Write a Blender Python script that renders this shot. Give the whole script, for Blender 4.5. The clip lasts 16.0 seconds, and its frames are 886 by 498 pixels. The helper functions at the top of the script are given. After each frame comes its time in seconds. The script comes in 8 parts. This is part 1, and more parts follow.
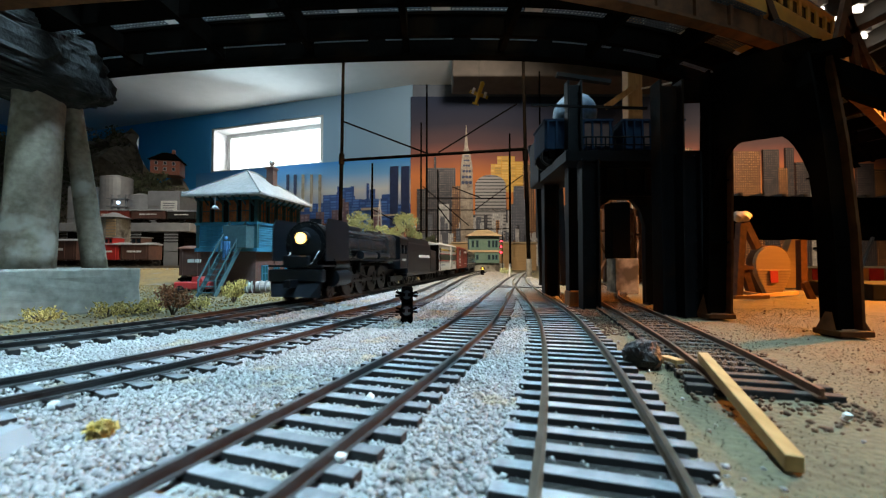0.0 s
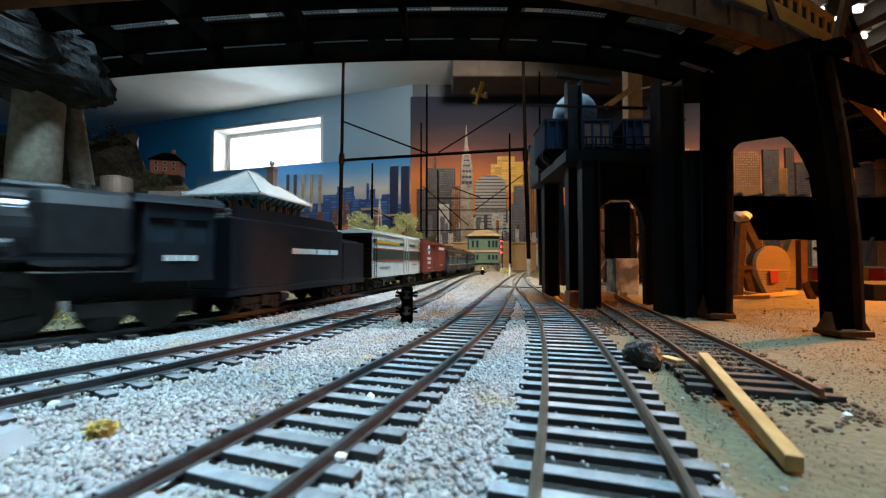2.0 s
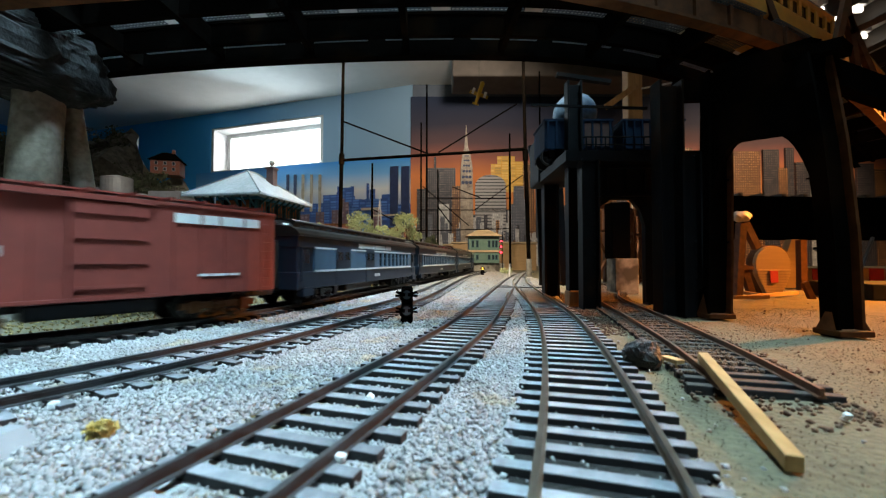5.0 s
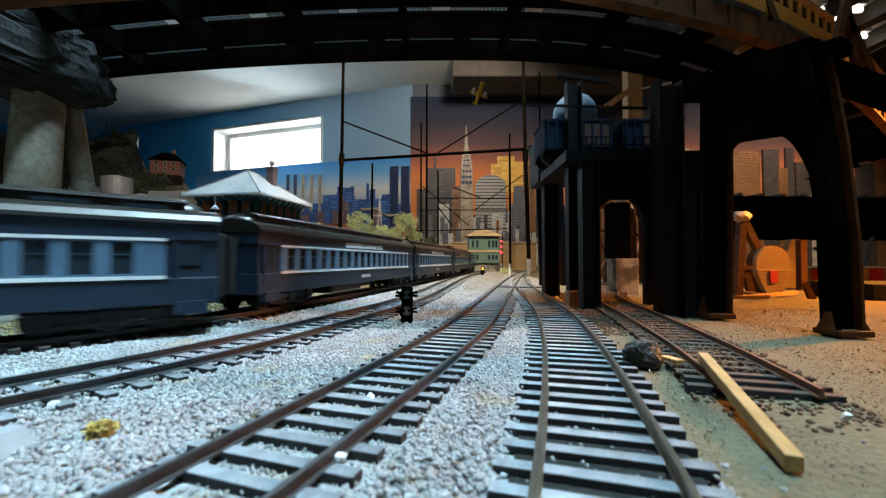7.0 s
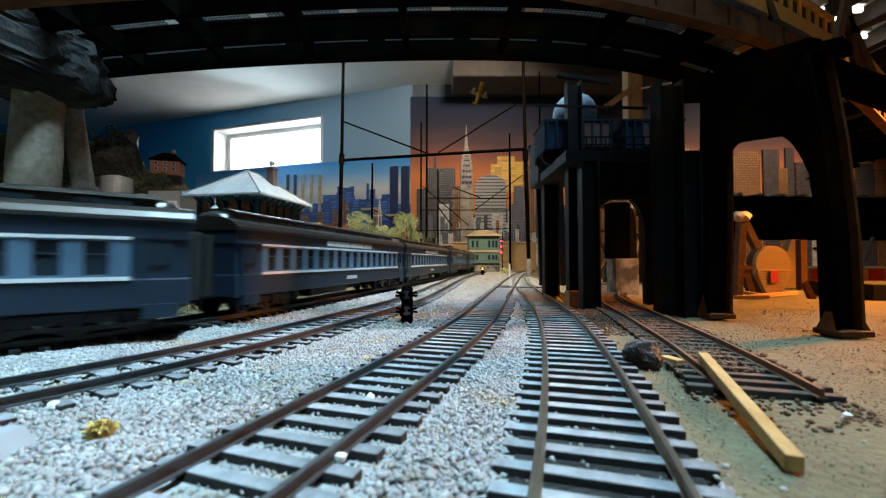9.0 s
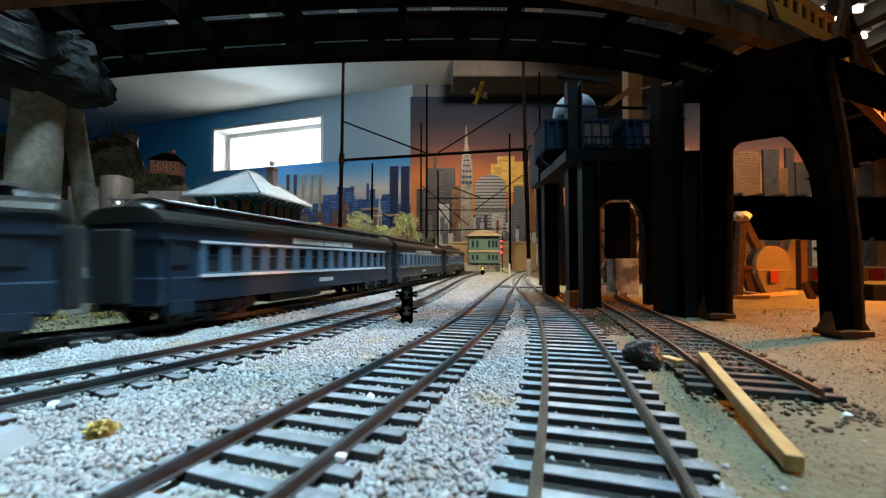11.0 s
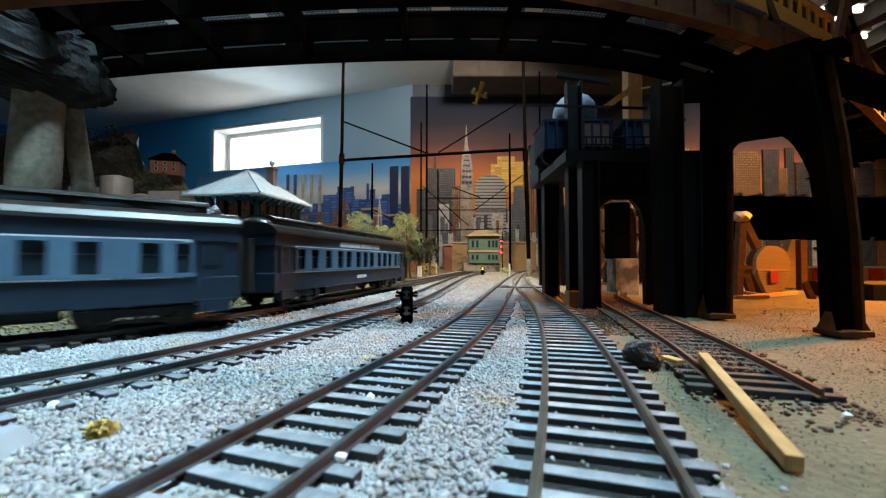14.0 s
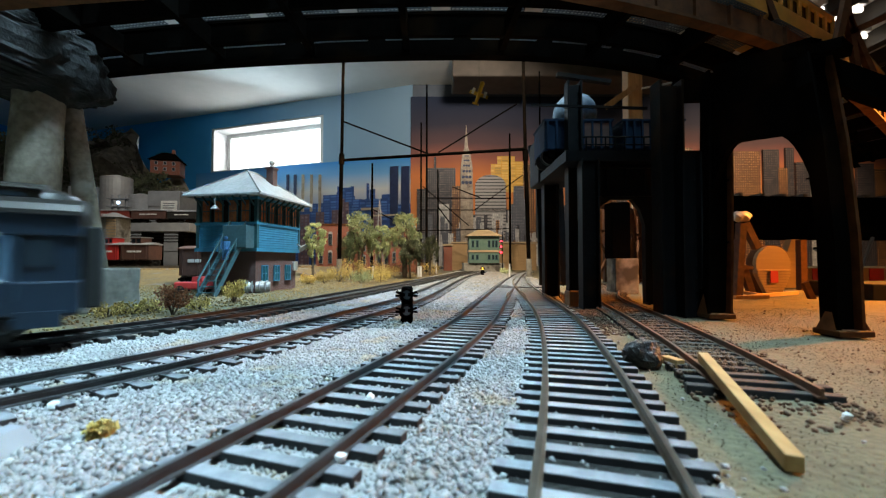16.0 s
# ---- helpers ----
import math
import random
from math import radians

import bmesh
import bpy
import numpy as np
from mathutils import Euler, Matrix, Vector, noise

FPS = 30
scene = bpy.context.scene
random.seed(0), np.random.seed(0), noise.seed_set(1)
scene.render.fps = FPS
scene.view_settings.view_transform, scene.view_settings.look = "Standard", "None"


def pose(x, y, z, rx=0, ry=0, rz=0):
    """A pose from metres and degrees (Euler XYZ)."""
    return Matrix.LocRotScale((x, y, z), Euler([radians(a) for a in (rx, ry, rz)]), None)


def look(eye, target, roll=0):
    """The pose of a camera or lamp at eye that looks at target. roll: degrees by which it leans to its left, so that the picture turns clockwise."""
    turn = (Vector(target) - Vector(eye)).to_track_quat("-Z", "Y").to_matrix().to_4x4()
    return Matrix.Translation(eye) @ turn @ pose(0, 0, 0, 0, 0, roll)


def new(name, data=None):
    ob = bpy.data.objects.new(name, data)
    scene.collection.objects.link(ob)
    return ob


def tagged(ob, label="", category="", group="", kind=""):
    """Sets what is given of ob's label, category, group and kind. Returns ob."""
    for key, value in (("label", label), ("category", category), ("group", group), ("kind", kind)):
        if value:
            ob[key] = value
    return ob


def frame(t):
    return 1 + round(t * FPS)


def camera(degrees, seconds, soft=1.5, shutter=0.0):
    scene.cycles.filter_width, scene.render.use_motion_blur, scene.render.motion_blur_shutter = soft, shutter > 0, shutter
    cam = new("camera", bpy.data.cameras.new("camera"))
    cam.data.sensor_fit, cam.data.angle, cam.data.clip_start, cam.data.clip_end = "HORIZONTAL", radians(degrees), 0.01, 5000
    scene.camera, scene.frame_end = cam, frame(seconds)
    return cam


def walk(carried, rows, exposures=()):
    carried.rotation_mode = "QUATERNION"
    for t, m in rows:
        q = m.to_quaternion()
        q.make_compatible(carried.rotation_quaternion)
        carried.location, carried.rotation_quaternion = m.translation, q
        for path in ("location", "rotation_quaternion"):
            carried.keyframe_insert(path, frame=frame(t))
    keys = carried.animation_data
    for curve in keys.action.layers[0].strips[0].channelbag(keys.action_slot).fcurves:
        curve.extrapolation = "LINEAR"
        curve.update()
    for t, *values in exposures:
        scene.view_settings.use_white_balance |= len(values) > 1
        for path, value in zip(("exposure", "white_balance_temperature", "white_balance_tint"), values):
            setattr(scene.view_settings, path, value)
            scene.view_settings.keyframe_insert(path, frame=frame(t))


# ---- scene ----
cam = camera(94.9, 16.0, soft=1.2, shutter=0.6)
cam.data.dof.use_dof, cam.data.dof.focus_distance, cam.data.dof.aperture_fstop = True, 0.30, 36.0
walk(cam, [(0, pose(0, 0, 0.0265, 91.671, 0, 0)), (16, pose(0, 0, 0.0265, 91.671, 0, 0))], [(0, 0.0), (16, 0.0)])

# ---- light ----
world = bpy.data.worlds.new("world")
scene.world = world
world.use_nodes = True
wn = world.node_tree
sky = wn.nodes.new("ShaderNodeTexSky")
sky.sky_type, sky.sun_disc = "NISHITA", False
sky.sun_elevation, sky.sun_rotation = radians(40), radians(20)
wn.links.new(sky.outputs[0], wn.nodes["Background"].inputs[0])
wn.nodes["Background"].inputs[1].default_value = 0.1


def lamp(name, kind, eye, target, power, colour, size=0.1, size_y=None, spread=None):
    data = bpy.data.lights.new(name, kind)
    data.energy, data.color = power, colour
    if kind == "AREA":
        data.size = size
        if size_y:
            data.shape, data.size_y = "RECTANGLE", size_y
        if spread:
            data.spread = radians(spread)
    elif kind == "SPOT":
        data.shadow_soft_size, data.spot_size, data.spot_blend = size, radians(spread or 70), 0.6
    else:
        data.shadow_soft_size = size
    ob = new(name, data)
    ob.matrix_world = look(eye, target)
    return ob


# daylight through the basement window
lamp("window_daylight", "AREA", (-1.13, 2.50, 0.76), (-0.3, 1.3, 0.15), 6.5, (0.62, 0.85, 1.0), 0.8, 0.26, 150)
# cool tube over the near edge of the layout
lamp("aisle_tube_light", "AREA", (0.12, 0.02, 0.962), (-0.20, 0.09, 0), 4.6, (0.52, 0.83, 1.0), 0.56, 0.10, 56)
# warm work lamp standing under the elevated line
lamp("yard_lamp_light", "SPOT", (0.54, 0.28, 0.22), (0.33, 0.25, 0.0), 30, (1.0, 0.33, 0.045), 0.012, None, 66)
# added fill over the freight yard by the bluff, from an unseen neutral lamp
lamp("bluff_fill_light", "SPOT", (-0.42, 0.55, 0.62), (-0.55, 0.95, 0.05), 10, (1.0, 0.92, 0.8), 0.03, None, 100)
# warm-white lamp over the main line and the trees
lamp("town_lamp_light", "SPOT", (0.06, 0.46, 0.60), (-0.02, 0.74, 0), 36, (1.0, 0.80, 0.55), 0.03, None, 92)
# added spot, out of view, that brightens the printed skyline
lamp("skyline_fill_light", "SPOT", (0.15, 1.3, 0.93), (0.0, 2.28, 0.24), 26, (1.0, 0.85, 0.70), 0.05, None, 112)
# second added spot, unseen, to lift the right side of the sunset poster
lamp("poster_fill_light", "SPOT", (1.75, 1.35, 0.93), (1.6, 2.28, 0.28), 38, (1.0, 0.70, 0.45), 0.05, None, 92)

# ---- materials ----
def mat(name, c1, c2=None, size=0.004, rough=0.7, metal=0.0, bump=0.3, depth=0.0004, vary=0.0, glow=0.0, wear=None, coarse=0.03, spec=0.5):
    """Two colours mixed by fine and coarse noise, with fine relief. size: grain in metres. wear: a colour of patches."""
    m = bpy.data.materials.new(name)
    m.use_nodes = True
    n, l = m.node_tree.nodes, m.node_tree.links
    b = n["Principled BSDF"]
    c2 = c2 or tuple(v * 0.7 for v in c1)
    tc = n.new("ShaderNodeTexCoord")
    fine, big = n.new("ShaderNodeTexNoise"), n.new("ShaderNodeTexNoise")
    fine.inputs["Scale"].default_value, fine.inputs["Detail"].default_value = 1 / size, 4
    big.inputs["Scale"].default_value, big.inputs["Detail"].default_value = 1 / coarse, 3
    l.new(tc.outputs["Object"], fine.inputs["Vector"])
    l.new(tc.outputs["Object"], big.inputs["Vector"])
    add = n.new("ShaderNodeMath")
    add.operation = "ADD"
    l.new(fine.outputs[0], add.inputs[0])
    l.new(big.outputs[0], add.inputs[1])
    ramp = n.new("ShaderNodeMapRange")
    ramp.inputs["From Min"].default_value, ramp.inputs["From Max"].default_value = 0.7, 1.3
    l.new(add.outputs[0], ramp.inputs["Value"])
    mix = n.new("ShaderNodeMix")
    mix.data_type = "RGBA"
    mix.inputs["A"].default_value, mix.inputs["B"].default_value = (*c1, 1), (*c2, 1)
    l.new(ramp.outputs[0], mix.inputs["Factor"])
    out = mix.outputs["Result"]
    if wear:
        w = n.new("ShaderNodeMapRange")
        w.inputs["From Min"].default_value, w.inputs["From Max"].default_value = 0.56, 0.66
        l.new(big.outputs[0], w.inputs["Value"])
        mw = n.new("ShaderNodeMix")
        mw.data_type = "RGBA"
        mw.inputs["B"].default_value = (*wear, 1)
        l.new(out, mw.inputs["A"])
        l.new(w.outputs[0], mw.inputs["Factor"])
        out = mw.outputs["Result"]
    if vary:
        info = n.new("ShaderNodeObjectInfo")
        geo = n.new("ShaderNodeNewGeometry")
        s = n.new("ShaderNodeMath")
        s.operation = "ADD"
        l.new(info.outputs["Random"], s.inputs[0])
        l.new(geo.outputs["Random Per Island"], s.inputs[1])
        r = n.new("ShaderNodeMapRange")
        r.inputs["From Max"].default_value = 2
        r.inputs["To Min"].default_value, r.inputs["To Max"].default_value = 1 - vary, 1 + vary
        l.new(s.outputs[0], r.inputs["Value"])
        h = n.new("ShaderNodeHueSaturation")
        l.new(r.outputs[0], h.inputs["Value"])
        l.new(out, h.inputs["Color"])
        out = h.outputs[0]
    l.new(out, b.inputs["Base Color"])
    b.inputs["Roughness"].default_value, b.inputs["Metallic"].default_value = rough, metal
    b.inputs["Specular IOR Level"].default_value = spec
    if bump:
        bp = n.new("ShaderNodeBump")
        bp.inputs["Strength"].default_value, bp.inputs["Distance"].default_value = bump, depth
        l.new(fine.outputs[0], bp.inputs["Height"])
        l.new(bp.outputs[0], b.inputs["Normal"])
    if glow:
        b.inputs["Emission Color"].default_value, b.inputs["Emission Strength"].default_value = (*c1, 1), glow
    return m


def wood(name, c1, c2, size=0.003, axis=0, rough=0.65):
    """Grain stretched along one axis."""
    m = mat(name, c1, c2, size, rough, bump=0.25, depth=0.0002)
    n, l = m.node_tree.nodes, m.node_tree.links
    mp = n.new("ShaderNodeMapping")
    sc = [1, 1, 1]
    sc[axis] = 0.08
    mp.inputs["Scale"].default_value = sc
    for t in [x for x in n if x.type == "TEX_NOISE"]:
        l.new(n["Texture Coordinate"].outputs["Object"], mp.inputs["Vector"])
        l.new(mp.outputs[0], t.inputs["Vector"])
    return m


def brickwork(name, c1, c2, mortar, w=0.0024, h=0.0008):
    m = mat(name, c1, c2, 0.002, 0.85)
    n, l = m.node_tree.nodes, m.node_tree.links
    br = n.new("ShaderNodeTexBrick")
    br.inputs["Scale"].default_value = 1
    br.inputs["Brick Width"].default_value, br.inputs["Row Height"].default_value = w, h
    br.inputs["Mortar Size"].default_value = h * 0.12
    br.inputs["Color1"].default_value, br.inputs["Color2"].default_value = (*c1, 1), (*c2, 1)
    br.inputs["Mortar"].default_value = (*mortar, 1)
    sep, com = n.new("ShaderNodeSeparateXYZ"), n.new("ShaderNodeCombineXYZ")
    ad = n.new("ShaderNodeMath")
    l.new(n["Texture Coordinate"].outputs["Object"], sep.inputs[0])
    l.new(sep.outputs[0], ad.inputs[0])
    l.new(sep.outputs[1], ad.inputs[1])
    l.new(ad.outputs[0], com.inputs[0])
    l.new(sep.outputs[2], com.inputs[1])
    l.new(com.outputs[0], br.inputs["Vector"])
    l.new(br.outputs[0], n["Principled BSDF"].inputs["Base Color"])
    return m


def glass(name, colour=(0.02, 0.03, 0.04), rough=0.08):
    m = bpy.data.materials.new(name)
    m.use_nodes = True
    b = m.node_tree.nodes["Principled BSDF"]
    b.inputs["Base Color"].default_value, b.inputs["Roughness"].default_value = (*colour, 1), rough
    b.inputs["Specular IOR Level"].default_value = 0.8
    return m


M = dict(
    ground=mat("grey_green_layout_ground", (0.085, 0.076, 0.046), (0.17, 0.145, 0.085), 0.0012, 0.95, bump=0.8, depth=0.0008, wear=(0.105, 0.083, 0.046), coarse=0.022),
    ballast=mat("pale_limestone_ballast", (0.38, 0.38, 0.38), (0.19, 0.19, 0.192), 0.0012, 0.9, vary=0.4, bump=0.3, coarse=0.014, wear=(0.34, 0.29, 0.22)),
    ballast_bed=mat("fine_ballast_grit", (0.42, 0.42, 0.42), (0.18, 0.18, 0.18), 0.0011, 0.95, bump=1.0, depth=0.0008, coarse=0.012),
    # near-black bed: siding cinders, and shade painted between the turnout's ties
    cinder_bed=mat("cinder_and_shade_grit", (0.020, 0.018, 0.016), (0.008, 0.0075, 0.007), 0.0012, 0.95, bump=1.0, depth=0.0006, coarse=0.012),
    dirt=mat("brown_cinder_ballast", (0.14, 0.085, 0.05), (0.06, 0.04, 0.028), 0.0015, 0.95, vary=0.6),
    rail=mat("tarnished_nickel_rail_top", (0.34, 0.30, 0.25), (0.20, 0.17, 0.13), 0.004, 0.38, 0.9, bump=0.1, coarse=0.05),
    rail_dark=mat("blackened_rail", (0.035, 0.036, 0.039), (0.018, 0.018, 0.019), 0.004, 0.42, 0.0, bump=0.1),
    rail_rust=mat("rusty_rail", (0.17, 0.09, 0.05), (0.09, 0.05, 0.03), 0.003, 0.75, 0.3),
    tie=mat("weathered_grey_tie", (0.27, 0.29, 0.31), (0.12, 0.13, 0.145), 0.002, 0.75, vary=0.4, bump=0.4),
    # near-black that puts shade on the ties' side faces
    tie_shade_side=mat("tie_side_shade_black", (0.022, 0.022, 0.024), (0.012, 0.012, 0.013), 0.002, 0.8),
    tie_brown=mat("brown_plastic_tie", (0.06, 0.045, 0.035), (0.035, 0.028, 0.022), 0.002, 0.8, vary=0.4),
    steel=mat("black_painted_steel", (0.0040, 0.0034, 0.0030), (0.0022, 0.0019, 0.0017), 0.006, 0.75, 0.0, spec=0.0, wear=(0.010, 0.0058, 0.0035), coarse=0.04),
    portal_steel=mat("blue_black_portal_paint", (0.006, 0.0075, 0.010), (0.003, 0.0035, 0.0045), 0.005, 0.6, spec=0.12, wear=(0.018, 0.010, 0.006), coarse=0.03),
    grating=mat("pale_grey_grating", (0.11, 0.12, 0.135), (0.06, 0.066, 0.077), 0.003, 0.6, 0.3),
    steel_blue=mat("dull_black_loco_paint", (0.009, 0.012, 0.018), (0.005, 0.007, 0.010), 0.004, 0.36, 0.0, spec=0.38, bump=0.15, coarse=0.02),
    # brown for rusty steel, and for lamplight painted on the bent's right flanges
    rust_and_lit_steel=mat("brown_rust_and_lamplight_steel", (0.11, 0.040, 0.011), (0.045, 0.016, 0.005), 0.004, 0.7, 0.0, spec=0.2, wear=(0.13, 0.055, 0.020)),
    loco_graphite=mat("graphite_boiler_metal", (0.05, 0.052, 0.058), (0.03, 0.03, 0.034), 0.004, 0.27, 0.55, bump=0.1),
    wheel=mat("grimy_wheel_metal", (0.045, 0.042, 0.04), (0.022, 0.02, 0.018), 0.003, 0.5, 0.7, bump=0.1),
    concrete=mat("stained_concrete", (0.32, 0.31, 0.28), (0.15, 0.145, 0.13), 0.004, 0.9, wear=(0.06, 0.054, 0.045), coarse=0.025),
    plaster_leg=mat("cracked_tan_plaster", (0.33, 0.28, 0.22), (0.15, 0.12, 0.09), 0.003, 0.9, wear=(0.40, 0.36, 0.31), coarse=0.018, bump=0.5),
    stone=mat("rough_dark_stone_cap", (0.030, 0.030, 0.031), (0.006, 0.006, 0.006), 0.008, 0.9, spec=0.15, bump=1.0, depth=0.003),
    coach=mat("two_tone_grey_coach_dark", (0.015, 0.030, 0.052), (0.010, 0.021, 0.037), 0.01, 0.36, bump=0.08, coarse=0.05),
    coach_light=mat("two_tone_grey_coach_light", (0.088, 0.155, 0.23), (0.062, 0.112, 0.172), 0.01, 0.34, bump=0.08, coarse=0.05),
    coach_roof=mat("sooty_black_coach_roof", (0.026, 0.022, 0.019), (0.012, 0.011, 0.010), 0.008, 0.30, bump=0.1, spec=0.6),
    white=mat("white_paint", (0.74, 0.75, 0.74), (0.62, 0.63, 0.62), 0.01, 0.5, bump=0.1),
    bars=mat("white_lettering", (0.72, 0.74, 0.74), (0.6, 0.6, 0.6), 0.004, 0.6, bump=0),
    reefer=mat("dusty_white_reefer_paint", (0.62, 0.62, 0.60), (0.50, 0.50, 0.48), 0.008, 0.55, bump=0.1),
    green=mat("dark_green_stripe", (0.016, 0.035, 0.024), (0.012, 0.028, 0.018), 0.008, 0.5, bump=0.05),
    yellow=mat("golden_yellow_stripe", (0.55, 0.36, 0.03), (0.45, 0.29, 0.02), 0.008, 0.5, bump=0.05),
    red=mat("bright_red_paint", (0.50, 0.03, 0.03), (0.38, 0.025, 0.025), 0.006, 0.5, bump=0.05),
    boxcar=mat("freight_car_red", (0.23, 0.040, 0.028), (0.17, 0.03, 0.022), 0.005, 0.6, bump=0.15),
    brown_car=mat("mineral_brown_car", (0.10, 0.045, 0.035), (0.06, 0.03, 0.025), 0.004, 0.7),
    teal=mat("teal_clapboard_paint", (0.030, 0.21, 0.36), (0.022, 0.155, 0.27), 0.004, 0.6, bump=0.1),
    stair_teal=mat("weathered_teal_stair_paint", (0.05, 0.12, 0.145), (0.035, 0.08, 0.10), 0.003, 0.7),
    teal_dark=mat("dark_teal_trim", (0.02, 0.09, 0.11), (0.015, 0.06, 0.075), 0.004, 0.6),
    sage=mat("sage_green_siding", (0.10, 0.17, 0.14), (0.07, 0.13, 0.11), 0.004, 0.7),
    roof=mat("grey_slate_roof", (0.30, 0.31, 0.32), (0.19, 0.20, 0.21), 0.0025, 0.85, bump=0.4),
    roof_tan=mat("tan_hip_roof", (0.42, 0.32, 0.20), (0.32, 0.24, 0.15), 0.004, 0.85),
    brick=brickwork("dark_red_brick", (0.11, 0.045, 0.042), (0.075, 0.032, 0.03), (0.15, 0.12, 0.115)),
    brick_far=brickwork("mill_red_brick", (0.22, 0.06, 0.035), (0.16, 0.045, 0.03), (0.14, 0.09, 0.07)),
    # amber colour stands in for lamplight behind the tower's upper windows
    amber=mat("amber_window_glow", (0.50, 0.13, 0.03), (0.10, 0.03, 0.012), 0.004, 0.6, bump=0),
    joist=wood("dark_joist_wood", (0.030, 0.020, 0.012), (0.015, 0.010, 0.006), 0.02, 1),
    dark=mat("matt_black_void", (0.01, 0.01, 0.01), (0.007, 0.007, 0.007), 0.01, 0.9, bump=0),
    glass=glass("dark_glass"),
    glass_teal=glass("teal_window_glass", (0.02, 0.10, 0.13), 0.2),
    pine=wood("raw_pine", (0.56, 0.36, 0.15), (0.34, 0.19, 0.062), 0.002, 1),
    pine_v=wood("pine_post", (0.50, 0.30, 0.12), (0.34, 0.18, 0.07), 0.004, 2),
    ply=wood("plywood", (0.33, 0.22, 0.11), (0.24, 0.155, 0.075), 0.004, 0),
    coal=mat("shiny_black_coal", (0.03, 0.03, 0.033), (0.012, 0.012, 0.013), 0.0016, 0.5, bump=1.0, depth=0.0016),
    leaf=mat("pale_green_foliage", (0.50, 0.56, 0.30), (0.22, 0.28, 0.12), 0.002, 0.9, vary=0.6),
    leaf_dark=mat("dark_green_foliage", (0.10, 0.115, 0.055), (0.045, 0.055, 0.03), 0.002, 0.9, vary=0.5),
    leaf_yellow=mat("straw_yellow_foliage", (0.62, 0.47, 0.14), (0.38, 0.28, 0.09), 0.002, 0.9, vary=0.5),
    leaf_rust=mat("russet_foliage", (0.30, 0.12, 0.05), (0.16, 0.065, 0.03), 0.002, 0.9, vary=0.5),
    bark=mat("grey_bark", (0.12, 0.09, 0.06), (0.06, 0.045, 0.03), 0.002, 0.9),
    wall_blue=mat("sky_blue_wall_paint", (0.035, 0.40, 0.88), (0.05, 0.44, 0.90), 0.05, 0.8, bump=0.05, coarse=0.8),
    ceiling=mat("off_white_ceiling_paint", (0.72, 0.72, 0.68), (0.66, 0.66, 0.62), 0.05, 0.85, bump=0.1, coarse=0.5),
    wall_dim=mat("blue_grey_wall_paint", (0.13, 0.16, 0.20), (0.10, 0.125, 0.16), 0.05, 0.85, coarse=0.4),
    plaster=mat("cream_wall_plaster", (0.55, 0.50, 0.42), (0.48, 0.43, 0.36), 0.05, 0.85, coarse=0.4),
    floor_grey=mat("concrete_floor", (0.25, 0.25, 0.24), (0.18, 0.18, 0.17), 0.02, 0.8, coarse=0.3),
    rock=mat("dark_rock_face", (0.20, 0.18, 0.15), (0.08, 0.075, 0.065), 0.02, 0.95, bump=1, depth=0.006),
    grey=mat("grey_industrial_paint", (0.26, 0.28, 0.30), (0.19, 0.20, 0.22), 0.01, 0.6),
    silver=mat("silver_tank_metal", (0.40, 0.41, 0.42), (0.30, 0.31, 0.32), 0.01, 0.45, 0.4),
    blue_car=mat("faded_blue_hopper", (0.013, 0.030, 0.062), (0.010, 0.018, 0.036), 0.005, 0.7, spec=0.05),
    dome=mat("pale_blue_dome", (0.06, 0.14, 0.27), (0.015, 0.04, 0.09), 0.006, 0.5, spec=0.2),
    denim=mat("blue_figure_paint", (0.06, 0.20, 0.45), None, 0.002, 0.7, bump=0),
    bulb=mat("warm_headlight", (1.0, 0.56, 0.16), (1.0, 0.56, 0.16), 0.01, 0.4, bump=0, glow=4.5),
    bulb_red=mat("red_signal_light", (1.0, 0.05, 0.08), (1.0, 0.05, 0.08), 0.01, 0.4, bump=0, glow=3),
    bulb_yellow=mat("yellow_signal_light", (1.0, 0.6, 0.08), (1.0, 0.6, 0.08), 0.01, 0.4, bump=0, glow=3),
    bulb_blue=mat("blue_white_lamp", (0.6, 0.8, 1.0), (0.6, 0.8, 1.0), 0.01, 0.4, bump=0, glow=4),
    tube=mat("lit_fluorescent_tube", (1.0, 0.93, 0.8), (1.0, 0.93, 0.8), 0.01, 0.4, bump=0, glow=6),
    daylight=mat("bright_daylight", (0.95, 0.98, 1.0), (0.95, 0.98, 1.0), 0.01, 0.4, bump=0, glow=5),
    subway=mat("golden_rapid_transit_paint", (0.70, 0.34, 0.055), (0.52, 0.25, 0.045), 0.006, 0.45),
    sand=mat("grey_green_sand", (0.15, 0.135, 0.085), (0.085, 0.075, 0.047), 0.0008, 0.95, vary=0.35),
    straw=mat("straw_scatter", (0.30, 0.22, 0.09), (0.17, 0.13, 0.06), 0.002, 0.95, vary=0.5),
    orange_box=mat("tan_clapboard", (0.42, 0.29, 0.15), (0.32, 0.21, 0.105), 0.006, 0.6),
)



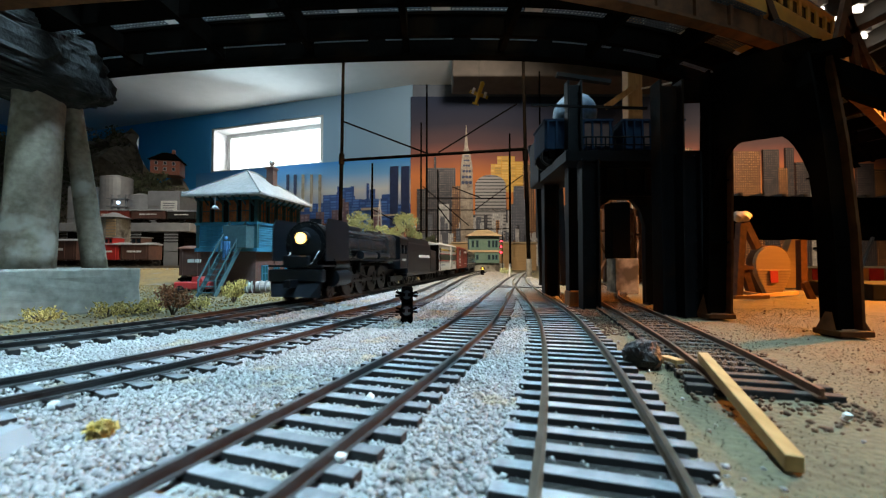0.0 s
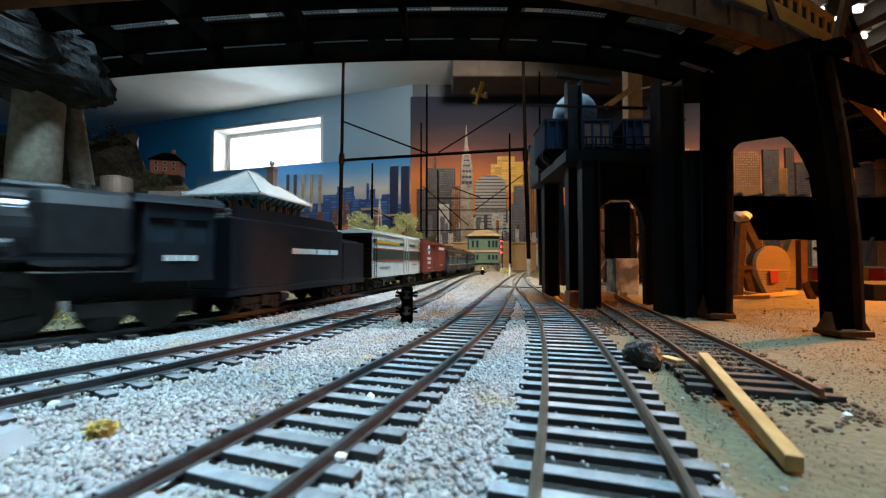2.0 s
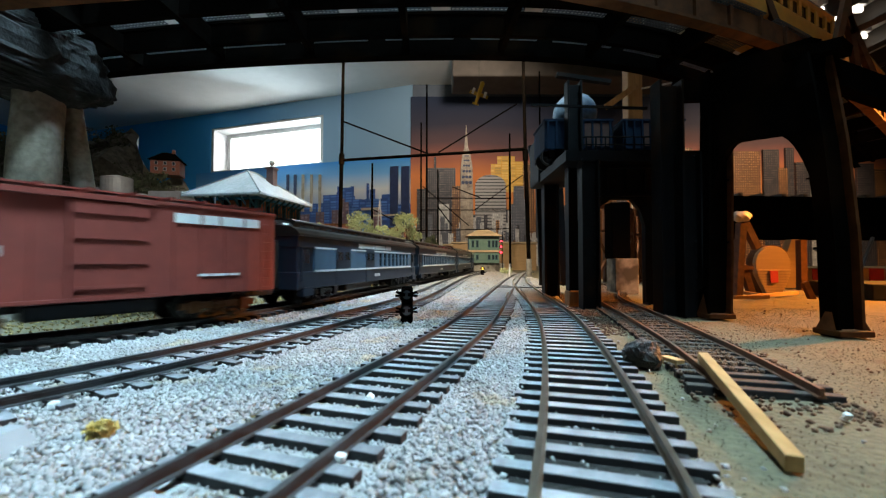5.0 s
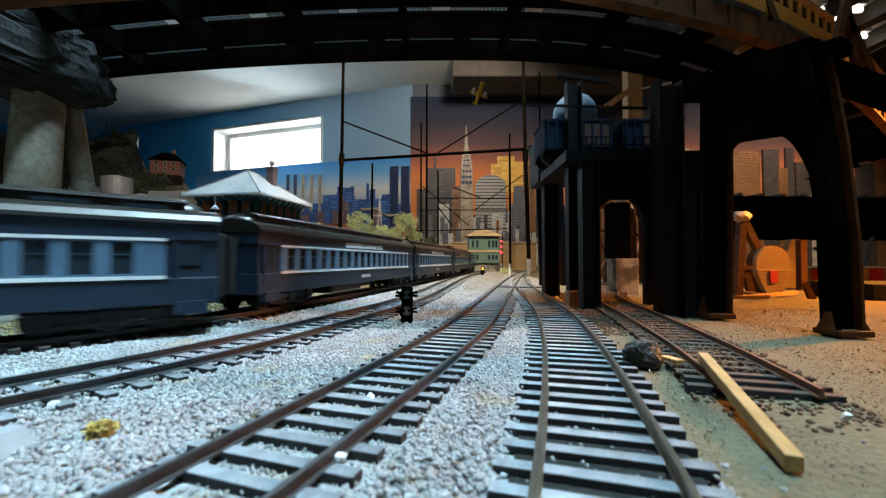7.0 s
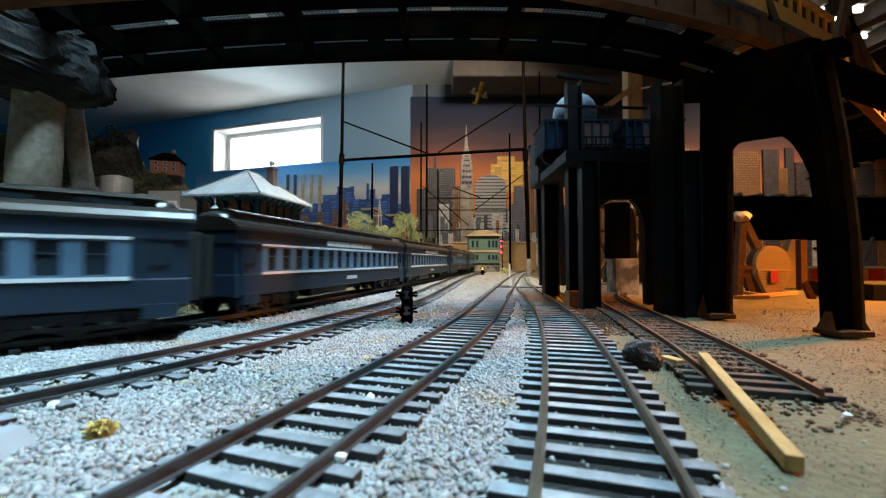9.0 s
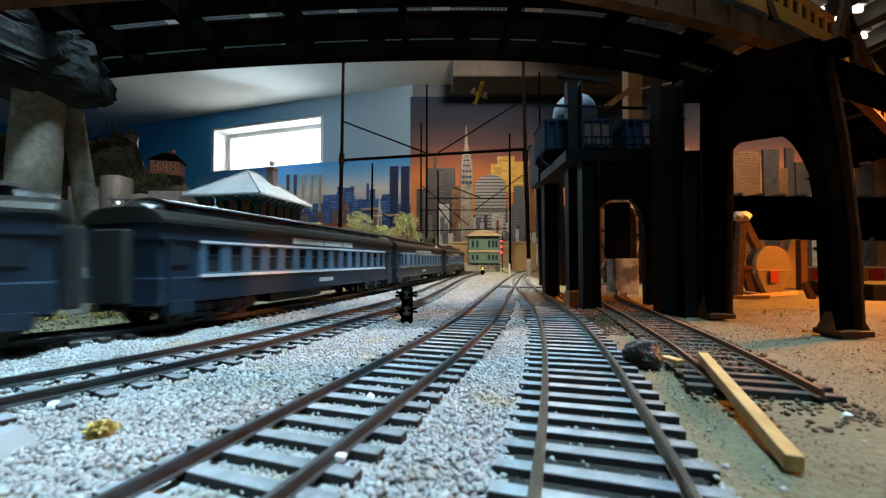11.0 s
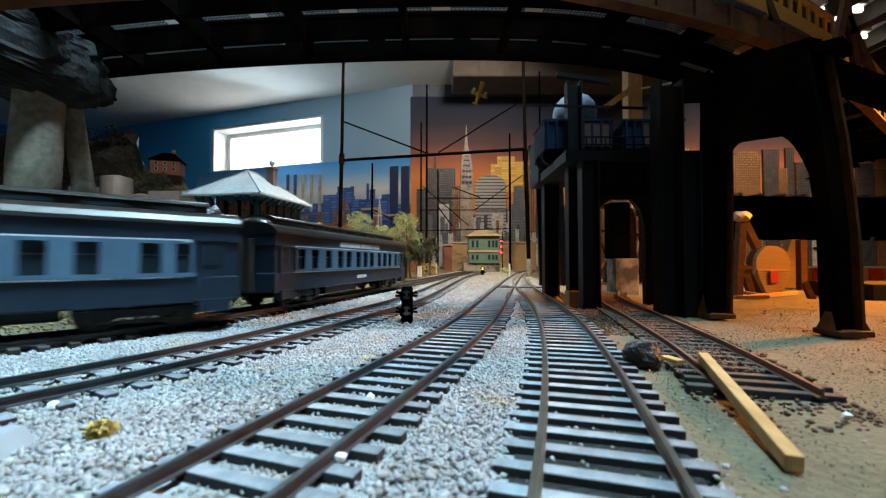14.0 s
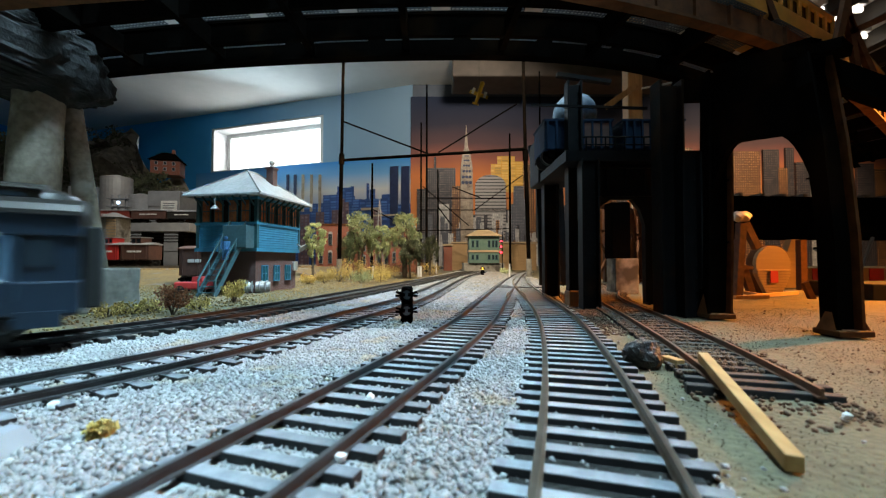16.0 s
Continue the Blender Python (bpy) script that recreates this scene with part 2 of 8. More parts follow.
def graded_wall():
    """Blue wall colour that turns pale blue-grey along the wall."""
    m = mat("blue_to_pale_wall", (0.035, 0.40, 0.88), (0.05, 0.44, 0.90), 0.05, 0.8, bump=0.05, coarse=0.8)
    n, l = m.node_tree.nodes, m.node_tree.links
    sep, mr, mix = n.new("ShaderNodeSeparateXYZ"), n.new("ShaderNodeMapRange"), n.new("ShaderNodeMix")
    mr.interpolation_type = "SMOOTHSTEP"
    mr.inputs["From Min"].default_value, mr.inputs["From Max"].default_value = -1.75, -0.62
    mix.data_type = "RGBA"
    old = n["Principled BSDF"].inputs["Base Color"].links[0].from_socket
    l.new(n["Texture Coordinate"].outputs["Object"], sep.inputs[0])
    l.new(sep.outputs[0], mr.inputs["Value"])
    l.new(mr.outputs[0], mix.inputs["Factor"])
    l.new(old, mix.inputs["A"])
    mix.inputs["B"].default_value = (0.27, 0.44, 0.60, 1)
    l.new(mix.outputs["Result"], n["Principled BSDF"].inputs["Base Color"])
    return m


M["wall_grade"] = graded_wall()
M["soffit"] = mat("grey_brown_duct_paint", (0.10, 0.085, 0.07), (0.06, 0.052, 0.045), 0.05, 0.85, coarse=0.3)

# ---- mesh helpers ----
def box(bm, c, s, rz=0.0, rot=None, bevel=0.0):
    g = bmesh.ops.create_cube(bm, size=1)["verts"]
    r = rot or Matrix.Rotation(radians(rz), 4, "Z")
    bmesh.ops.transform(bm, matrix=Matrix.Translation(c) @ r @ Matrix.Diagonal((*s, 1)), verts=g)
    if bevel:
        es = list({e for v in g for e in v.link_edges})
        bmesh.ops.bevel(bm, geom=es, offset=bevel, segments=2, affect="EDGES", profile=0.5)


def cyl(bm, p, q, r, r2=None, n=12):
    p, q = Vector(p), Vector(q)
    d = q - p
    g = bmesh.ops.create_cone(bm, cap_ends=True, segments=n, radius1=r, radius2=r if r2 is None else r2, depth=d.length)["verts"]
    m = Matrix.Translation((p + q) / 2) @ d.to_track_quat("Z", "Y").to_matrix().to_4x4()
    bmesh.ops.transform(bm, matrix=m, verts=g)


def beam(bm, p, q, w, h):
    """A bar of section w by h from p to q; h stands upright for a level bar."""
    p, q = Vector(p), Vector(q)
    d = q - p
    x = d.normalized()
    up = Vector((0, 0, 1)) if abs(x.z) < 0.95 else Vector((0, 1, 0))
    y = up.cross(x).normalized()
    z = x.cross(y)
    m = Matrix((x, y, z)).transposed().to_4x4()
    g = bmesh.ops.create_cube(bm, size=1)["verts"]
    bmesh.ops.transform(bm, matrix=Matrix.Translation((p + q) / 2) @ m @ Matrix.Diagonal((d.length, w, h, 1)), verts=g)


def ball(bm, c, r, sub=2, squash=(1, 1, 1)):
    g = bmesh.ops.create_icosphere(bm, subdivisions=sub, radius=r)["verts"]
    bmesh.ops.transform(bm, matrix=Matrix.Translation(c) @ Matrix.Diagonal((*squash, 1)), verts=g)
    return g


def prism(bm, outline, y0, y1):
    """Extrudes an outline in x and z from y0 to y1."""
    a = [bm.verts.new((x, y0, z)) for x, z in outline]
    b = [bm.verts.new((x, y1, z)) for x, z in outline]
    bm.faces.new(a)
    bm.faces.new(b[::-1])
    for i in range(len(a)):
        j = (i + 1) % len(a)
        bm.faces.new((a[j], a[i], b[i], b[j]))


def mesh_of(name, bm, material, smooth=False):
    bmesh.ops.recalc_face_normals(bm, faces=bm.faces)
    me = bpy.data.meshes.new(name)
    bm.to_mesh(me)
    bm.free()
    me.materials.append(M[material])
    if smooth:
        me.polygons.foreach_set("use_smooth", [True] * len(me.polygons))
    return me


def part(name, bm, material, parent, label="", smooth=False):
    ob = new(name, mesh_of(name, bm, material, smooth))
    ob.parent = parent
    return tagged(ob, label)


def piece(name, me, parent, m):
    ob = new(name, me)
    ob.parent = parent
    ob.matrix_basis = m
    return ob


def thing(name, label, category, m=None, group="", kind=""):
    ob = new(name)
    ob.empty_display_size = 0.01
    if m is not None:
        ob.matrix_basis = m
    return tagged(ob, label, category, group, kind)


def solid(name, bm, material, label, category="", m=None, group="", kind="", smooth=False):
    ob = new(name, mesh_of(name, bm, material, smooth))
    if m is not None:
        ob.matrix_basis = m
    return tagged(ob, label, category, group, kind)


def B():
    return bmesh.new()


def stuff(name, material, label, category, centres, sizes, flat=0.8):
    """Many small angular stones in one mesh."""
    base = np.array([(1, 0, 0), (-0.9, 0.1, 0), (0.1, 1, 0.1), (0, -1, -0.1), (0.1, 0, 1), (0, 0.1, -1)])
    tri = np.array([(0, 2, 4), (2, 1, 4), (1, 3, 4), (3, 0, 4), (2, 0, 5), (1, 2, 5), (3, 1, 5), (0, 3, 5)])
    k = len(centres)
    a, b, c = (np.random.rand(k) * 6.28 for _ in range(3))
    ca, sa, cb, sb = np.cos(a), np.sin(a), np.cos(b), np.sin(b)
    v = base[None] * np.random.uniform(0.65, 1.25, (k, 6, 3))
    x, y, z = v[..., 0], v[..., 1], v[..., 2]
    x, z = x * cb[:, None] + z * sb[:, None], z * cb[:, None] - x * sb[:, None]
    x, y = x * ca[:, None] - y * sa[:, None], x * sa[:, None] + y * ca[:, None]
    v = np.stack((x, y, z * flat), -1) * np.asarray(sizes)[:, None, None] + np.asarray(centres)[:, None]
    f = (tri[None] + 6 * np.arange(k)[:, None, None]).reshape(-1, 3)
    me = bpy.data.meshes.new(name)
    me.vertices.add(6 * k)
    me.vertices.foreach_set("co", v.reshape(-1))
    me.loops.add(f.size)
    me.loops.foreach_set("vertex_index", f.reshape(-1))
    me.polygons.add(len(f))
    me.polygons.foreach_set("loop_start", np.arange(0, f.size, 3))
    me.update(calc_edges=True)
    me.materials.append(M[material])
    return tagged(new(name, me), label, category, kind="stuff")


class Way:
    """A smooth line on the ground through control points, by arc length; side > 0 is to the left of its run."""

    def __init__(self, pts, shift=0.0):
        p = np.array(pts, float)
        p = np.vstack((2 * p[0] - p[1], p, 2 * p[-1] - p[-2]))
        out = []
        for i in range(1, len(p) - 2):
            t = np.linspace(0, 1, 40, endpoint=False)[:, None]
            a, b, c, d = p[i - 1 : i + 3]
            out.append(0.5 * (2 * b + (c - a) * t + (2 * a - 5 * b + 4 * c - d) * t * t + (3 * b - a - 3 * c + d) * t**3))
        q = np.vstack(out + [p[-2:-1]])
        u = np.concatenate(([0], np.cumsum(np.linalg.norm(np.diff(q, axis=0), axis=1))))
        v = np.linspace(0, u[-1], int(u[-1] / 0.004))
        q = np.stack([np.interp(v, u, q[:, i]) for i in (0, 1)], 1)
        for _ in range(50):
            q[1:-1] = (q[:-2] + 2 * q[1:-1] + q[2:]) / 4
        g = np.gradient(q, axis=0)
        g /= np.linalg.norm(g, axis=1)[:, None]
        self.p = q + shift * np.stack((-g[:, 1], g[:, 0]), 1)
        self.s = np.concatenate(([0], np.cumsum(np.linalg.norm(np.diff(self.p, axis=0), axis=1))))
        self.length = self.s[-1]

    def at(self, s, side=0.0):
        s = np.asarray(s, float)
        e = 0.002
        q = np.stack([np.interp(s, self.s, self.p[:, i]) for i in (0, 1)], -1)
        a = np.stack([np.interp(np.clip(s - e, 0, self.length), self.s, self.p[:, i]) for i in (0, 1)], -1)
        b = np.stack([np.interp(np.clip(s + e, 0, self.length), self.s, self.p[:, i]) for i in (0, 1)], -1)
        d = b - a
        d /= np.linalg.norm(d, axis=-1, keepdims=True)
        return q + side * np.stack((-d[..., 1], d[..., 0]), -1), d

# ---- the room ----
def slab(name, p, q, z0, z1, t, material, label):
    """An upright wall from p to q on plan, t thick away from the room."""
    bm = B()
    d = Vector((q[0] - p[0], q[1] - p[1], 0))
    n = Vector((-d.y, d.x, 0)).normalized() * t
    pts = [Vector((*p, 0)), Vector((*q, 0)), Vector((*q, 0)) + n, Vector((*p, 0)) + n]
    lo = [bm.verts.new((v.x, v.y, z0)) for v in pts]
    hi = [bm.verts.new((v.x, v.y, z1)) for v in pts]
    bm.faces.new(lo)
    bm.faces.new(hi)
    for i in range(4):
        bm.faces.new((lo[i], lo[(i + 1) % 4], hi[(i + 1) % 4], hi[i]))
    return solid(name, bm, material, label, "wall", kind="structure")


CEIL, FLOOR = 1.016, -1.15
WL, WR = Vector((-3.2, 3.24)), Vector((-0.17, 2.255))  # the slanting wall with the window
along = (WR - WL).normalized()
inward = Vector((along.y, -along.x))
NL, NR = Vector((-1.556, 2.706)), Vector((-0.724, 2.436))
wall = thing("wall_window", "sky-blue painted basement wall with a deep window", "wall", kind="structure")


def wall_bit(name, p, q, z0, z1, t=0.22, paint="wall_grade"):
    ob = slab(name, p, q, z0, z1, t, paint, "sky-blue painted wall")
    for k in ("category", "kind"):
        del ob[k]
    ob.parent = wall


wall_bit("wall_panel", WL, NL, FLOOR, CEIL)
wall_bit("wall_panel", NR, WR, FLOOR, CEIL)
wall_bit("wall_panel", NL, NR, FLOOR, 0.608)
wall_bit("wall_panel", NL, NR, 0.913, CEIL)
slab("wall_back", (-0.17, 2.255), (3.2, 2.255), FLOOR, CEIL, 0.15, "wall_dim", "blue-grey painted wall behind the skyline posters")
slab("wall_east", (3.2, 2.405), (3.2, -2.6), FLOOR, CEIL, 0.1, "plaster", "cream plaster wall")
slab("wall_south", (3.2, -2.6), (-3.2, -2.6), FLOOR, CEIL, 0.1, "plaster", "cream plaster wall")
slab("wall_west", (-3.2, -2.6), (-3.2, 3.45), FLOOR, CEIL, 0.1, "wall_blue", "sky-blue painted wall")
bm = B()
box(bm, (0, 0.4, CEIL + 0.05), (6.8, 6.4, 0.1))
solid("ceiling", bm, "ceiling", "off-white painted basement ceiling", "ceiling", kind="structure")
bm = B()
box(bm, (0, 0.4, FLOOR - 0.05), (6.8, 6.4, 0.1))
solid("floor", bm, "floor_grey", "grey concrete basement floor", "floor", kind="structure")

win = thing("window_1", "white-framed basement window with a bright drawn shade", "window", kind="structure")
mid = (NL + NR) / 2
wrot = math.degrees(math.atan2(along.y, along.x))
wm = Matrix.Translation((mid.x, mid.y, 0)) @ Matrix.Rotation(radians(wrot), 4, "Z")
bm = B()
box(bm, (0, 0.12, 0.617), (0.875, 0.24, 0.018), bevel=0.003)
part("window_sill", bm, "white", win)
bm = B()
for sx in (-1, 1):
    box(bm, (sx * 0.426, 0.12, 0.764), (0.02, 0.235, 0.276))
box(bm, (0, 0.12, 0.905), (0.872, 0.235, 0.012))
part("reveal", bm, "white", win)
bm = B()
for sx in (-1, 1):
    box(bm, (sx * 0.40, 0.125, 0.764), (0.03, 0.03, 0.276))
for z in (0.642, 0.886):
    box(bm, (0, 0.125, z), (0.80, 0.03, 0.028))
part("window_frame", bm, "white", win)
bm = B()
box(bm, (0, 0.128, 0.764), (0.815, 0.004, 0.27))
part("shade", bm, "daylight", win, "translucent white shade glowing with daylight")
win.matrix_basis = wm

# ---- the layout ground ----
bm = B()
nx, ny = 150, 130
grid = []
for j in range(ny + 1):
    y = -0.6 + 2.84 * (j / ny) ** 1.5 if j else -0.6
    row = []
    for i in range(nx + 1):
        u = 2 * i / nx - 1
        x = 2.6 * math.copysign(abs(u) ** 1.8, u)
        z = -0.0014 + 0.0008 * noise.noise((x * 45, y * 45, 0)) + 0.0005 * noise.noise((x * 160, y * 160, 3))
        row.append(bm.verts.new((x, y, z)))
    grid.append(row)
for j in range(ny):
    for i in range(nx):
        bm.faces.new((grid[j][i], grid[j][i + 1], grid[j + 1][i + 1], grid[j + 1][i]))
solid("ground", bm, "ground", "grey-green scenery ground strewn with grit", "ground", kind="structure", smooth=True)
bm = B()
box(bm, (0, 0.82, -0.035), (5.2, 2.83, 0.06))
for x in (-2.4, -0.8, 0.8, 2.4):
    for y in (-0.5, 2.1):
        box(bm, (x, y, -0.61), (0.09, 0.09, 1.08))
solid("layout_table", bm, "ply", "plywood benchwork table under the model railway", "table")

# ---- tracks ----
GAUGE = 0.0165
RAIL_Z = 0.002
main_near = [(-2.5, -0.42), (-1.6, -0.36), (-0.9, -0.25), (-0.55, -0.13), (-0.34, -0.03), (-0.225, 0.035), (-0.165, 0.079), (-0.1254, 0.1159), (-0.1156, 0.1280),
             (-0.1018, 0.1519), (-0.0933, 0.1771), (-0.0835, 0.2124), (-0.0694, 0.2695), (-0.0449, 0.3856), (0.0150, 0.6781),
             (0.062, 0.95), (0.078, 1.1), (0.06, 1.26), (-0.02, 1.41), (-0.2, 1.5), (-0.5, 1.53), (-0.9, 1.55), (-1.35, 1.6), (-1.8, 1.66)]
second_near = [(-0.20, -0.09), (-0.148, -0.025), (-0.108, 0.026), (-0.0755, 0.0701), (-0.0676, 0.0841), (-0.0563, 0.1065), (-0.0398, 0.1575), (-0.0241, 0.2124), (-0.0094, 0.2829),
               (0.035, 0.62), (0.072, 0.82), (0.112, 1.05), (0.115, 1.22), (0.05, 1.42), (-0.1, 1.54), (-0.4, 1.60)]
third_mid = [(-0.0425, 0.0), (-0.027, 0.0428), (-0.0178, 0.0708), (-0.006, 0.106), (0.0137, 0.175), (0.0405, 0.3), (0.070, 0.44), (0.105, 0.6), (0.152, 0.8), (0.21, 1.0)]
fourth_mid = [(0.0045, 0.0), (0.0177, 0.042), (0.0258, 0.07), (0.0403, 0.128), (0.0525, 0.19), (0.0635, 0.27), (0.0765, 0.38), (0.094, 0.5), (0.118, 0.62)]
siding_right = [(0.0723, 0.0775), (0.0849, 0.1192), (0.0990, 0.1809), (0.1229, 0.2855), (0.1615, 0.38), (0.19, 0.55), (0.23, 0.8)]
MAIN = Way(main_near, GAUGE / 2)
LINES = [
    ("main_track", MAIN, 0.003, "tie_brown", "rail_dark", 0.0064, "grey-ballasted main line with dark rails", (2.3, 4.1)),
    ("passing_track", Way(second_near, GAUGE / 2), 0.003, "tie", "rail_dark", 0.0066, "second main line with dark rails and buried ties", (0.0, 1.7)),
    ("yard_track", Way(third_mid), 0.002, "tie", "rail_dark", 0.0061, "yard track with blue-grey wooden ties", (0.0, 1.2)),
    ("turnout_track", Way(fourth_mid), 0.002, "tie", "rail", 0.0061, "diverging track with tarnished rails and blue-grey ties", (0.0, 0.8)),
    ("siding_track", Way(siding_right, GAUGE / 2), 0.002, "tie_brown", "rail_rust", 0.0062, "rusty dead-end siding in brown cinders", (0.0, 1.2)),
]
prof = [(-0.35, -1.9), (-0.75, -1.9), (-0.75, -1.65), (-0.22, -1.5), (-0.22, -0.55), (-0.42, -0.45), (-0.42, 0.0), (0.42, 0.0), (0.42, -0.45), (0.22, -0.55), (0.22, -1.5), (0.75, -1.65), (0.75, -1.9), (0.35, -1.9)]


def rail_mesh(way, side, z, s0, s1):
    bm = B()
    s = np.arange(max(s0, 0.001), min(s1, way.length - 0.001), 0.008)
    p, d = way.at(s, side)
    rings = []
    for (x, y), (dx, dy) in zip(p, d):
        rings.append([bm.verts.new((x - dy * a * 0.001, y + dx * a * 0.001, z + b * 0.001)) for a, b in prof])
    for r, q in zip(rings, rings[1:]):
        for i in range(len(prof)):
            j = (i + 1) % len(prof)
            bm.faces.new((r[i], r[j], q[j], q[i]))
    bm.faces.new(rings[0])
    bm.faces.new(rings[-1][::-1])
    return bm


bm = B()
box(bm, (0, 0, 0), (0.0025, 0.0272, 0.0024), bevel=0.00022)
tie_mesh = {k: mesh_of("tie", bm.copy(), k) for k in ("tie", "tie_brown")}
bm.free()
# shade painted in: every face but the top takes the near-black
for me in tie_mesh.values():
    me.materials.append(M["tie_shade_side"])
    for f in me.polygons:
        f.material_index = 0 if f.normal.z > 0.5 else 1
TRACKS = {}
TRACKS_WAY = {row[0]: row[1] for row in LINES}
for name, way, z, tie, rail, step, label, (s0, s1) in LINES:
    tr = TRACKS[name] = thing(name, label, "railway track", kind="structure")
    for side in (-GAUGE / 2, GAUGE / 2):
        part("rail", rail_mesh(way, side, z, 0, way.length), rail, tr)


def lay_ties():
    """Ties, one by one."""
    for name, way, z, tie, rail, step, label, (s0, s1) in LINES:
        k = 0
        s = s0 + 0.004
        while s < min(s1, way.length - 0.002) and k < 290:
            (x, y), (dx, dy) = way.at(s + random.uniform(-0.0004, 0.0004), random.uniform(-0.0006, 0.0006))
            lift = -0.0002 * random.random() - (0.0007 if name == "passing_track" else 0)
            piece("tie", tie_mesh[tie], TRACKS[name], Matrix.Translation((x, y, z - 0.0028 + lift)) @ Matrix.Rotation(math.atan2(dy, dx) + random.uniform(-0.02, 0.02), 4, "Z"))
            s += step
            k += 1


def frog():
    """Guard rails and throw bar where the two yard tracks part."""
    t = thing("turnout_frog", "worn metal turnout guard rails and throw bar", "track switch", kind="structure")
    for name, side in (("yard_track", -0.0062), ("turnout_track", 0.0062)):
        part("guard_rail", ribbon(TRACKS_WAY[name], side, 0.0008, 0.0002, 0.0018, 0.30, 0.345, 0.006), "rail", t)
    bm = B()
    beam(bm, (0.05, 0.40, 0.001), (0.098, 0.392, 0.001), 0.0022, 0.0012)
    part("throw_bar", bm, "rail_dark", t)


# ---- ballast and scatter ----
def dist_to(way, p, s0, s1):
    s = np.arange(s0, min(s1, way.length), 0.008)
    q, _ = way.at(s)
    best = np.full(len(p), 9.0)
    for a in q:
        best = np.minimum(best, ((p - a) ** 2).sum(1))
    return np.sqrt(best)


def scatter(k, x0, x1, y0, y1, seed, bias=1.0):
    r = np.random.default_rng(seed)
    return np.stack((r.uniform(x0, x1, k), y0 + (y1 - y0) * r.random(k) ** bias), 1)


def ballast():
    p = np.vstack((scatter(90000, -0.13, 0.07, 0.028, 0.16, 1), scatter(52000, -0.24, 0.09, 0.13, 0.36, 2), scatter(30000, -0.12, 0.15, 0.34, 1.1, 3)))
    dm, d2 = dist_to(LINES[0][1], p, 2.2, 4.1), dist_to(LINES[1][1], p, 0.0, 1.7)
    d3, d4 = dist_to(LINES[2][1], p, 0, 1.2), dist_to(LINES[3][1], p, 0, 0.8)
    near = np.minimum(np.minimum(dm, d2), np.minimum(d3, d4))
    right_of_turnout = p[:, 0] > np.interp(p[:, 1], [0, 0.05, 0.1, 0.2, 0.3, 0.5, 1.2], [0.030, 0.034, 0.042, 0.066, 0.085, 0.13, 0.2])
    left_of_main = p[:, 0] < np.interp(p[:, 1], [0, 0.1, 0.13, 0.22, 0.33, 0.55, 1.0], [-0.3, -0.18, -0.15, -0.118, -0.088, -0.045, 0.03])
    r = np.random.default_rng(9)
    rails = np.minimum(np.minimum(abs(dm - GAUGE / 2), abs(d2 - GAUGE / 2)), np.minimum(abs(d3 - GAUGE / 2), abs(d4 - GAUGE / 2)))
    keep = ~left_of_main & (~right_of_turnout | (r.random(len(p)) < 0.003)) & (rails > 0.0012)
    inside = (d3 < 0.0150) | (d4 < 0.0128)
    keep &= ~inside | (r.random(len(p)) < np.where(d3 < d4, 0.6, 0.06))
    p, inside, near, dm, d2 = p[keep], inside[keep], near[keep], dm[keep], d2[keep]
    size = r.uniform(0.00028, 0.00066, len(p)) * (1 + 0.35 * (p[:, 1] > 0.15)) * np.where(inside, 0.75, 1.0) * (1 + 0.35 * np.clip((p[:, 1] - 0.2) / 0.3, 0, 1))
    big = r.random(len(p)) < 0.03
    size[big & ~inside] *= 1.6
    # the main lines lie on a low ballast bank
    hump = 0.0012 * np.exp(-((np.minimum(dm, d2) / 0.017) ** 2))
    inner = np.minimum(dm, d2) < 0.0155
    z = np.where(inside, -0.0009, -0.0006) + hump - 0.0006 * inner + r.uniform(-0.0003, 0.0003, len(p))
    stuff("ballast", "ballast", "pale grey crushed-stone ballast between the tracks", "ballast", np.column_stack((p, z)), size)
    # the bed under the loose stones
    bm = B()
    edge = [(-0.25, 0.02), (0.026, 0.02), (0.032, 0.05), (0.040, 0.1), (0.064, 0.2), (0.083, 0.3), (0.125, 0.5), (0.19, 1.15), (0.02, 1.0), (-0.050, 0.55), (-0.092, 0.33), (-0.122, 0.22), (-0.155, 0.13), (-0.19, 0.09)]
    bm.faces.new([bm.verts.new((x, y, -0.0011)) for x, y in edge])
    solid("ballast_bed", bm, "ballast_bed", "fine pale grit bed under the tracks", "ballast", kind="structure")
    # brown cinders on the siding and the turnout's shoulder
    p = np.vstack((scatter(26000, 0.07, 0.24, 0.07, 0.45, 5), scatter(2500, 0.04, 0.13, 0.2, 0.5, 6), scatter(14000, 0.0, 0.085, 0.03, 0.42, 16)))
    d5, d4 = dist_to(LINES[4][1], p, 0, 1.2), dist_to(LINES[3][1], p, 0, 0.8)
    k = (d4 < 0.0125) & (abs(d4 - GAUGE / 2) > 0.0012) | (d5 < 0.0145) & (abs(d5 - GAUGE / 2) > 0.0013) | (d4 > 0.01) & (d4 < 0.03) & (p[:, 1] > 0.15) & (p[:, 0] > 0.05) | (np.random.default_rng(4).random(len(p)) < 0.003) & (d5 > 0.012) & (d4 > 0.012)
    p, d4 = p[k], d4[k]
    q = p[d4 < 0.0125]
    # near-black grains paint shade into the turnout's tie gaps
    stuff("track_cinders", "cinder_bed", "dark grains painting shade between the ties of the turnout", "gravel", np.column_stack((q, np.full(len(q), -0.0011))), np.random.default_rng(27).uniform(0.0003, 0.0006, len(q)))
    p = p[d4 >= 0.0125]
